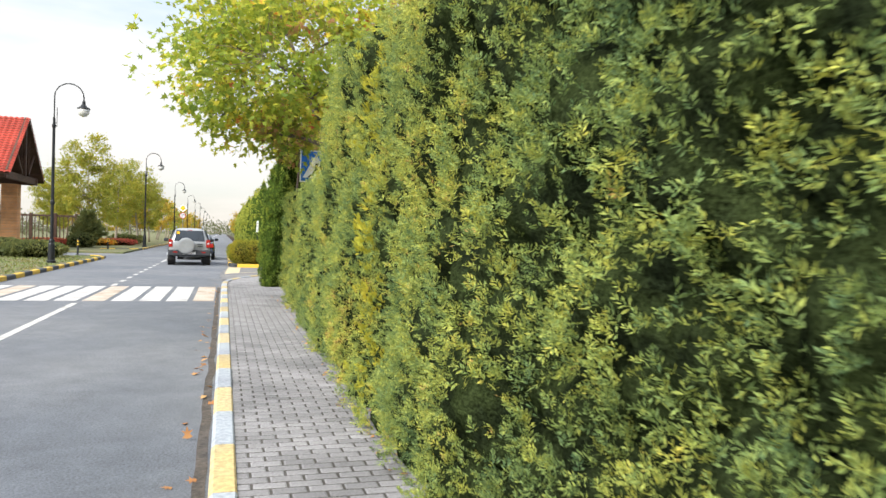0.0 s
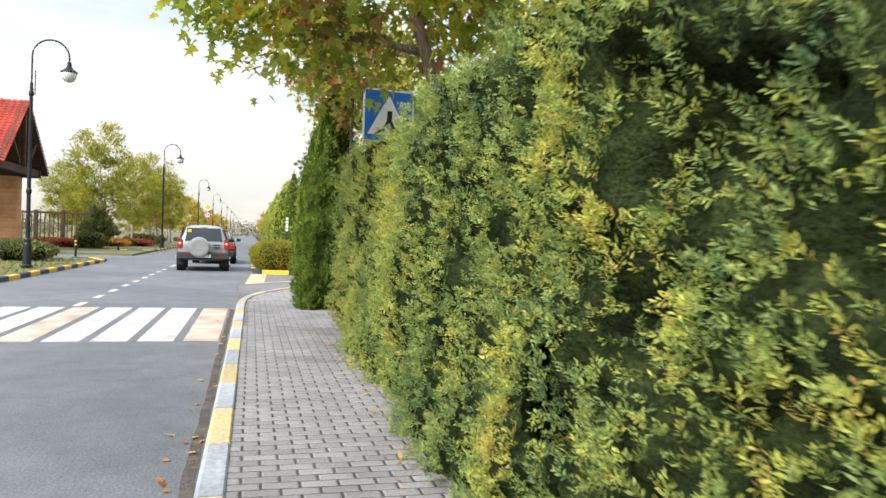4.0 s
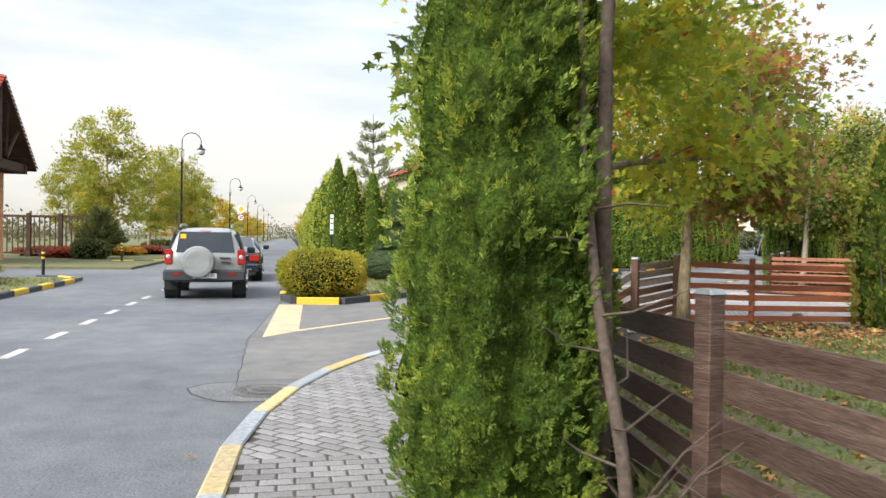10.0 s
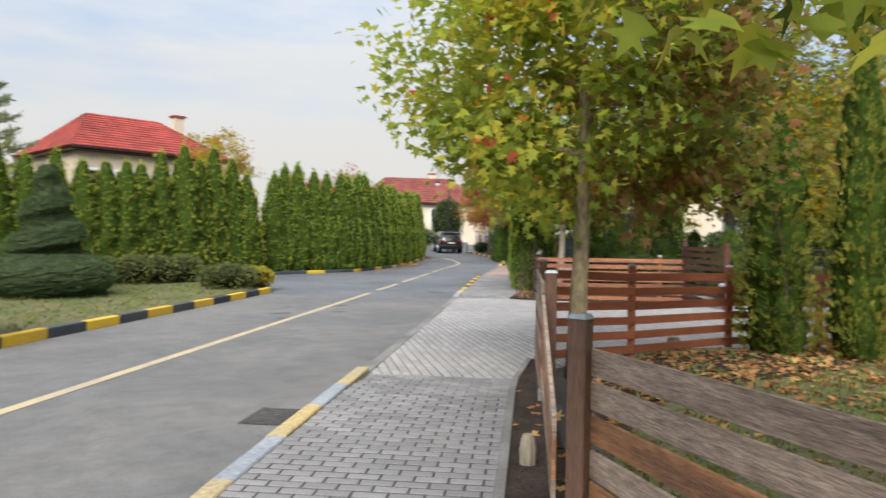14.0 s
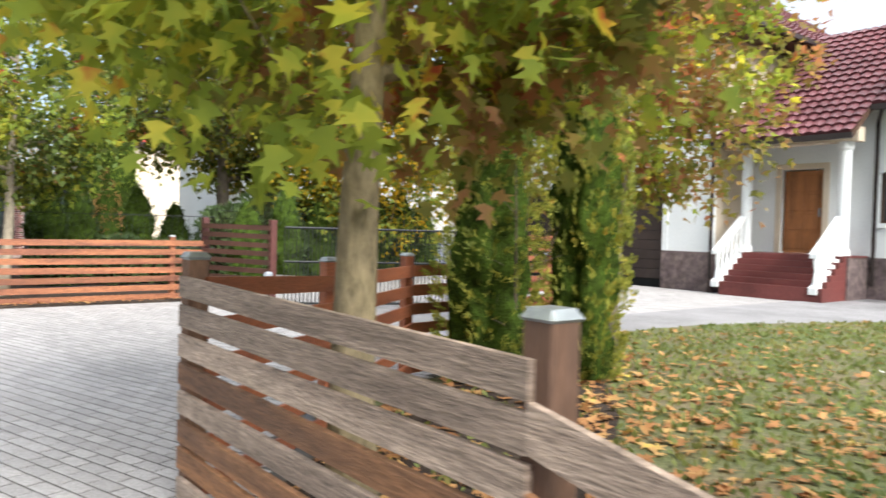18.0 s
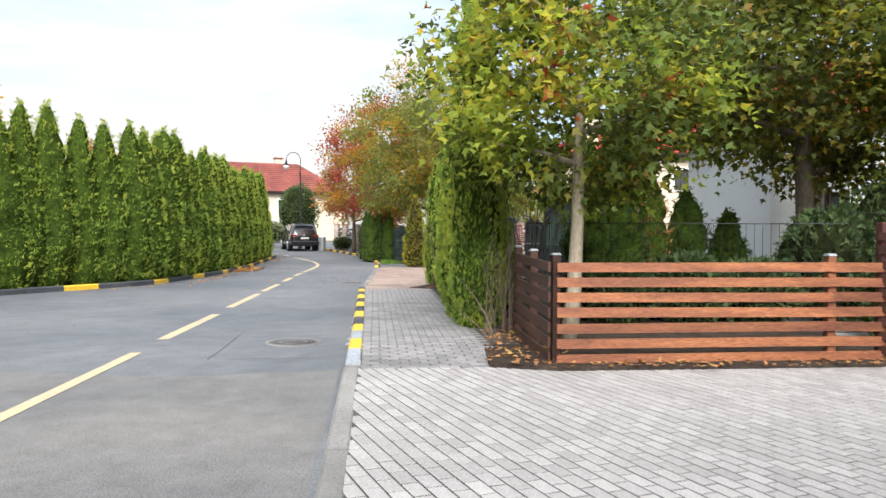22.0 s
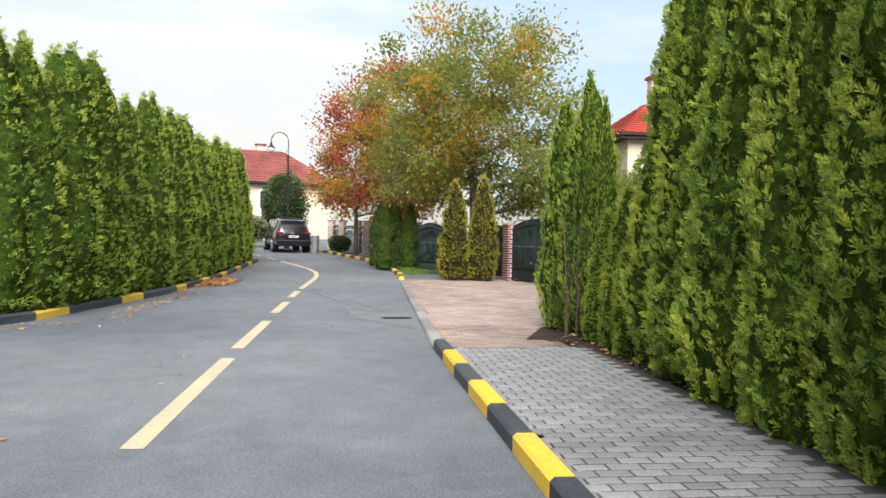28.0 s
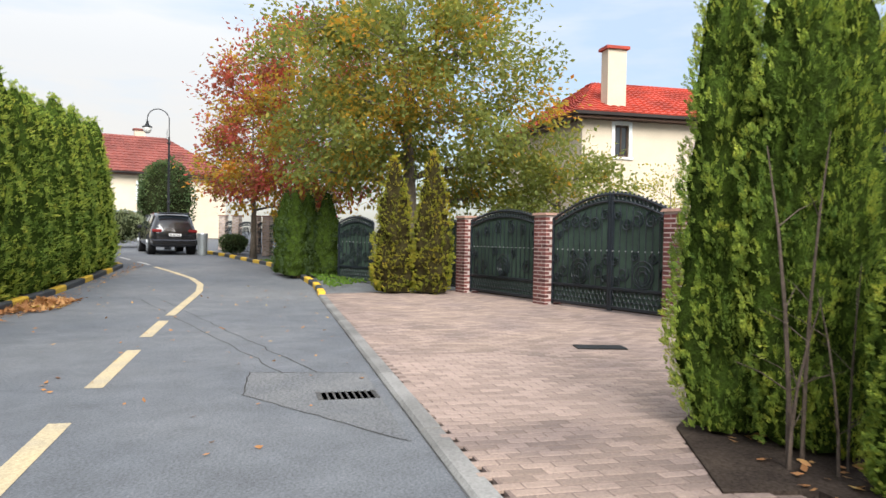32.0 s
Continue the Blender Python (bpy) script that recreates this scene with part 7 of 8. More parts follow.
# ---- houses ----
def tile_roof(root, quad, rows, cols, material, name="roof_tiling", thick=0.07):
    """Overlapping rows of wavy tiles over a sloping four-corner face (eave a-b, ridge d-c)."""
    a, b, c, d = [Vector(p) for p in quad]
    nrm = (b - a).cross(d - a).normalized()
    if nrm.z < 0:
        nrm = -nrm
    tv, tf = [], []
    for r in range(rows):
        f0, f1 = r / rows, (r + 1.12) / rows
        l0, r0 = a.lerp(d, f0), b.lerp(c, f0)
        l1, r1 = a.lerp(d, min(f1, 1)), b.lerp(c, min(f1, 1))
        for k in range(cols):
            g = [k / cols, (k + 0.3) / cols, (k + 0.6) / cols, (k + 1) / cols]
            i = len(tv)
            for q, up in zip(g, (0.0, 0.04, 0.04, 0.0)):
                tv += [tuple(l0.lerp(r0, q)), tuple(l0.lerp(r0, q) + nrm * (thick + up)), tuple(l1.lerp(r1, q) + nrm * (0.012 + up))]
            for j in (i, i + 3, i + 6):
                tf += [(j + 1, j + 4, j + 5, j + 2), (j, j + 3, j + 4, j + 1)]
    o = obj(name, tv, tf, material, root)
    o2 = obj("roof_deck", [tuple(p) for p in (a, b, c, d)] + [tuple(p - nrm * 0.12) for p in (a, b, c, d)], [(0, 1, 2, 3), (7, 6, 5, 4), (0, 4, 5, 1), (1, 5, 6, 2), (2, 6, 7, 3), (3, 7, 4, 0)], TIMBER, root)
    return o


def wall_with_holes(name, x0, x1, z0, z1, y0, y1, holes, material, root):
    """A wall in the plane y0..y1 cut through by rectangular openings (xa, xb, za, zb)."""
    xs = sorted({x0, x1, *[h[0] for h in holes], *[h[1] for h in holes]})
    zs = sorted({z0, z1, *[h[2] for h in holes], *[h[3] for h in holes]})
    bm = bmesh.new()
    for xa, xb in zip(xs, xs[1:]):
        for za, zb in zip(zs, zs[1:]):
            mx, mz = (xa + xb) / 2, (za + zb) / 2
            if not any(h[0] < mx < h[1] and h[2] < mz < h[3] for h in holes):
                box(bm, xa, y0, za, xb, y1, zb)
    bmesh.ops.remove_doubles(bm, verts=bm.verts, dist=0.0005)
    return part(name, bm, material, root)


def arch_strip(name, xa, xb, low, high, y0, y1, material, root, n=14):
    """A piece between two curves over x, from depth y0 to y1."""
    bm = bmesh.new()
    rows = []
    for i in range(n + 1):
        x = xa + (xb - xa) * i / n
        rows.append([bm.verts.new((x, yy, zz)) for yy, zz in ((y0, low(x)), (y0, high(x)), (y1, high(x)), (y1, low(x)))])
    for p, q in zip(rows, rows[1:]):
        for k in range(4):
            bm.faces.new((p[k], q[k], q[(k + 1) % 4], p[(k + 1) % 4]))
    bm.faces.new(rows[0])
    bm.faces.new(rows[-1][::-1])
    bmesh.ops.recalc_face_normals(bm, faces=bm.faces)
    return part(name, bm, material, root)


def window(root, xa, xb, za, zb, y, trim, frame_m, mull=1, arch=0.0, name="window"):
    """A window set in its opening: glass, frame, mullion, surround and sill."""
    w = empty(name, 0, 0)
    w.parent = root
    boxpart("pane", (xa + 0.02, y + 0.10, za + 0.02, xb - 0.02, y + 0.115, zb - 0.02), GLASS_DARK, w)
    frames = [(xa, y + 0.06, za, xa + 0.07, y + 0.13, zb - arch), (xb - 0.07, y + 0.06, za, xb, y + 0.13, zb - arch), (xa + 0.07, y + 0.06, za, xb - 0.07, y + 0.13, za + 0.07)]
    if arch:
        xm, hw = (xa + xb) / 2, (xb - xa) / 2
        bow = lambda x: zb - arch + arch * (1 - min(1.0, abs(x - xm) / hw) ** 2)
        arch_strip("window_frame", xa, xb, lambda x: bow(x) - 0.08, bow, y + 0.06, y + 0.13, frame_m, w)
        arch_strip("spandrel", xa, xb, bow, lambda x: zb + 0.003, y, y + 0.135, trim, w)
        arch_strip("surround", xa - 0.14, xb + 0.14, lambda x: bow(x) + 0.002, lambda x: bow(x) + 0.15, y - 0.03, y - 0.001, trim, w)
        boxpart("transom", (xa + 0.07, y + 0.068, zb - arch - 0.22, xb - 0.07, y + 0.122, zb - arch - 0.17), frame_m, w)
    else:
        frames.append((xa + 0.07, y + 0.06, zb - 0.08, xb - 0.07, y + 0.13, zb))
    for d in frames:
        boxpart("window_frame", d, frame_m, w)
    for k in range(mull):
        x = xa + (xb - xa) * (k + 1) / (mull + 1)
        boxpart("mullion", (x - 0.03, y + 0.065, za + 0.07, x + 0.03, y + 0.125, zb - 0.08), frame_m, w)
    if trim:
        tops = zb - arch if arch else zb + 0.14
        bands = [(xa - 0.14, y - 0.03, za - 0.02, xa - 0.002, y + 0.002, tops), (xb + 0.002, y - 0.03, za - 0.02, xb + 0.14, y + 0.002, tops)]
        if not arch:
            bands.append((xa - 0.002, y - 0.03, zb + 0.002, xb + 0.002, y + 0.002, zb + 0.16))
        for d in bands:
            boxpart("surround", d, trim, w)
        boxpart("window_sill", (xa - 0.18, y - 0.07, za - 0.10, xb + 0.18, y + 0.01, za - 0.022), trim, w)
    return w


# white house by the lawn: local x runs against s, local y away from the street
hs = empty("white_house", *xy(24.15, 8.0), 0.22, -135)
# wing with the garage: x from -8.5 to 0 at y = 0; entry part: x from 0 to 12 at y = 1.6
wall_with_holes("wing_wall", -8.6, 0.0, 0.8, 6.6, 0.0, 0.3, [(-7.4, -1.35, 0.8, 2.4), (-2.25, -1.20, 4.72, 6.12), (-6.6, -5.5, 4.72, 6.12)], RENDER_WHITE, hs)
boxpart("wing_plinth", (-8.6, -0.04, -0.25, -7.4, 0.3, 0.8), PLINTH, hs)
boxpart("wing_plinth", (-1.35, -0.04, -0.25, 0.02, 0.3, 0.8), PLINTH, hs)
boxpart("side_wall", (-0.3, 0.302, 0.8, 0.0, 9.0, 6.3), RENDER_CREAM, hs)
boxpart("side_plinth", (-0.3, 0.302, -0.25, 0.03, 1.55, 0.8), PLINTH, hs)
boxpart("string_course", (-8.62, -0.03, 4.02, 0.02, -0.003, 4.12), RENDER_WHITE, hs)
boxpart("string_course", (-8.62, -0.02, 3.60, 0.02, -0.003, 3.66), RENDER_WHITE, hs)
gd = empty("garage_door", 0, 0)
gd.parent = hs
for k in range(9):
    boxpart("door_panel", (-7.38, 0.12, 0.02 + k * 0.262, -1.37, 0.16, 0.02 + k * 0.262 + 0.252), GARAGE_BROWN, gd, 0.008)
boxpart("door_backing", (-7.4, 0.17, -0.25, -1.35, 0.2, 2.4), STEEL_DARK, gd)
for d in ((-7.56, -0.03, 0.8, -7.402, -0.003, 2.55), (-1.348, -0.03, 0.8, -1.19, -0.003, 2.55), (-7.402, -0.03, 2.402, -1.348, -0.003, 2.55)):
    boxpart("surround", d, RENDER_WHITE, gd)
window(hs, -2.25, -1.20, 4.72, 6.12, 0.0, RENDER_WHITE, WIN_BROWN)
window(hs, -6.6, -5.5, 4.72, 6.12, 0.0, RENDER_WHITE, WIN_BROWN)
tile_roof(hs, ((0.9, -0.9, 6.45), (-9.5, -0.9, 6.45), (-6.0, 4.5, 9.6), (-3.0, 4.5, 9.6)), 14, 34, TILE_BROWN)
tile_roof(hs, ((0.9, 9.5, 6.45), (0.9, -0.9, 6.45), (-3.0, 4.5, 9.6), (-3.0, 5.0, 9.6)), 14, 34, TILE_BROWN)
boxpart("soffit", (-9.4, -0.85, 6.28, 0.85, 9.0, 6.36), TIMBER, hs)
boxpart("gutter", (-9.5, -1.02, 6.34, 1.0, -0.90, 6.46), GUTTER, hs)
boxpart("gutter", (0.90, -0.9, 6.34, 1.02, 4.0, 6.46), GUTTER, hs)
wall_with_holes("entry_wall", 0.0, 12.5, 0.8, 4.4, 1.6, 1.9, [(1.02, 2.04, 0.84, 2.92), (3.30, 4.20, 1.60, 2.85), (5.55, 6.38, 1.58, 2.80), (8.2, 9.2, 1.58, 2.80)], RENDER_WHITE, hs)
wall_with_holes("entry_plinth", 0.03, 12.5, -0.25, 0.8, 1.56, 1.9, [], PLINTH, hs)
for xa, xb in ((3.30, 4.20), (5.55, 6.38), (8.2, 9.2)):
    window(hs, xa, xb, 1.6, 2.85 if xa < 4 else 2.80, 1.6, RENDER_WHITE, WIN_BROWN, arch=0.12)
boxpart("string_course", (3.2, 1.57, 3.24, 12.5, 1.597, 3.30), RENDER_WHITE, hs)
boxpart("string_course", (3.2, 1.57, 3.56, 12.5, 1.597, 3.61), RENDER_WHITE, hs)
fd = empty("front_door", 0, 0)
fd.parent = hs
boxpart("leaf", (1.06, 1.68, 0.84, 2.0, 1.74, 2.88), DOOR_WOOD, fd)
for r in range(4):
    for k in range(2):
        boxpart("door_panel", (1.13 + k * 0.43, 1.665, 0.94 + r * 0.48, 1.50 + k * 0.43, 1.683, 1.34 + r * 0.48), DOOR_WOOD, fd, 0.012)
boxpart("door_handle", (1.93, 1.62, 1.75, 1.96, 1.68, 1.95), CAST, fd)
for d in ((0.88, 1.57, 0.82, 1.018, 1.598, 3.06), (2.042, 1.57, 0.82, 2.18, 1.598, 3.06), (1.018, 1.57, 2.922, 2.042, 1.598, 3.06)):
    boxpart("surround", d, RENDER_CREAM, fd)
for i in range(6):
    boxpart("step", (0.70, -0.66 + i * 0.20, -0.25 if i == 0 else i * 0.138 + 0.002, 3.08, 0.50, (i + 1) * 0.138), STEP_RED, hs)
boxpart("porch_base", (0.40, 0.502, -0.25, 3.12, 1.555, 0.80), PLINTH, hs)
boxpart("porch_floor", (0.38, 0.503, 0.802, 3.14, 1.555, 0.838), STEP_RED, hs)
for x in (0.60, 2.90):
    bm = bmesh.new()
    lathe(bm, [(0.17, 0.83), (0.17, 0.95), (0.13, 1.0), (0.13, 3.2), (0.17, 3.26), (0.17, 3.4)], 14, x, 0.68)
    part("porch_column", bm, RENDER_WHITE, hs, smooth=False)
    for i in range(6):
        bm = bmesh.new()
        f = i / 5
        lathe(bm, [(0.05, 0.0), (0.055, 0.2), (0.03, 0.35), (0.055, 0.55), (0.05, 0.7)], 8, x, -0.58 + f * 1.0)
        for v in bm.verts:
            v.co.z += 0.12 + f * 0.72
        part("baluster", bm, RENDER_WHITE, hs)
    beam("handrail", (x, -0.70, 0.78), (x, 0.50, 1.62), 0.10, 0.18, RENDER_WHITE, hs)
    beam("string_wall", (x, -0.70, 0.0), (x, 0.50, 0.72), 0.14, 0.18, RENDER_WHITE, hs)
boxpart("porch_lintel", (0.002, 0.50, 3.4, 3.22, 0.86, 3.72), RENDER_CREAM, hs)
tile_roof(hs, ((3.32, -0.08, 3.50), (0.0, -0.08, 3.50), (0.0, 4.5, 6.87), (3.32, 4.5, 6.87)), 18, 13, TILE_BROWN)
boxpart("gutter", (0.0, -0.20, 3.38, 3.36, -0.09, 3.50), GUTTER, hs)
tile_roof(hs, ((12.9, 0.90, 4.22), (3.322, 0.90, 4.22), (3.322, 4.5, 6.87), (12.9, 4.5, 6.87)), 14, 38, TILE_BROWN)
boxpart("gutter", (3.34, 0.78, 4.09, 4.18, 0.89, 4.21), GUTTER, hs)
boxpart("gutter", (5.92, 0.78, 4.09, 12.9, 0.89, 4.21), GUTTER, hs)
# dormer
dm = empty("dormer", 0, 0)
dm.parent = hs
wall_with_holes("dormer_wall", 4.20, 5.90, 4.4, 5.3, 1.58, 1.8, [(4.62, 5.48, 4.42, 5.22)], RENDER_WHITE, dm)
obj("dormer_gable", [(4.20, 1.58, 5.3), (5.90, 1.58, 5.3), (5.05, 1.58, 6.2), (4.20, 1.8, 5.3), (5.90, 1.8, 5.3), (5.05, 1.8, 6.2)], [(0, 1, 2), (5, 4, 3), (0, 3, 4, 1), (1, 4, 5, 2), (2, 5, 3, 0)], RENDER_WHITE, dm)
window(hs, 4.62, 5.48, 4.42, 5.22, 1.58, RENDER_WHITE, WIN_BROWN, arch=0.10, name="dormer_window")
for sgn in (-1, 1):
    xe = 5.05 + sgn * 1.26
    q = ((xe, 1.05, 4.98), (xe, 4.3, 4.98), (5.05, 4.3, 6.36), (5.05, 1.05, 6.36))
    tile_roof(dm, q if sgn > 0 else (q[1], q[0], q[3], q[2]), 5, 8, TILE_BROWN)
    beam("barge_board", (5.05 + sgn * 0.01, 1.02, 6.30), (xe, 1.02, 4.92), 0.05, 0.26, TIMBER, dm)
    boxpart("eave_return", (min(xe, xe - sgn * 0.42), 1.10, 4.84, max(xe, xe - sgn * 0.42), 1.80, 4.92), TIMBER, dm)
tile_roof(hs, ((0.0, 9.3, 4.22), (12.9, 9.3, 4.22), (12.9, 4.502, 6.87), (0.0, 4.502, 6.87)), 8, 20, TILE_BROWN)
boxpart("chimney_wall", (2.35, 4.6, 6.3, 5.15, 5.3, 7.42), RENDER_WHITE, hs)
boxpart("chimney_cap", (2.25, 4.5, 7.422, 5.25, 5.4, 7.56), GUTTER, hs)
for x, y, z1 in ((0.10, -0.08, 6.3), (3.24, 1.5, 4.1)):
    bm = bmesh.new()
    tube(bm, [(x, y, 0.15), (x, y, z1 - 0.2), (x + 0.25, y - 0.5, z1 + 0.05)], 0.045, 8)
    part("downpipe", bm, GUTTER, hs)
boxpart("back_wall", (-8.6, 9.0, 0.0, 12.5, 9.3, 6.3), RENDER_WHITE, hs)
boxpart("end_wall", (-8.6, 0.302, 0.0, -8.3, 8.998, 6.3), RENDER_WHITE, hs)
boxpart("end_wall", (12.2, 1.902, 0.0, 12.5, 9.0, 4.3), RENDER_WHITE, hs)
tagged(hs, "white two-storey house with brown tiled roof and brown garage door", "house")


def plain_house(name, x, y, z, turn, w, d, h, roof_h, wall_m, roof_m, wins, label, hip=0.25, over=0.5, chimney=None, rows=14):
    """A house with a hipped roof; wins are (xa, xb, za, zb) on the front wall."""
    root = empty(name, x, y, z, turn)
    wall_with_holes("front_wall", -w / 2, w / 2, 0, h, -d / 2, -d / 2 + 0.3, wins, wall_m, root)
    boxpart("end_wall", (-w / 2, -d / 2 + 0.302, 0, -w / 2 + 0.3, d / 2, h), wall_m, root)
    boxpart("end_wall", (w / 2 - 0.3, -d / 2 + 0.302, 0, w / 2, d / 2, h), wall_m, root)
    boxpart("back_wall", (-w / 2 + 0.302, d / 2 - 0.3, 0, w / 2 - 0.302, d / 2, h), wall_m, root)
    for xa, xb, za, zb in wins:
        window(root, xa, xb, za, zb, -d / 2, RENDER_WHITE, WIN_BROWN)
    e, X, Y, R = h - 0.05, w / 2 + over, d / 2 + over, h + roof_h
    rx = w / 2 * (1 - 2 * hip)
    tile_roof(root, ((-X, -Y, e), (X, -Y, e), (rx, 0, R), (-rx, 0, R)), rows, 30, roof_m)
    tile_roof(root, ((X, Y, e), (-X, Y, e), (-rx, 0, R), (rx, 0, R)), rows, 30, roof_m)
    tile_roof(root, ((X, -Y, e), (X, Y, e), (rx, 0.01, R), (rx, -0.01, R)), rows, 24, roof_m)
    tile_roof(root, ((-X, Y, e), (-X, -Y, e), (-rx, -0.01, R), (-rx, 0.01, R)), rows, 24, roof_m)
    boxpart("gutter", (-X, -Y - 0.1, e - 0.1, X, -Y, e + 0.02), GUTTER, root)
    boxpart("soffit", (-X + 0.05, -Y + 0.02, e - 0.22, X - 0.05, Y - 0.02, e - 0.14), TIMBER, root)
    if chimney:
        cx, cy, ch = chimney
        boxpart("chimney", (cx - 0.4, cy - 0.3, h, cx + 0.4, cy + 0.3, ch), wall_m, root)
        boxpart("chimney_cap", (cx - 0.5, cy - 0.4, ch, cx + 0.5, cy + 0.4, ch + 0.12), roof_m, root)
    tagged(root, label, "house")
    return root


plain_house("cream_house", 14.9, 65.0, 0, 8, 9.6, 10, 6.8, 2.8, RENDER_CREAM, TILE_RED2, [(-4.6, -3.6, 4.0, 5.4), (-2.5, -1.6, 4.0, 5.4), (0.5, 1.6, 4.0, 5.4), (3.0, 4.2, 4.0, 5.4)], "cream house with a red tiled roof above the hedge", chimney=(4.2, 0.5, 10.2))
plain_house("cream_house", 51.47, 41.50, 0, -46.5, 10.0, 9.0, 6.35, 2.2, RENDER_CREAM, TILE_RED, [(-3.61, -3.01, 4.68, 5.92), (1.5, 2.4, 4.2, 5.4), (-3.61, -3.01, 1.0, 2.3)], "cream house with bright red roof and tall chimney", chimney=(-3.41, -3.89, 9.0))
hx, hy = xy(97.0, -21.0)
plain_house("far_house", hx, hy, 1.0, -30, 15.0, 10, 4.8, 3.2, RENDER_CREAM, TILE_BROWN2, [(-6.2, -5.2, 2.6, 4.0), (-3.6, -2.6, 2.6, 4.0), (1.2, 2.2, 2.6, 4.0)], "distant cream house with brick-red tiled roof", chimney=(2.0, 1.0, 8.6))
hx, hy = xy(116.0, -38.0)
plain_house("far_house", hx, hy, 1.2, -20, 14.0, 10, 5.0, 3.0, RENDER_CREAM, TILE_RED, [(-4.0, -3.0, 2.6, 4.0)], "distant house with an orange-red roof")
hx, hy = xy(40.5, 4.2)
plain_house("garden_house", hx, hy, 0, -45, 6.0, 5, 4.6, 2.0, RENDER_WHITE, TILE_RED, [(-1.8, -0.8, 1.0, 2.6), (0.6, 1.6, 1.0, 2.6)], "white house half hidden by garden trees")
cp = empty("carport", *xy(90.0, -20.5), 0.8)
boxpart("roof_sheet", (-2.5, -1.5, 2.0, 2.5, 1.5, 2.08), CARPORT, cp)
for x, y in ((-2.3, -1.3), (2.3, -1.3), (-2.3, 1.3), (2.3, 1.3)):
    boxpart("post", (x - 0.05, y - 0.05, 0, x + 0.05, y + 0.05, 2.0), STEEL_DARK, cp)
tagged(cp, "pale blue flat carport roof on posts", "carport")
bx, by = xy(69.0, -12.6)
bin_ = empty("litter_bin", bx, by, rise(bx, by))
bm = bmesh.new()
lathe(bm, [(0.20, 0), (0.24, 0.9), (0.25, 0.92), (0.22, 0.98)], 12)
part("body", bm, CAST, bin_)
tagged(bin_, "grey litter bin beside the far driveway", "bin")
# ---- cars ----
def car(name, L, W, st, paint, label, wheel_r, axle, trim=None, cladding=None):
    """A lofted car, rear at y = 0, nose at y = L. st: rows of (y, half width, sill, belt, top, roof half width)."""
    root = empty(name, 0, 0)

    def section(y, hw, sill, belt, top, rw):
        return [(0, sill), (hw - 0.12, sill), (hw - 0.03, sill + 0.08), (hw, sill + 0.28), (hw - 0.01, belt - 0.10), (hw - 0.06, belt), (rw + 0.05, max(belt, top - 0.10)), (rw - 0.03, max(belt + 0.004, top - 0.025)), (rw * 0.5, max(belt + 0.008, top - 0.004)), (0, max(belt + 0.01, top))]
    secs = [[(x, r[0], z) for x, z in section(*r)] for r in st]
    k = len(secs[0])
    vs, fs = [], []
    for s in secs:
        vs += s + [(-x, y, z) for x, y, z in s]
    n = 2 * k
    for i in range(len(secs) - 1):
        for j in range(k - 1):
            fs.append((i * n + j, (i + 1) * n + j, (i + 1) * n + j + 1, i * n + j + 1))
            fs.append((i * n + k + j + 1, (i + 1) * n + k + j + 1, (i + 1) * n + k + j, i * n + k + j))
    fs.append(tuple(range(k)) + tuple(range(n - 1, k - 1, -1)))
    e = (len(secs) - 1) * n
    fs.append(tuple(e + i for i in range(k - 1, -1, -1)) + tuple(e + i for i in range(k, n)))
    body = obj("body", vs, fs, paint, root)
    body.data.polygons.foreach_set("use_smooth", [True] * len(body.data.polygons))
    sub = body.modifiers.new("smooth", "SUBSURF")
    sub.levels = sub.render_levels = 1

    def glass(nm, pts, push=0.018):
        a, b, c, d = [Vector(p) for p in pts]
        nrm = (b - a).cross(d - a).normalized() * push
        v = [tuple(p + nrm) for p in (a, b, c, d)] + [tuple(p - nrm * 0.6) for p in (a, b, c, d)]
        return obj(nm, v, [(0, 1, 2, 3), (7, 6, 5, 4), (0, 4, 5, 1), (1, 5, 6, 2), (2, 6, 7, 3), (3, 7, 4, 0)], CAR_GLASS, root)
    for sx in (-1, 1):
        for y in axle:
            hw = W / 2
            bm = bmesh.new()
            tube(bm, [(sx * (hw - 0.30), y, wheel_r + 0.04), (sx * (hw + 0.004), y, wheel_r + 0.04)], wheel_r + 0.06, 24)
            part("wheel_arch", bm, RUBBER, root)
            w = empty("wheel", sx * (hw - 0.11), y, wheel_r)
            w.parent = root
            bm = bmesh.new()
            tube(bm, [(-0.115, 0, 0), (-0.10, 0, 0), (0.10, 0, 0), (0.115, 0, 0)], [wheel_r * 0.93, wheel_r, wheel_r, wheel_r * 0.93], 28)
            part("tyre", bm, RUBBER, w)
            bm = bmesh.new()
            tube(bm, [(sx * 0.10, 0, 0), (sx * 0.118, 0, 0), (sx * 0.122, 0, 0)], [wheel_r * 0.70, wheel_r * 0.70, wheel_r * 0.62], 28)
            part("rim", bm, CAST, w)
            for q in range(5):
                a = q * 1.2566
                beam_pts = [(sx * 0.126, 0.03 * math.cos(a), 0.03 * math.sin(a)), (sx * 0.128, wheel_r * 0.62 * math.cos(a), wheel_r * 0.62 * math.sin(a))]
                bm = bmesh.new()
                tube(bm, beam_pts, [0.03, 0.04], 5)
                part("spoke", bm, WHITE_METAL, w)
        bm = bmesh.new()
        box(bm, min(sx * (W / 2 + 0.02), sx * (W / 2 + 0.22)), axle[1] - 1.15, st[5][3] + 0.02, max(sx * (W / 2 + 0.02), sx * (W / 2 + 0.22)), axle[1] - 1.03, st[5][3] + 0.17, 0.03)
        part("mirror", bm, trim or paint, root)
    return root, glass


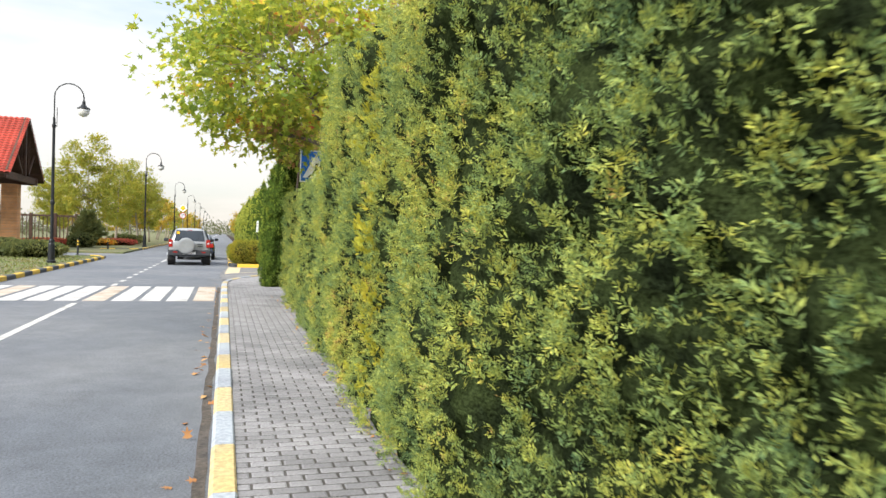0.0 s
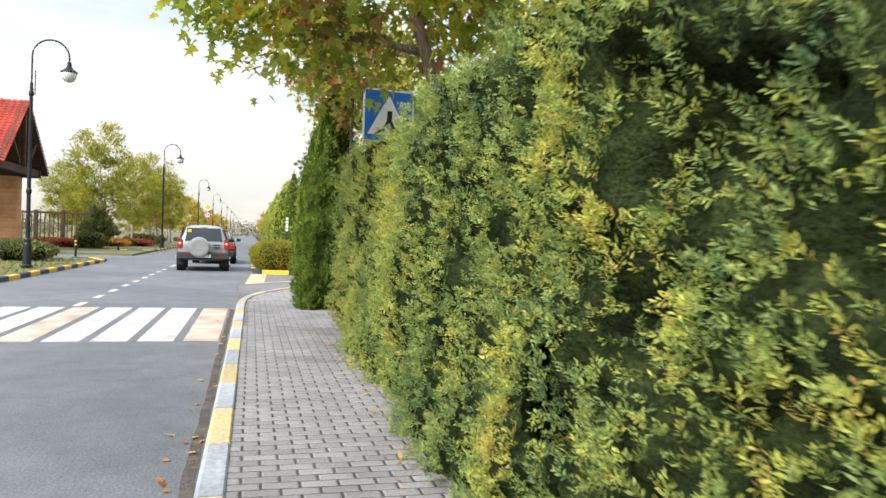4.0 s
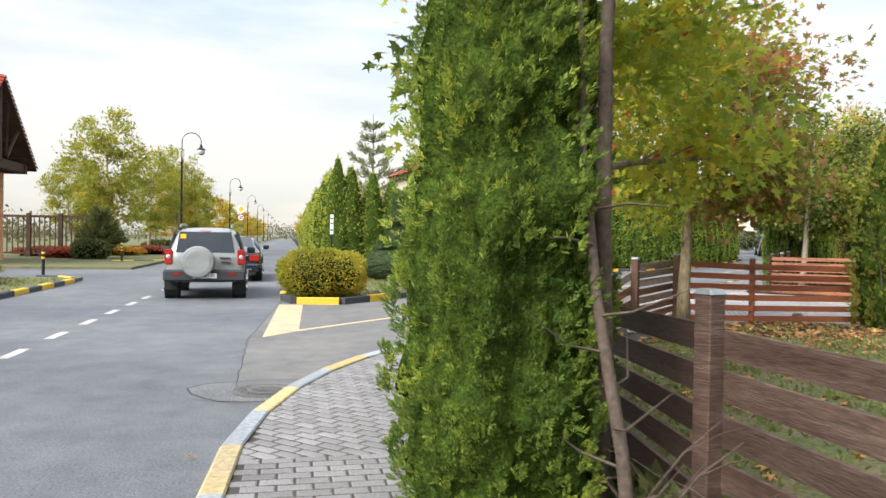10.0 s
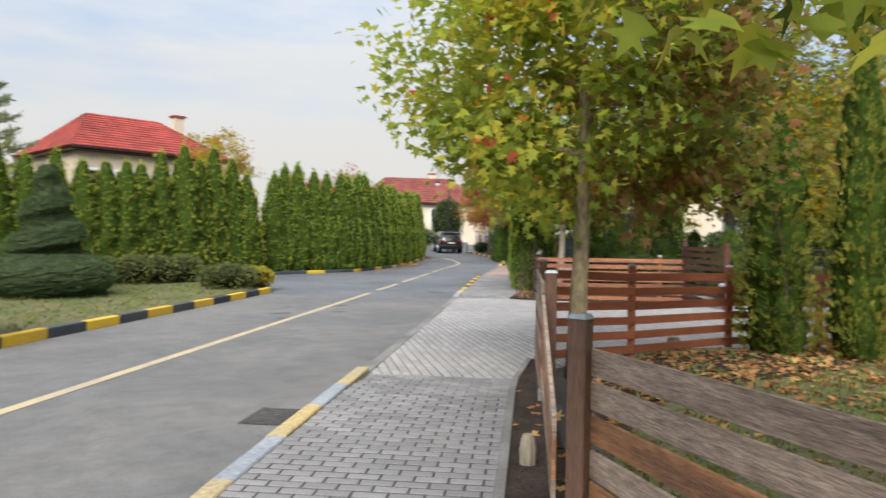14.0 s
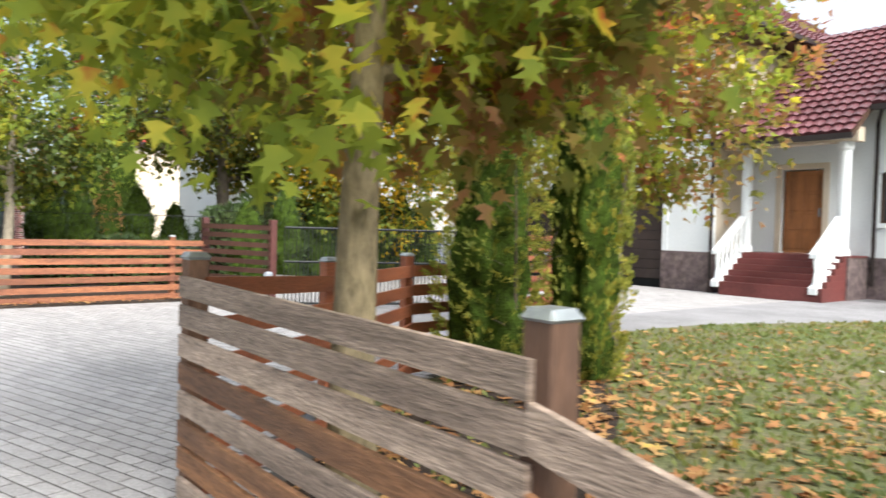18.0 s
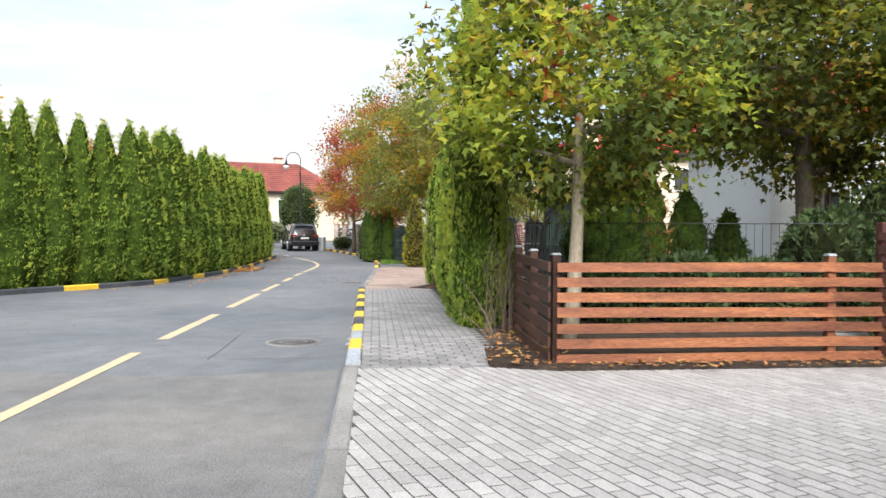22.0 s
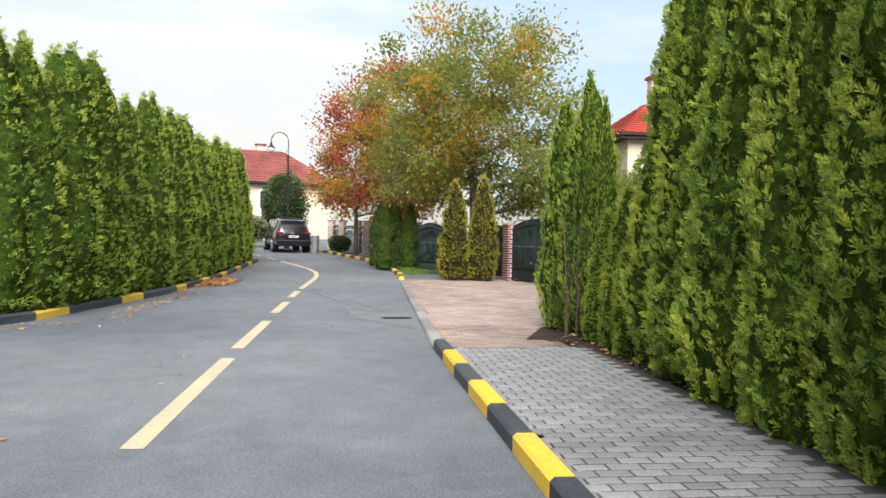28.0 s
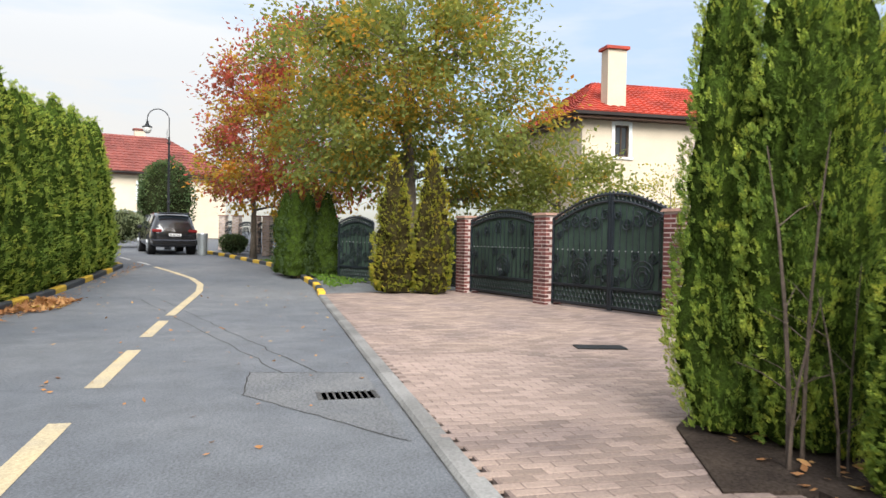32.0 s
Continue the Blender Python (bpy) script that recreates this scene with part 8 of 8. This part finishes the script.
def lights(root, pts, material, name, label):
    for sx in (-1, 1):
        bm = bmesh.new()
        x0, x1, y0, y1, z0, z1 = pts
        box(bm, min(sx * x0, sx * x1), y0, z0, max(sx * x0, sx * x1), y1, z1, 0.02)
        part(name, bm, material, root, label)


def number_plate(root, y, z, w=0.52, text=""):
    p = boxpart("number_plate", (-w / 2, y - 0.012, z - 0.056, w / 2, y, z + 0.056), SIGN_WHITE, root, 0.004, "white number plate with dark marks")
    if text:
        letters(text, 0.095, SIGN_BLACK, root, (0, y - 0.0145, z))
    for i in range(0 if text else 7):
        x = -w / 2 + 0.04 + i * 0.063
        boxpart("plate_mark", (x, y - 0.015, z - 0.03, x + 0.04, y - 0.0125, z + 0.03), SIGN_BLACK, p)


# dark saloon
SED = [(0.0, 0.76, 0.42, 0.90, 0.93, 0.60), (0.10, 0.87, 0.30, 0.95, 0.99, 0.66), (0.45, 0.915, 0.24, 0.97, 1.03, 0.70), (0.95, 0.93, 0.22, 0.97, 1.06, 0.68), (1.45, 0.935, 0.22, 0.97, 1.28, 0.62), (1.95, 0.935, 0.22, 0.965, 1.42, 0.60), (2.6, 0.935, 0.22, 0.96, 1.46, 0.60), (3.15, 0.935, 0.22, 0.955, 1.40, 0.61), (3.9, 0.93, 0.22, 0.94, 1.02, 0.70), (4.5, 0.90, 0.24, 0.86, 0.92, 0.66), (4.95, 0.82, 0.28, 0.74, 0.80, 0.55), (5.10, 0.66, 0.36, 0.62, 0.66, 0.45)]
sedan, gl = car("saloon_car", 5.1, 1.87, SED, PAINT_NAVY, "", 0.345, (0.95, 4.05))
gl("rear_window", [(-0.66, 1.00, 1.075), (0.66, 1.00, 1.075), (0.55, 1.86, 1.405), (-0.55, 1.86, 1.405)])
gl("windscreen", [(0.66, 3.82, 1.06), (-0.66, 3.82, 1.06), (-0.56, 3.18, 1.39), (0.56, 3.18, 1.39)])
for sx in (-1, 1):
    for y0, y1, t0, t1 in ((1.35, 2.35, 1.22, 1.38), (2.42, 3.55, 1.38, 1.18)):
        q = [(sx * 0.87, y0, 0.99), (sx * 0.87, y1, 0.985), (sx * 0.685, y1 - (0.35 if y1 > 3 else 0), t1), (sx * 0.685, y0 + (0.3 if y0 < 2 else 0), t0)]
        gl("side_window", q if sx > 0 else [q[1], q[0], q[3], q[2]])
lights(sedan, (0.56, 0.86, -0.005, 0.22, 0.66, 0.86), TAIL_RED, "tail_light", "glowing red tail light")
number_plate(sedan, 0.03, 0.72)
boxpart("chrome_strip", (-0.52, -0.02, 0.82, 0.52, 0.03, 0.85), WHITE_METAL, sedan)
boxpart("bumper", (-0.88, -0.06, 0.34, 0.88, 0.16, 0.58), PAINT_NAVY, sedan, 0.05)
boxpart("bumper_chrome", (-0.62, -0.075, 0.40, 0.62, -0.058, 0.42), WHITE_METAL, sedan)
boxpart("diffuser", (-0.75, -0.02, 0.24, 0.75, 0.2, 0.34), RUBBER, sedan)
bm = bmesh.new()
tube(bm, [(0.05 * math.cos(a), 0.015, 0.895 + 0.05 * math.sin(a)) for a in np.linspace(0, 6.28, 14)], 0.006, 5)
part("emblem_ring", bm, WHITE_METAL, sedan)
sedan.matrix_basis = pose(-1.30, 29.6, 0.0, 0, 0, 1.5)
tagged(sedan, "dark blue-black saloon car with lit tail lights on the road", "car")

# silver off-road car
SUV = [(0.0, 0.80, 0.52, 0.98, 1.0, 0.60), (0.06, 0.85, 0.40, 1.02, 1.10, 0.66), (0.16, 0.87, 0.38, 1.03, 1.52, 0.60), (0.5, 0.88, 0.36, 1.02, 1.62, 0.60), (1.1, 0.885, 0.36, 1.01, 1.65, 0.60), (1.8, 0.885, 0.36, 1.0, 1.65, 0.60), (2.2, 0.885, 0.36, 0.99, 1.61, 0.60), (2.45, 0.885, 0.36, 0.98, 1.45, 0.61), (2.9, 0.88, 0.36, 0.97, 1.04, 0.66), (3.4, 0.86, 0.38, 0.92, 0.99, 0.62), (3.75, 0.82, 0.42, 0.82, 0.88, 0.55), (3.86, 0.70, 0.48, 0.70, 0.74, 0.5)]
suv, gl = car("off_road_car", 3.86, 1.77, SUV, PAINT_SILVER, "", 0.34, (0.62, 3.05), CLAD)
gl("rear_window", [(-0.64, 0.055, 1.06), (0.64, 0.055, 1.06), (0.56, 0.17, 1.53), (-0.56, 0.17, 1.53)], 0.02)
gl("windscreen", [(0.64, 2.86, 1.06), (-0.64, 2.86, 1.06), (-0.57, 2.42, 1.50), (0.57, 2.42, 1.50)])
for sx in (-1, 1):
    for y0, y1 in ((0.35, 0.85), (0.95, 1.6), (1.66, 2.5)):
        q = [(sx * 0.835, y0, 1.05), (sx * 0.835, y1 + 0.05, 1.04), (sx * 0.675, y1 - (0.12 if y1 > 2 else 0), 1.52), (sx * 0.675, y0 + 0.05, 1.54)]
        gl("side_window", q if sx > 0 else [q[1], q[0], q[3], q[2]])
    bm = bmesh.new()
    tube(bm, [(sx * 0.56, 0.35, 1.63), (sx * 0.56, 0.45, 1.70), (sx * 0.56, 1.9, 1.71), (sx * 0.56, 2.05, 1.64)], 0.022, 6)
    part("roof_rail", bm, CAST, suv)
    boxpart("side_cladding", (min(sx * 0.86, sx * 0.905), 0.95, 0.36, max(sx * 0.86, sx * 0.905), 2.7, 0.58), CLAD, suv, 0.01)
    boxpart("mud_flap", (min(sx * 0.60, sx * 0.86), 0.22, 0.22, max(sx * 0.60, sx * 0.86), 0.24, 0.45), RUBBER, suv)
boxpart("bumper", (-0.89, -0.10, 0.42, 0.89, 0.16, 0.68), CLAD, suv, 0.04)
lights(suv, (0.70, 0.865, -0.015, 0.12, 0.80, 1.14), TAIL_RED, "tail_light", "glowing red tail light with a pale lens")
lights(suv, (0.50, 0.68, -0.11, -0.09, 0.56, 0.61), TAIL_RED, "reflector", "red bumper reflector")
for sx in (-1, 1):
    bm = bmesh.new()
    bmesh.ops.create_uvsphere(bm, u_segments=12, v_segments=6, radius=0.055, matrix=Matrix.Translation((sx * 0.785, -0.005, 0.97)) @ Matrix.Diagonal((1, 0.4, 1, 1)))
    part("indicator_lens", bm, WHITE_METAL, suv)
number_plate(suv, -0.102, 0.545, text="P444BM 93")
bm = bmesh.new()
tube(bm, [(-0.15, -0.02, 0.86), (-0.15, -0.22, 0.86), (-0.15, -0.25, 0.86), (-0.15, -0.262, 0.86)], [0.355, 0.355, 0.33, 0.25], 32)
part("spare_wheel_cover", bm, PAINT_SILVER, suv)
for sx in (-1, 1):
    boxpart("cover_band", (-0.15 - 0.32, -0.268, 0.86 + sx * 0.11 - 0.006, -0.15 + 0.32, -0.255, 0.86 + sx * 0.11 + 0.006), CAST, suv)
boxpart("tailgate_handle", (0.34, -0.05, 0.83, 0.56, 0.0, 0.87), CLAD, suv, 0.01)
boxpart("badge", (0.32, -0.02, 0.93, 0.54, 0.04, 0.96), CLAD, suv)
boxpart("brake_light", (-0.12, 0.12, 1.545, 0.12, 0.16, 1.565), TAIL_RED, suv)
boxpart("window_sticker", (-0.54, 0.10, 1.38, -0.42, 0.125, 1.48), SIGN_YELLOW, suv)
suv.matrix_basis = pose(-1.36, 23.1, 0.0, 0, 0, 3.0)
tagged(suv, "silver off-road car with a spare wheel on its tailgate", "car")

# black off-road car parked at the bend
BIG = [(0.0, 0.84, 0.45, 0.98, 1.02, 0.62), (0.08, 0.94, 0.36, 1.06, 1.14, 0.70), (0.30, 0.97, 0.32, 1.10, 1.62, 0.68), (0.7, 0.985, 0.30, 1.10, 1.80, 0.68), (1.5, 0.99, 0.30, 1.09, 1.87, 0.68), (2.4, 0.99, 0.30, 1.08, 1.87, 0.68), (3.0, 0.99, 0.30, 1.07, 1.78, 0.68), (3.5, 0.99, 0.30, 1.06, 1.40, 0.70), (3.9, 0.985, 0.32, 1.05, 1.15, 0.76), (4.6, 0.96, 0.34, 1.0, 1.06, 0.72), (4.95, 0.88, 0.4, 0.86, 0.94, 0.6), (5.05, 0.72, 0.45, 0.74, 0.78, 0.5)]
big, gl = car("black_car", 5.05, 1.98, BIG, PAINT_BLACK, "", 0.39, (0.95, 3.8))
gl("rear_window", [(-0.72, 0.12, 1.15), (0.72, 0.12, 1.15), (0.62, 0.44, 1.68), (-0.62, 0.44, 1.68)], 0.02)
for sx in (-1, 1):
    for y0, y1 in ((0.7, 1.5), (1.6, 2.4), (2.5, 3.3)):
        q = [(sx * 0.94, y0, 1.13), (sx * 0.94, y1, 1.13), (sx * 0.755, y1 - 0.1, 1.72), (sx * 0.755, y0 + 0.1, 1.72)]
        gl("side_window", q if sx > 0 else [q[1], q[0], q[3], q[2]])
lights(big, (0.55, 0.93, -0.01, 0.12, 0.98, 1.10), TAIL_DARK, "tail_light", "unlit dark red tail light")
number_plate(big, -0.01, 0.86)
boxpart("bumper", (-0.94, -0.08, 0.42, 0.94, 0.14, 0.66), PAINT_BLACK, big, 0.04)
boxpart("roof_spoiler", (-0.66, 0.22, 1.76, 0.66, 0.62, 1.83), PAINT_BLACK, big, 0.02)
big.matrix_basis = pose(38.9, 58.3, 0.40, 1.0, 0, -30)
tagged(big, "black off-road car parked at the bend of the side street", "car")
# ---- pavers, last of the large structure ----
def inside(p, poly):
    x, y = p
    c = False
    for (x0, y0), (x1, y1) in zip(poly, poly[1:] + poly[:1]):
        if (y0 > y) != (y1 > y) and x < (x1 - x0) * (y - y0) / (y1 - y0) + x0:
            c = not c
    return c


def lay(parent, poly, turn, l, w, z, material, near, limit=300, gap=0.016, seed=0, name="paver", bond=0.5, end_gap=None):
    """Block paving in running bond: the stretch called near as single pieces, the rest joined."""
    r = random.Random(seed)
    ct, st_ = math.cos(radians(turn)), math.sin(radians(turn))
    us = [x * ct + y * st_ for x, y in poly]
    vs_ = [-x * st_ + y * ct for x, y in poly]
    b = 0.009
    hx, hy = l / 2 - (gap if end_gap is None else end_gap) / 2, w / 2 - gap / 2
    base = [(-hx, -hy, -0.02), (hx, -hy, -0.02), (hx, hy, -0.02), (-hx, hy, -0.02), (-hx, -hy, -0.0035), (hx, -hy, -0.0035), (hx, hy, -0.0035), (-hx, hy, -0.0035), (-hx + b, -hy + b, 0), (hx - b, -hy + b, 0), (hx - b, hy - b, 0), (-hx + b, hy - b, 0)]
    bf = [(8, 9, 10, 11)] + [(i, (i + 1) % 4, (i + 1) % 4 + 4, i + 4) for i in range(4)] + [(i + 4, (i + 1) % 4 + 4, (i + 1) % 4 + 8, i + 8) for i in range(4)]
    me = bpy.data.meshes.new(name)
    me.from_pydata(base, [], bf)
    me.materials.append(material)
    jv, jf, made = [], [], 0
    nv = int((max(vs_) - min(vs_)) / w) + 2
    nu = int((max(us) - min(us)) / l) + 3
    for j in range(nv):
        v = min(vs_) + (j + 0.5) * w
        for i in range(nu):
            u = min(us) + (i + (bond if j % 2 else 0.0)) * l
            x, y = u * ct - v * st_, u * st_ + v * ct
            if not inside((x, y), poly):
                continue
            zz = (z(x, y) if callable(z) else z) + r.uniform(-0.001, 0.0015)
            a = turn + r.uniform(-0.8, 0.8)
            if made < limit and near(x, y):
                o = new(name, me)
                o.parent = parent
                o.matrix_basis = pose(x, y, zz, r.uniform(-0.3, 0.3), r.uniform(-0.3, 0.3), a)
                made += 1
            else:
                k = len(jv)
                ca, sa = math.cos(radians(a)), math.sin(radians(a))
                jv += [(x + p[0] * ca - p[1] * sa, y + p[0] * sa + p[1] * ca, zz + p[2]) for p in base]
                jf += [tuple(q + k for q in f) for f in bf]
    if jv:
        o = obj("paving", jv, jf, material, parent)
        tagged(o, kind="stuff")


def ramp_up(x, y):
    return 0.047 + 0.053 * min(1.0, max(0.0, ((x + y) * math.sqrt(0.5) - 27.0) / 1.2))


def ramp_red(x, y):
    return 0.042 + 0.056 * min(1.0, max(0.0, (38.5 - (x + y) * math.sqrt(0.5)) / 1.0))


def ramp_down(x, y):
    return 0.047 + 0.053 * min(1.0, max(0.0, (16.5 - (x + y) * math.sqrt(0.5)) / 1.2))


KERB_IN = [(x + 0.145, y - 0.03) for x, y in CORNER]
lay(pave1, [(0.06, -13), (1.72, -13), (1.72, 9.6), (1.85, 10.5), (0.18, 10.5)], 0, 0.20, 0.10, 0.100, PAVER, lambda x, y: 0.5 < y < 3.5, seed=1)
lay(pave1, [(0.20, 10.52), (1.75, 10.52), (2.6, 12.2), xy(11.4, -7.68), xy(16.1, -7.68), xy(16.5, -7.68), xy(16.5, -9.3)] + [(x - 0.06, y + 0.03) for x, y in KERB_IN[::-1][:11]], -45, 0.20, 0.10, ramp_down, PAVER, lambda x, y: 13.2 < y < 16.0, seed=2)
lay(drive, [xy(16.40, -9.27), xy(16.40, -7.62), xy(17.6, -7.0), xy(18.9, -6.2), xy(19.75, -3.2), xy(20.6, -1.6), xy(21.2, 7.6), xy(33.5, 7.9), xy(32.0, -2.5), xy(26.93, -3.2), xy(26.93, -7.4), xy(27.07, -7.4), xy(27.07, -9.27)], 62, 0.20, 0.105, 0.045, PAVER_PALE, lambda x, y: 20.6 < (x + y) * math.sqrt(0.5) < 23.6 and -9.3 < (x - y) * math.sqrt(0.5) < -7.0, seed=3, gap=0.012, end_gap=0.011)
lay(pave2, [xy(27.0, -9.33), xy(27.0, -7.75), xy(37.42, -7.8), xy(37.36, -9.33)], -45, 0.20, 0.11, ramp_up, PAVER, lambda x, y: 34.6 < (x + y) * math.sqrt(0.5) < 37.5, seed=4)
lay(red_drive, [xy(37.4, -9.35), xy(37.46, -8.1), xy(39.1, -7.9), xy(41.2, -6.2), xy(44.0, -3.2), xy(52.4, -5.6), xy(51.4, -9.0)], -45, 0.20, 0.10, ramp_red, PAVER_RED, lambda x, y: 40.0 < (x + y) * math.sqrt(0.5) < 43.0 and (x - y) * math.sqrt(0.5) < -7.6, seed=5, gap=0.008)

# edging stones along the soil strip inside the near pavement
kerb("edging", [(1.62, 8.9), (1.80, 10.4), xy(11.2, -7.75), xy(16.0, -7.72), xy(17.4, -7.56)], 0.6, (KERB_GREY,), 0.125, "narrow concrete edging of the planting strip", w=0.07)
soil1 = slab("soil_strip", [(1.70, 8.6), (2.4, 8.8), (3.1, 11.6), pA, pC, xy(17.35, -7.55), xy(16.0, -7.70), xy(11.2, -7.72), (1.88, 10.4)], -0.02, 0.106, SOIL)
structure(soil1, "bare dark soil strip in front of the fence", "flower bed")
soil2 = slab("soil_strip_fence", [xy(27.0, -7.95), xy(26.75, -7.3), xy(26.75, -3.8), xy(27.0, -3.8), xy(27.05, -7.2), xy(29.5, -7.15), xy(29.5, -7.7)], -0.02, 0.09, SOIL)
structure(soil2, "dry soil with leaves at the foot of the red fence", "flower bed")

# ---- litter and grass ----
def scatter(name, pts, size, material, shape, seed, label, category="leaves", up=0.25, n_up=1.0):
    rng = np.random.default_rng(seed)
    p = np.array(pts)
    ax = rng.normal(0, 1, p.shape)
    ax[:, 2] = rng.uniform(0, up, len(p))
    o = leaves(name, p, ax, size, shape, material, rng, facing=np.array([0, 0, n_up]) + rng.normal(0, 0.25, p.shape))
    tagged(o, label, category, kind="stuff")


def area_points(n, poly, z, seed, bias=None):
    r = random.Random(seed)
    xs, ys = [p[0] for p in poly], [p[1] for p in poly]
    out = []
    tries = 0
    while len(out) < n and tries < n * 40:
        tries += 1
        x, y = r.uniform(min(xs), max(xs)), r.uniform(min(ys), max(ys))
        if inside((x, y), poly) and (bias is None or r.random() < bias(x, y)):
            out.append((x, y, z + rise(x, y) + r.uniform(0, 0.01)))
    return out


bare = slab("bare_soil", [xy(13.2, -7.15), xy(15.4, -6.5), xy(16.6, -5.4), xy(17.6, -4.0), xy(18.8, -2.9), xy(19.3, -3.7), xy(18.6, -5.6), xy(17.35, -7.1)][::-1], 0.02, 0.078, SOIL)
structure(bare, "bare dark soil under the sweetgum, strewn with leaves", "soil")
LAWN_NEAR = [(2.6, 6), (12, 2), xy(16.8, 6.2), xy(18.6, 4.9), xy(19.4, 3.1), xy(20.1, 1.3), xy(20.2, -1.5), xy(19.2, -3.6), xy(18.7, -5.8), xy(17.2, -6.9), (4.0, 14.1), (3.2, 11.6), (2.6, 9)]
scatter("fallen_leaves", area_points(2300, LAWN_NEAR, 0.085, 1, lambda x, y: 0.10 + 0.90 * math.exp(-((x - 9) ** 2 + (y - 15.5) ** 2) / 12)), 0.10, LITTER, STAR, 1, "fallen brown and orange leaves on the lawn")
scatter("lawn_grass", area_points(26000, LAWN_NEAR, 0.07, 2, lambda x, y: 0.9 if y < 15.2 else 0.35), 0.06, GRASS, KITE, 2, "short uneven grass of the lawn", "grass", up=2.2, n_up=0.0)
scatter("island_grass", area_points(5000, [(0.9, 22.3), (1.7, 22.2), xy(17.7, -14.6), xy(27.8, -14.8), xy(29, -16), (6, 33), (1, 33)], 0.11, 3), 0.06, GRASS, KITE, 3, "short grass on the island", "grass", up=2.2, n_up=0.0)
scatter("verge_grass", area_points(6000, [(-5.9, 12), (-5.9, 29), (-13, 29), (-13, 12)], 0.10, 4), 0.07, GRASS, KITE, 4, "short grass on the verge", "grass", up=2.2, n_up=0.0)
scatter("far_verge_grass", area_points(3000, [xy(52.4, -8.7), xy(57, -8.9), xy(64, -10.2), xy(63, -7.8), xy(54, -7.6)], 0.1, 5), 0.07, LUSH, KITE, 5, "bright mown grass on the far verge", "grass", up=2.2, n_up=0.0)
scatter("kerb_leaves", area_points(160, [(1.0, -11), (1.4, -11), (1.45, 6), (1.1, 6)], 0.105, 6), 0.05, LITTER, OVAL, 6, "small fallen leaves along the hedge foot")
scatter("gutter_leaves", area_points(60, [(-0.2, -10), (0.0, -10), (0.0, 11), (-0.2, 11)], 0.006, 7), 0.07, LITTER, STAR, 7, "few fallen leaves in the gutter")
scatter("bed_leaves", area_points(420, [xy(27.0, -7.95), xy(26.6, -7.3), xy(26.6, -3.8), xy(27.2, -3.8), xy(27.2, -7.0), xy(29.5, -7.1), xy(29.5, -7.7)], 0.10, 8), 0.06, LITTER, STAR, 8, "fallen leaves at the foot of the red fence")
scatter("leaf_pile", area_points(500, [xy(47.8, -14.4), xy(50.6, -14.4), xy(50.4, -13.7), xy(48.4, -13.7)], 0.02, 9), 0.10, LITTER, STAR, 9, "heap of raked brown leaves by the kerb", up=1.0)
scatter("street_leaves", area_points(160, [xy(30, -14.4), xy(54, -14.3), xy(54, -9.2), xy(38, -9.2), xy(38, -12), xy(30, -12.5)], 0.006, 10), 0.06, LITTER, OVAL, 10, "scattered fallen leaves on the side street")
scatter("hedge_leaves", area_points(400, [xy(38, -16.3), xy(41, -14.4), xy(62, -14.4), xy(62, -14.0), xy(41, -13.9), xy(37.5, -16.0)], 0.02, 11), 0.08, LITTER, OVAL, 11, "orange leaves along the hedge kerb")
scatter("soil_litter", area_points(80, [(1.8, 8.8), (2.4, 9.0), (3.1, 11.6), pA, pC, xy(16.0, -7.68), xy(11.4, -7.66)], 0.10, 12), 0.08, LITTER, STAR, 12, "dry leaves on the bare soil strip")
scatter("strip_weeds", area_points(500, [(1.9, 8.2), (2.45, 8.4), (2.6, 9.8), (2.0, 9.6)], 0.09, 13), 0.14, GUM_DULL, KITE, 13, "low green weeds below the fence", "weeds", up=1.5)
scatter("thuja_bed_litter", area_points(700, [xy(27.5, -7.75), xy(38.6, -7.75), xy(40.2, -7.2), xy(42.5, -5.0), xy(41.5, -4.9), xy(38.6, -6.8), xy(28, -7.0)], 0.07, 14), 0.07, LITTER, OVAL, 14, "dry litter under the thujas")
white = []
for cx, cy in ((9.2, 12.0), (9.8, 12.6), (8.9, 12.9), (11.4, 12.2), (11.8, 11.6)):
    r_ = random.Random(int(cx * 10))
    white += [(cx + r_.gauss(0, 0.15), cy + r_.gauss(0, 0.15), 0.12 + r_.uniform(0, 0.12)) for _ in range(26)]
scatter("white_flowers", white, 0.045, SIGN_WHITE, STAR, 15, "small white flowers on the lawn", "flowers", up=1.0)
stump = empty("stump", *xy(13.4, -7.55), 0.09)
bm = bmesh.new()
lathe(bm, [(0.05, 0), (0.055, 0.1), (0.045, 0.17), (0.03, 0.2)], 9)
part("wood", bm, BARK_PALE, stump)
tagged(stump, "short pale broken stump in the soil strip", "stump")
stump = empty("stump", *xy(18.9, -5.6), 0.06)
bm = bmesh.new()
lathe(bm, [(0.09, 0), (0.085, 0.15), (0.075, 0.17)], 10)
part("wood", bm, BARK_PALE, stump)
tagged(stump, "sawn tree stump beside the red fence", "stump")

scatter("soil_leaves", area_points(420, [xy(13.4, -7.1), xy(15.4, -6.4), xy(16.6, -5.2), xy(17.6, -3.6), xy(18.9, -2.6), xy(19.3, -3.7), xy(18.6, -5.6), xy(17.3, -7.1)], 0.085, 16), 0.09, LITTER, STAR, 16, "orange leaves on bare soil below the sweetgum")
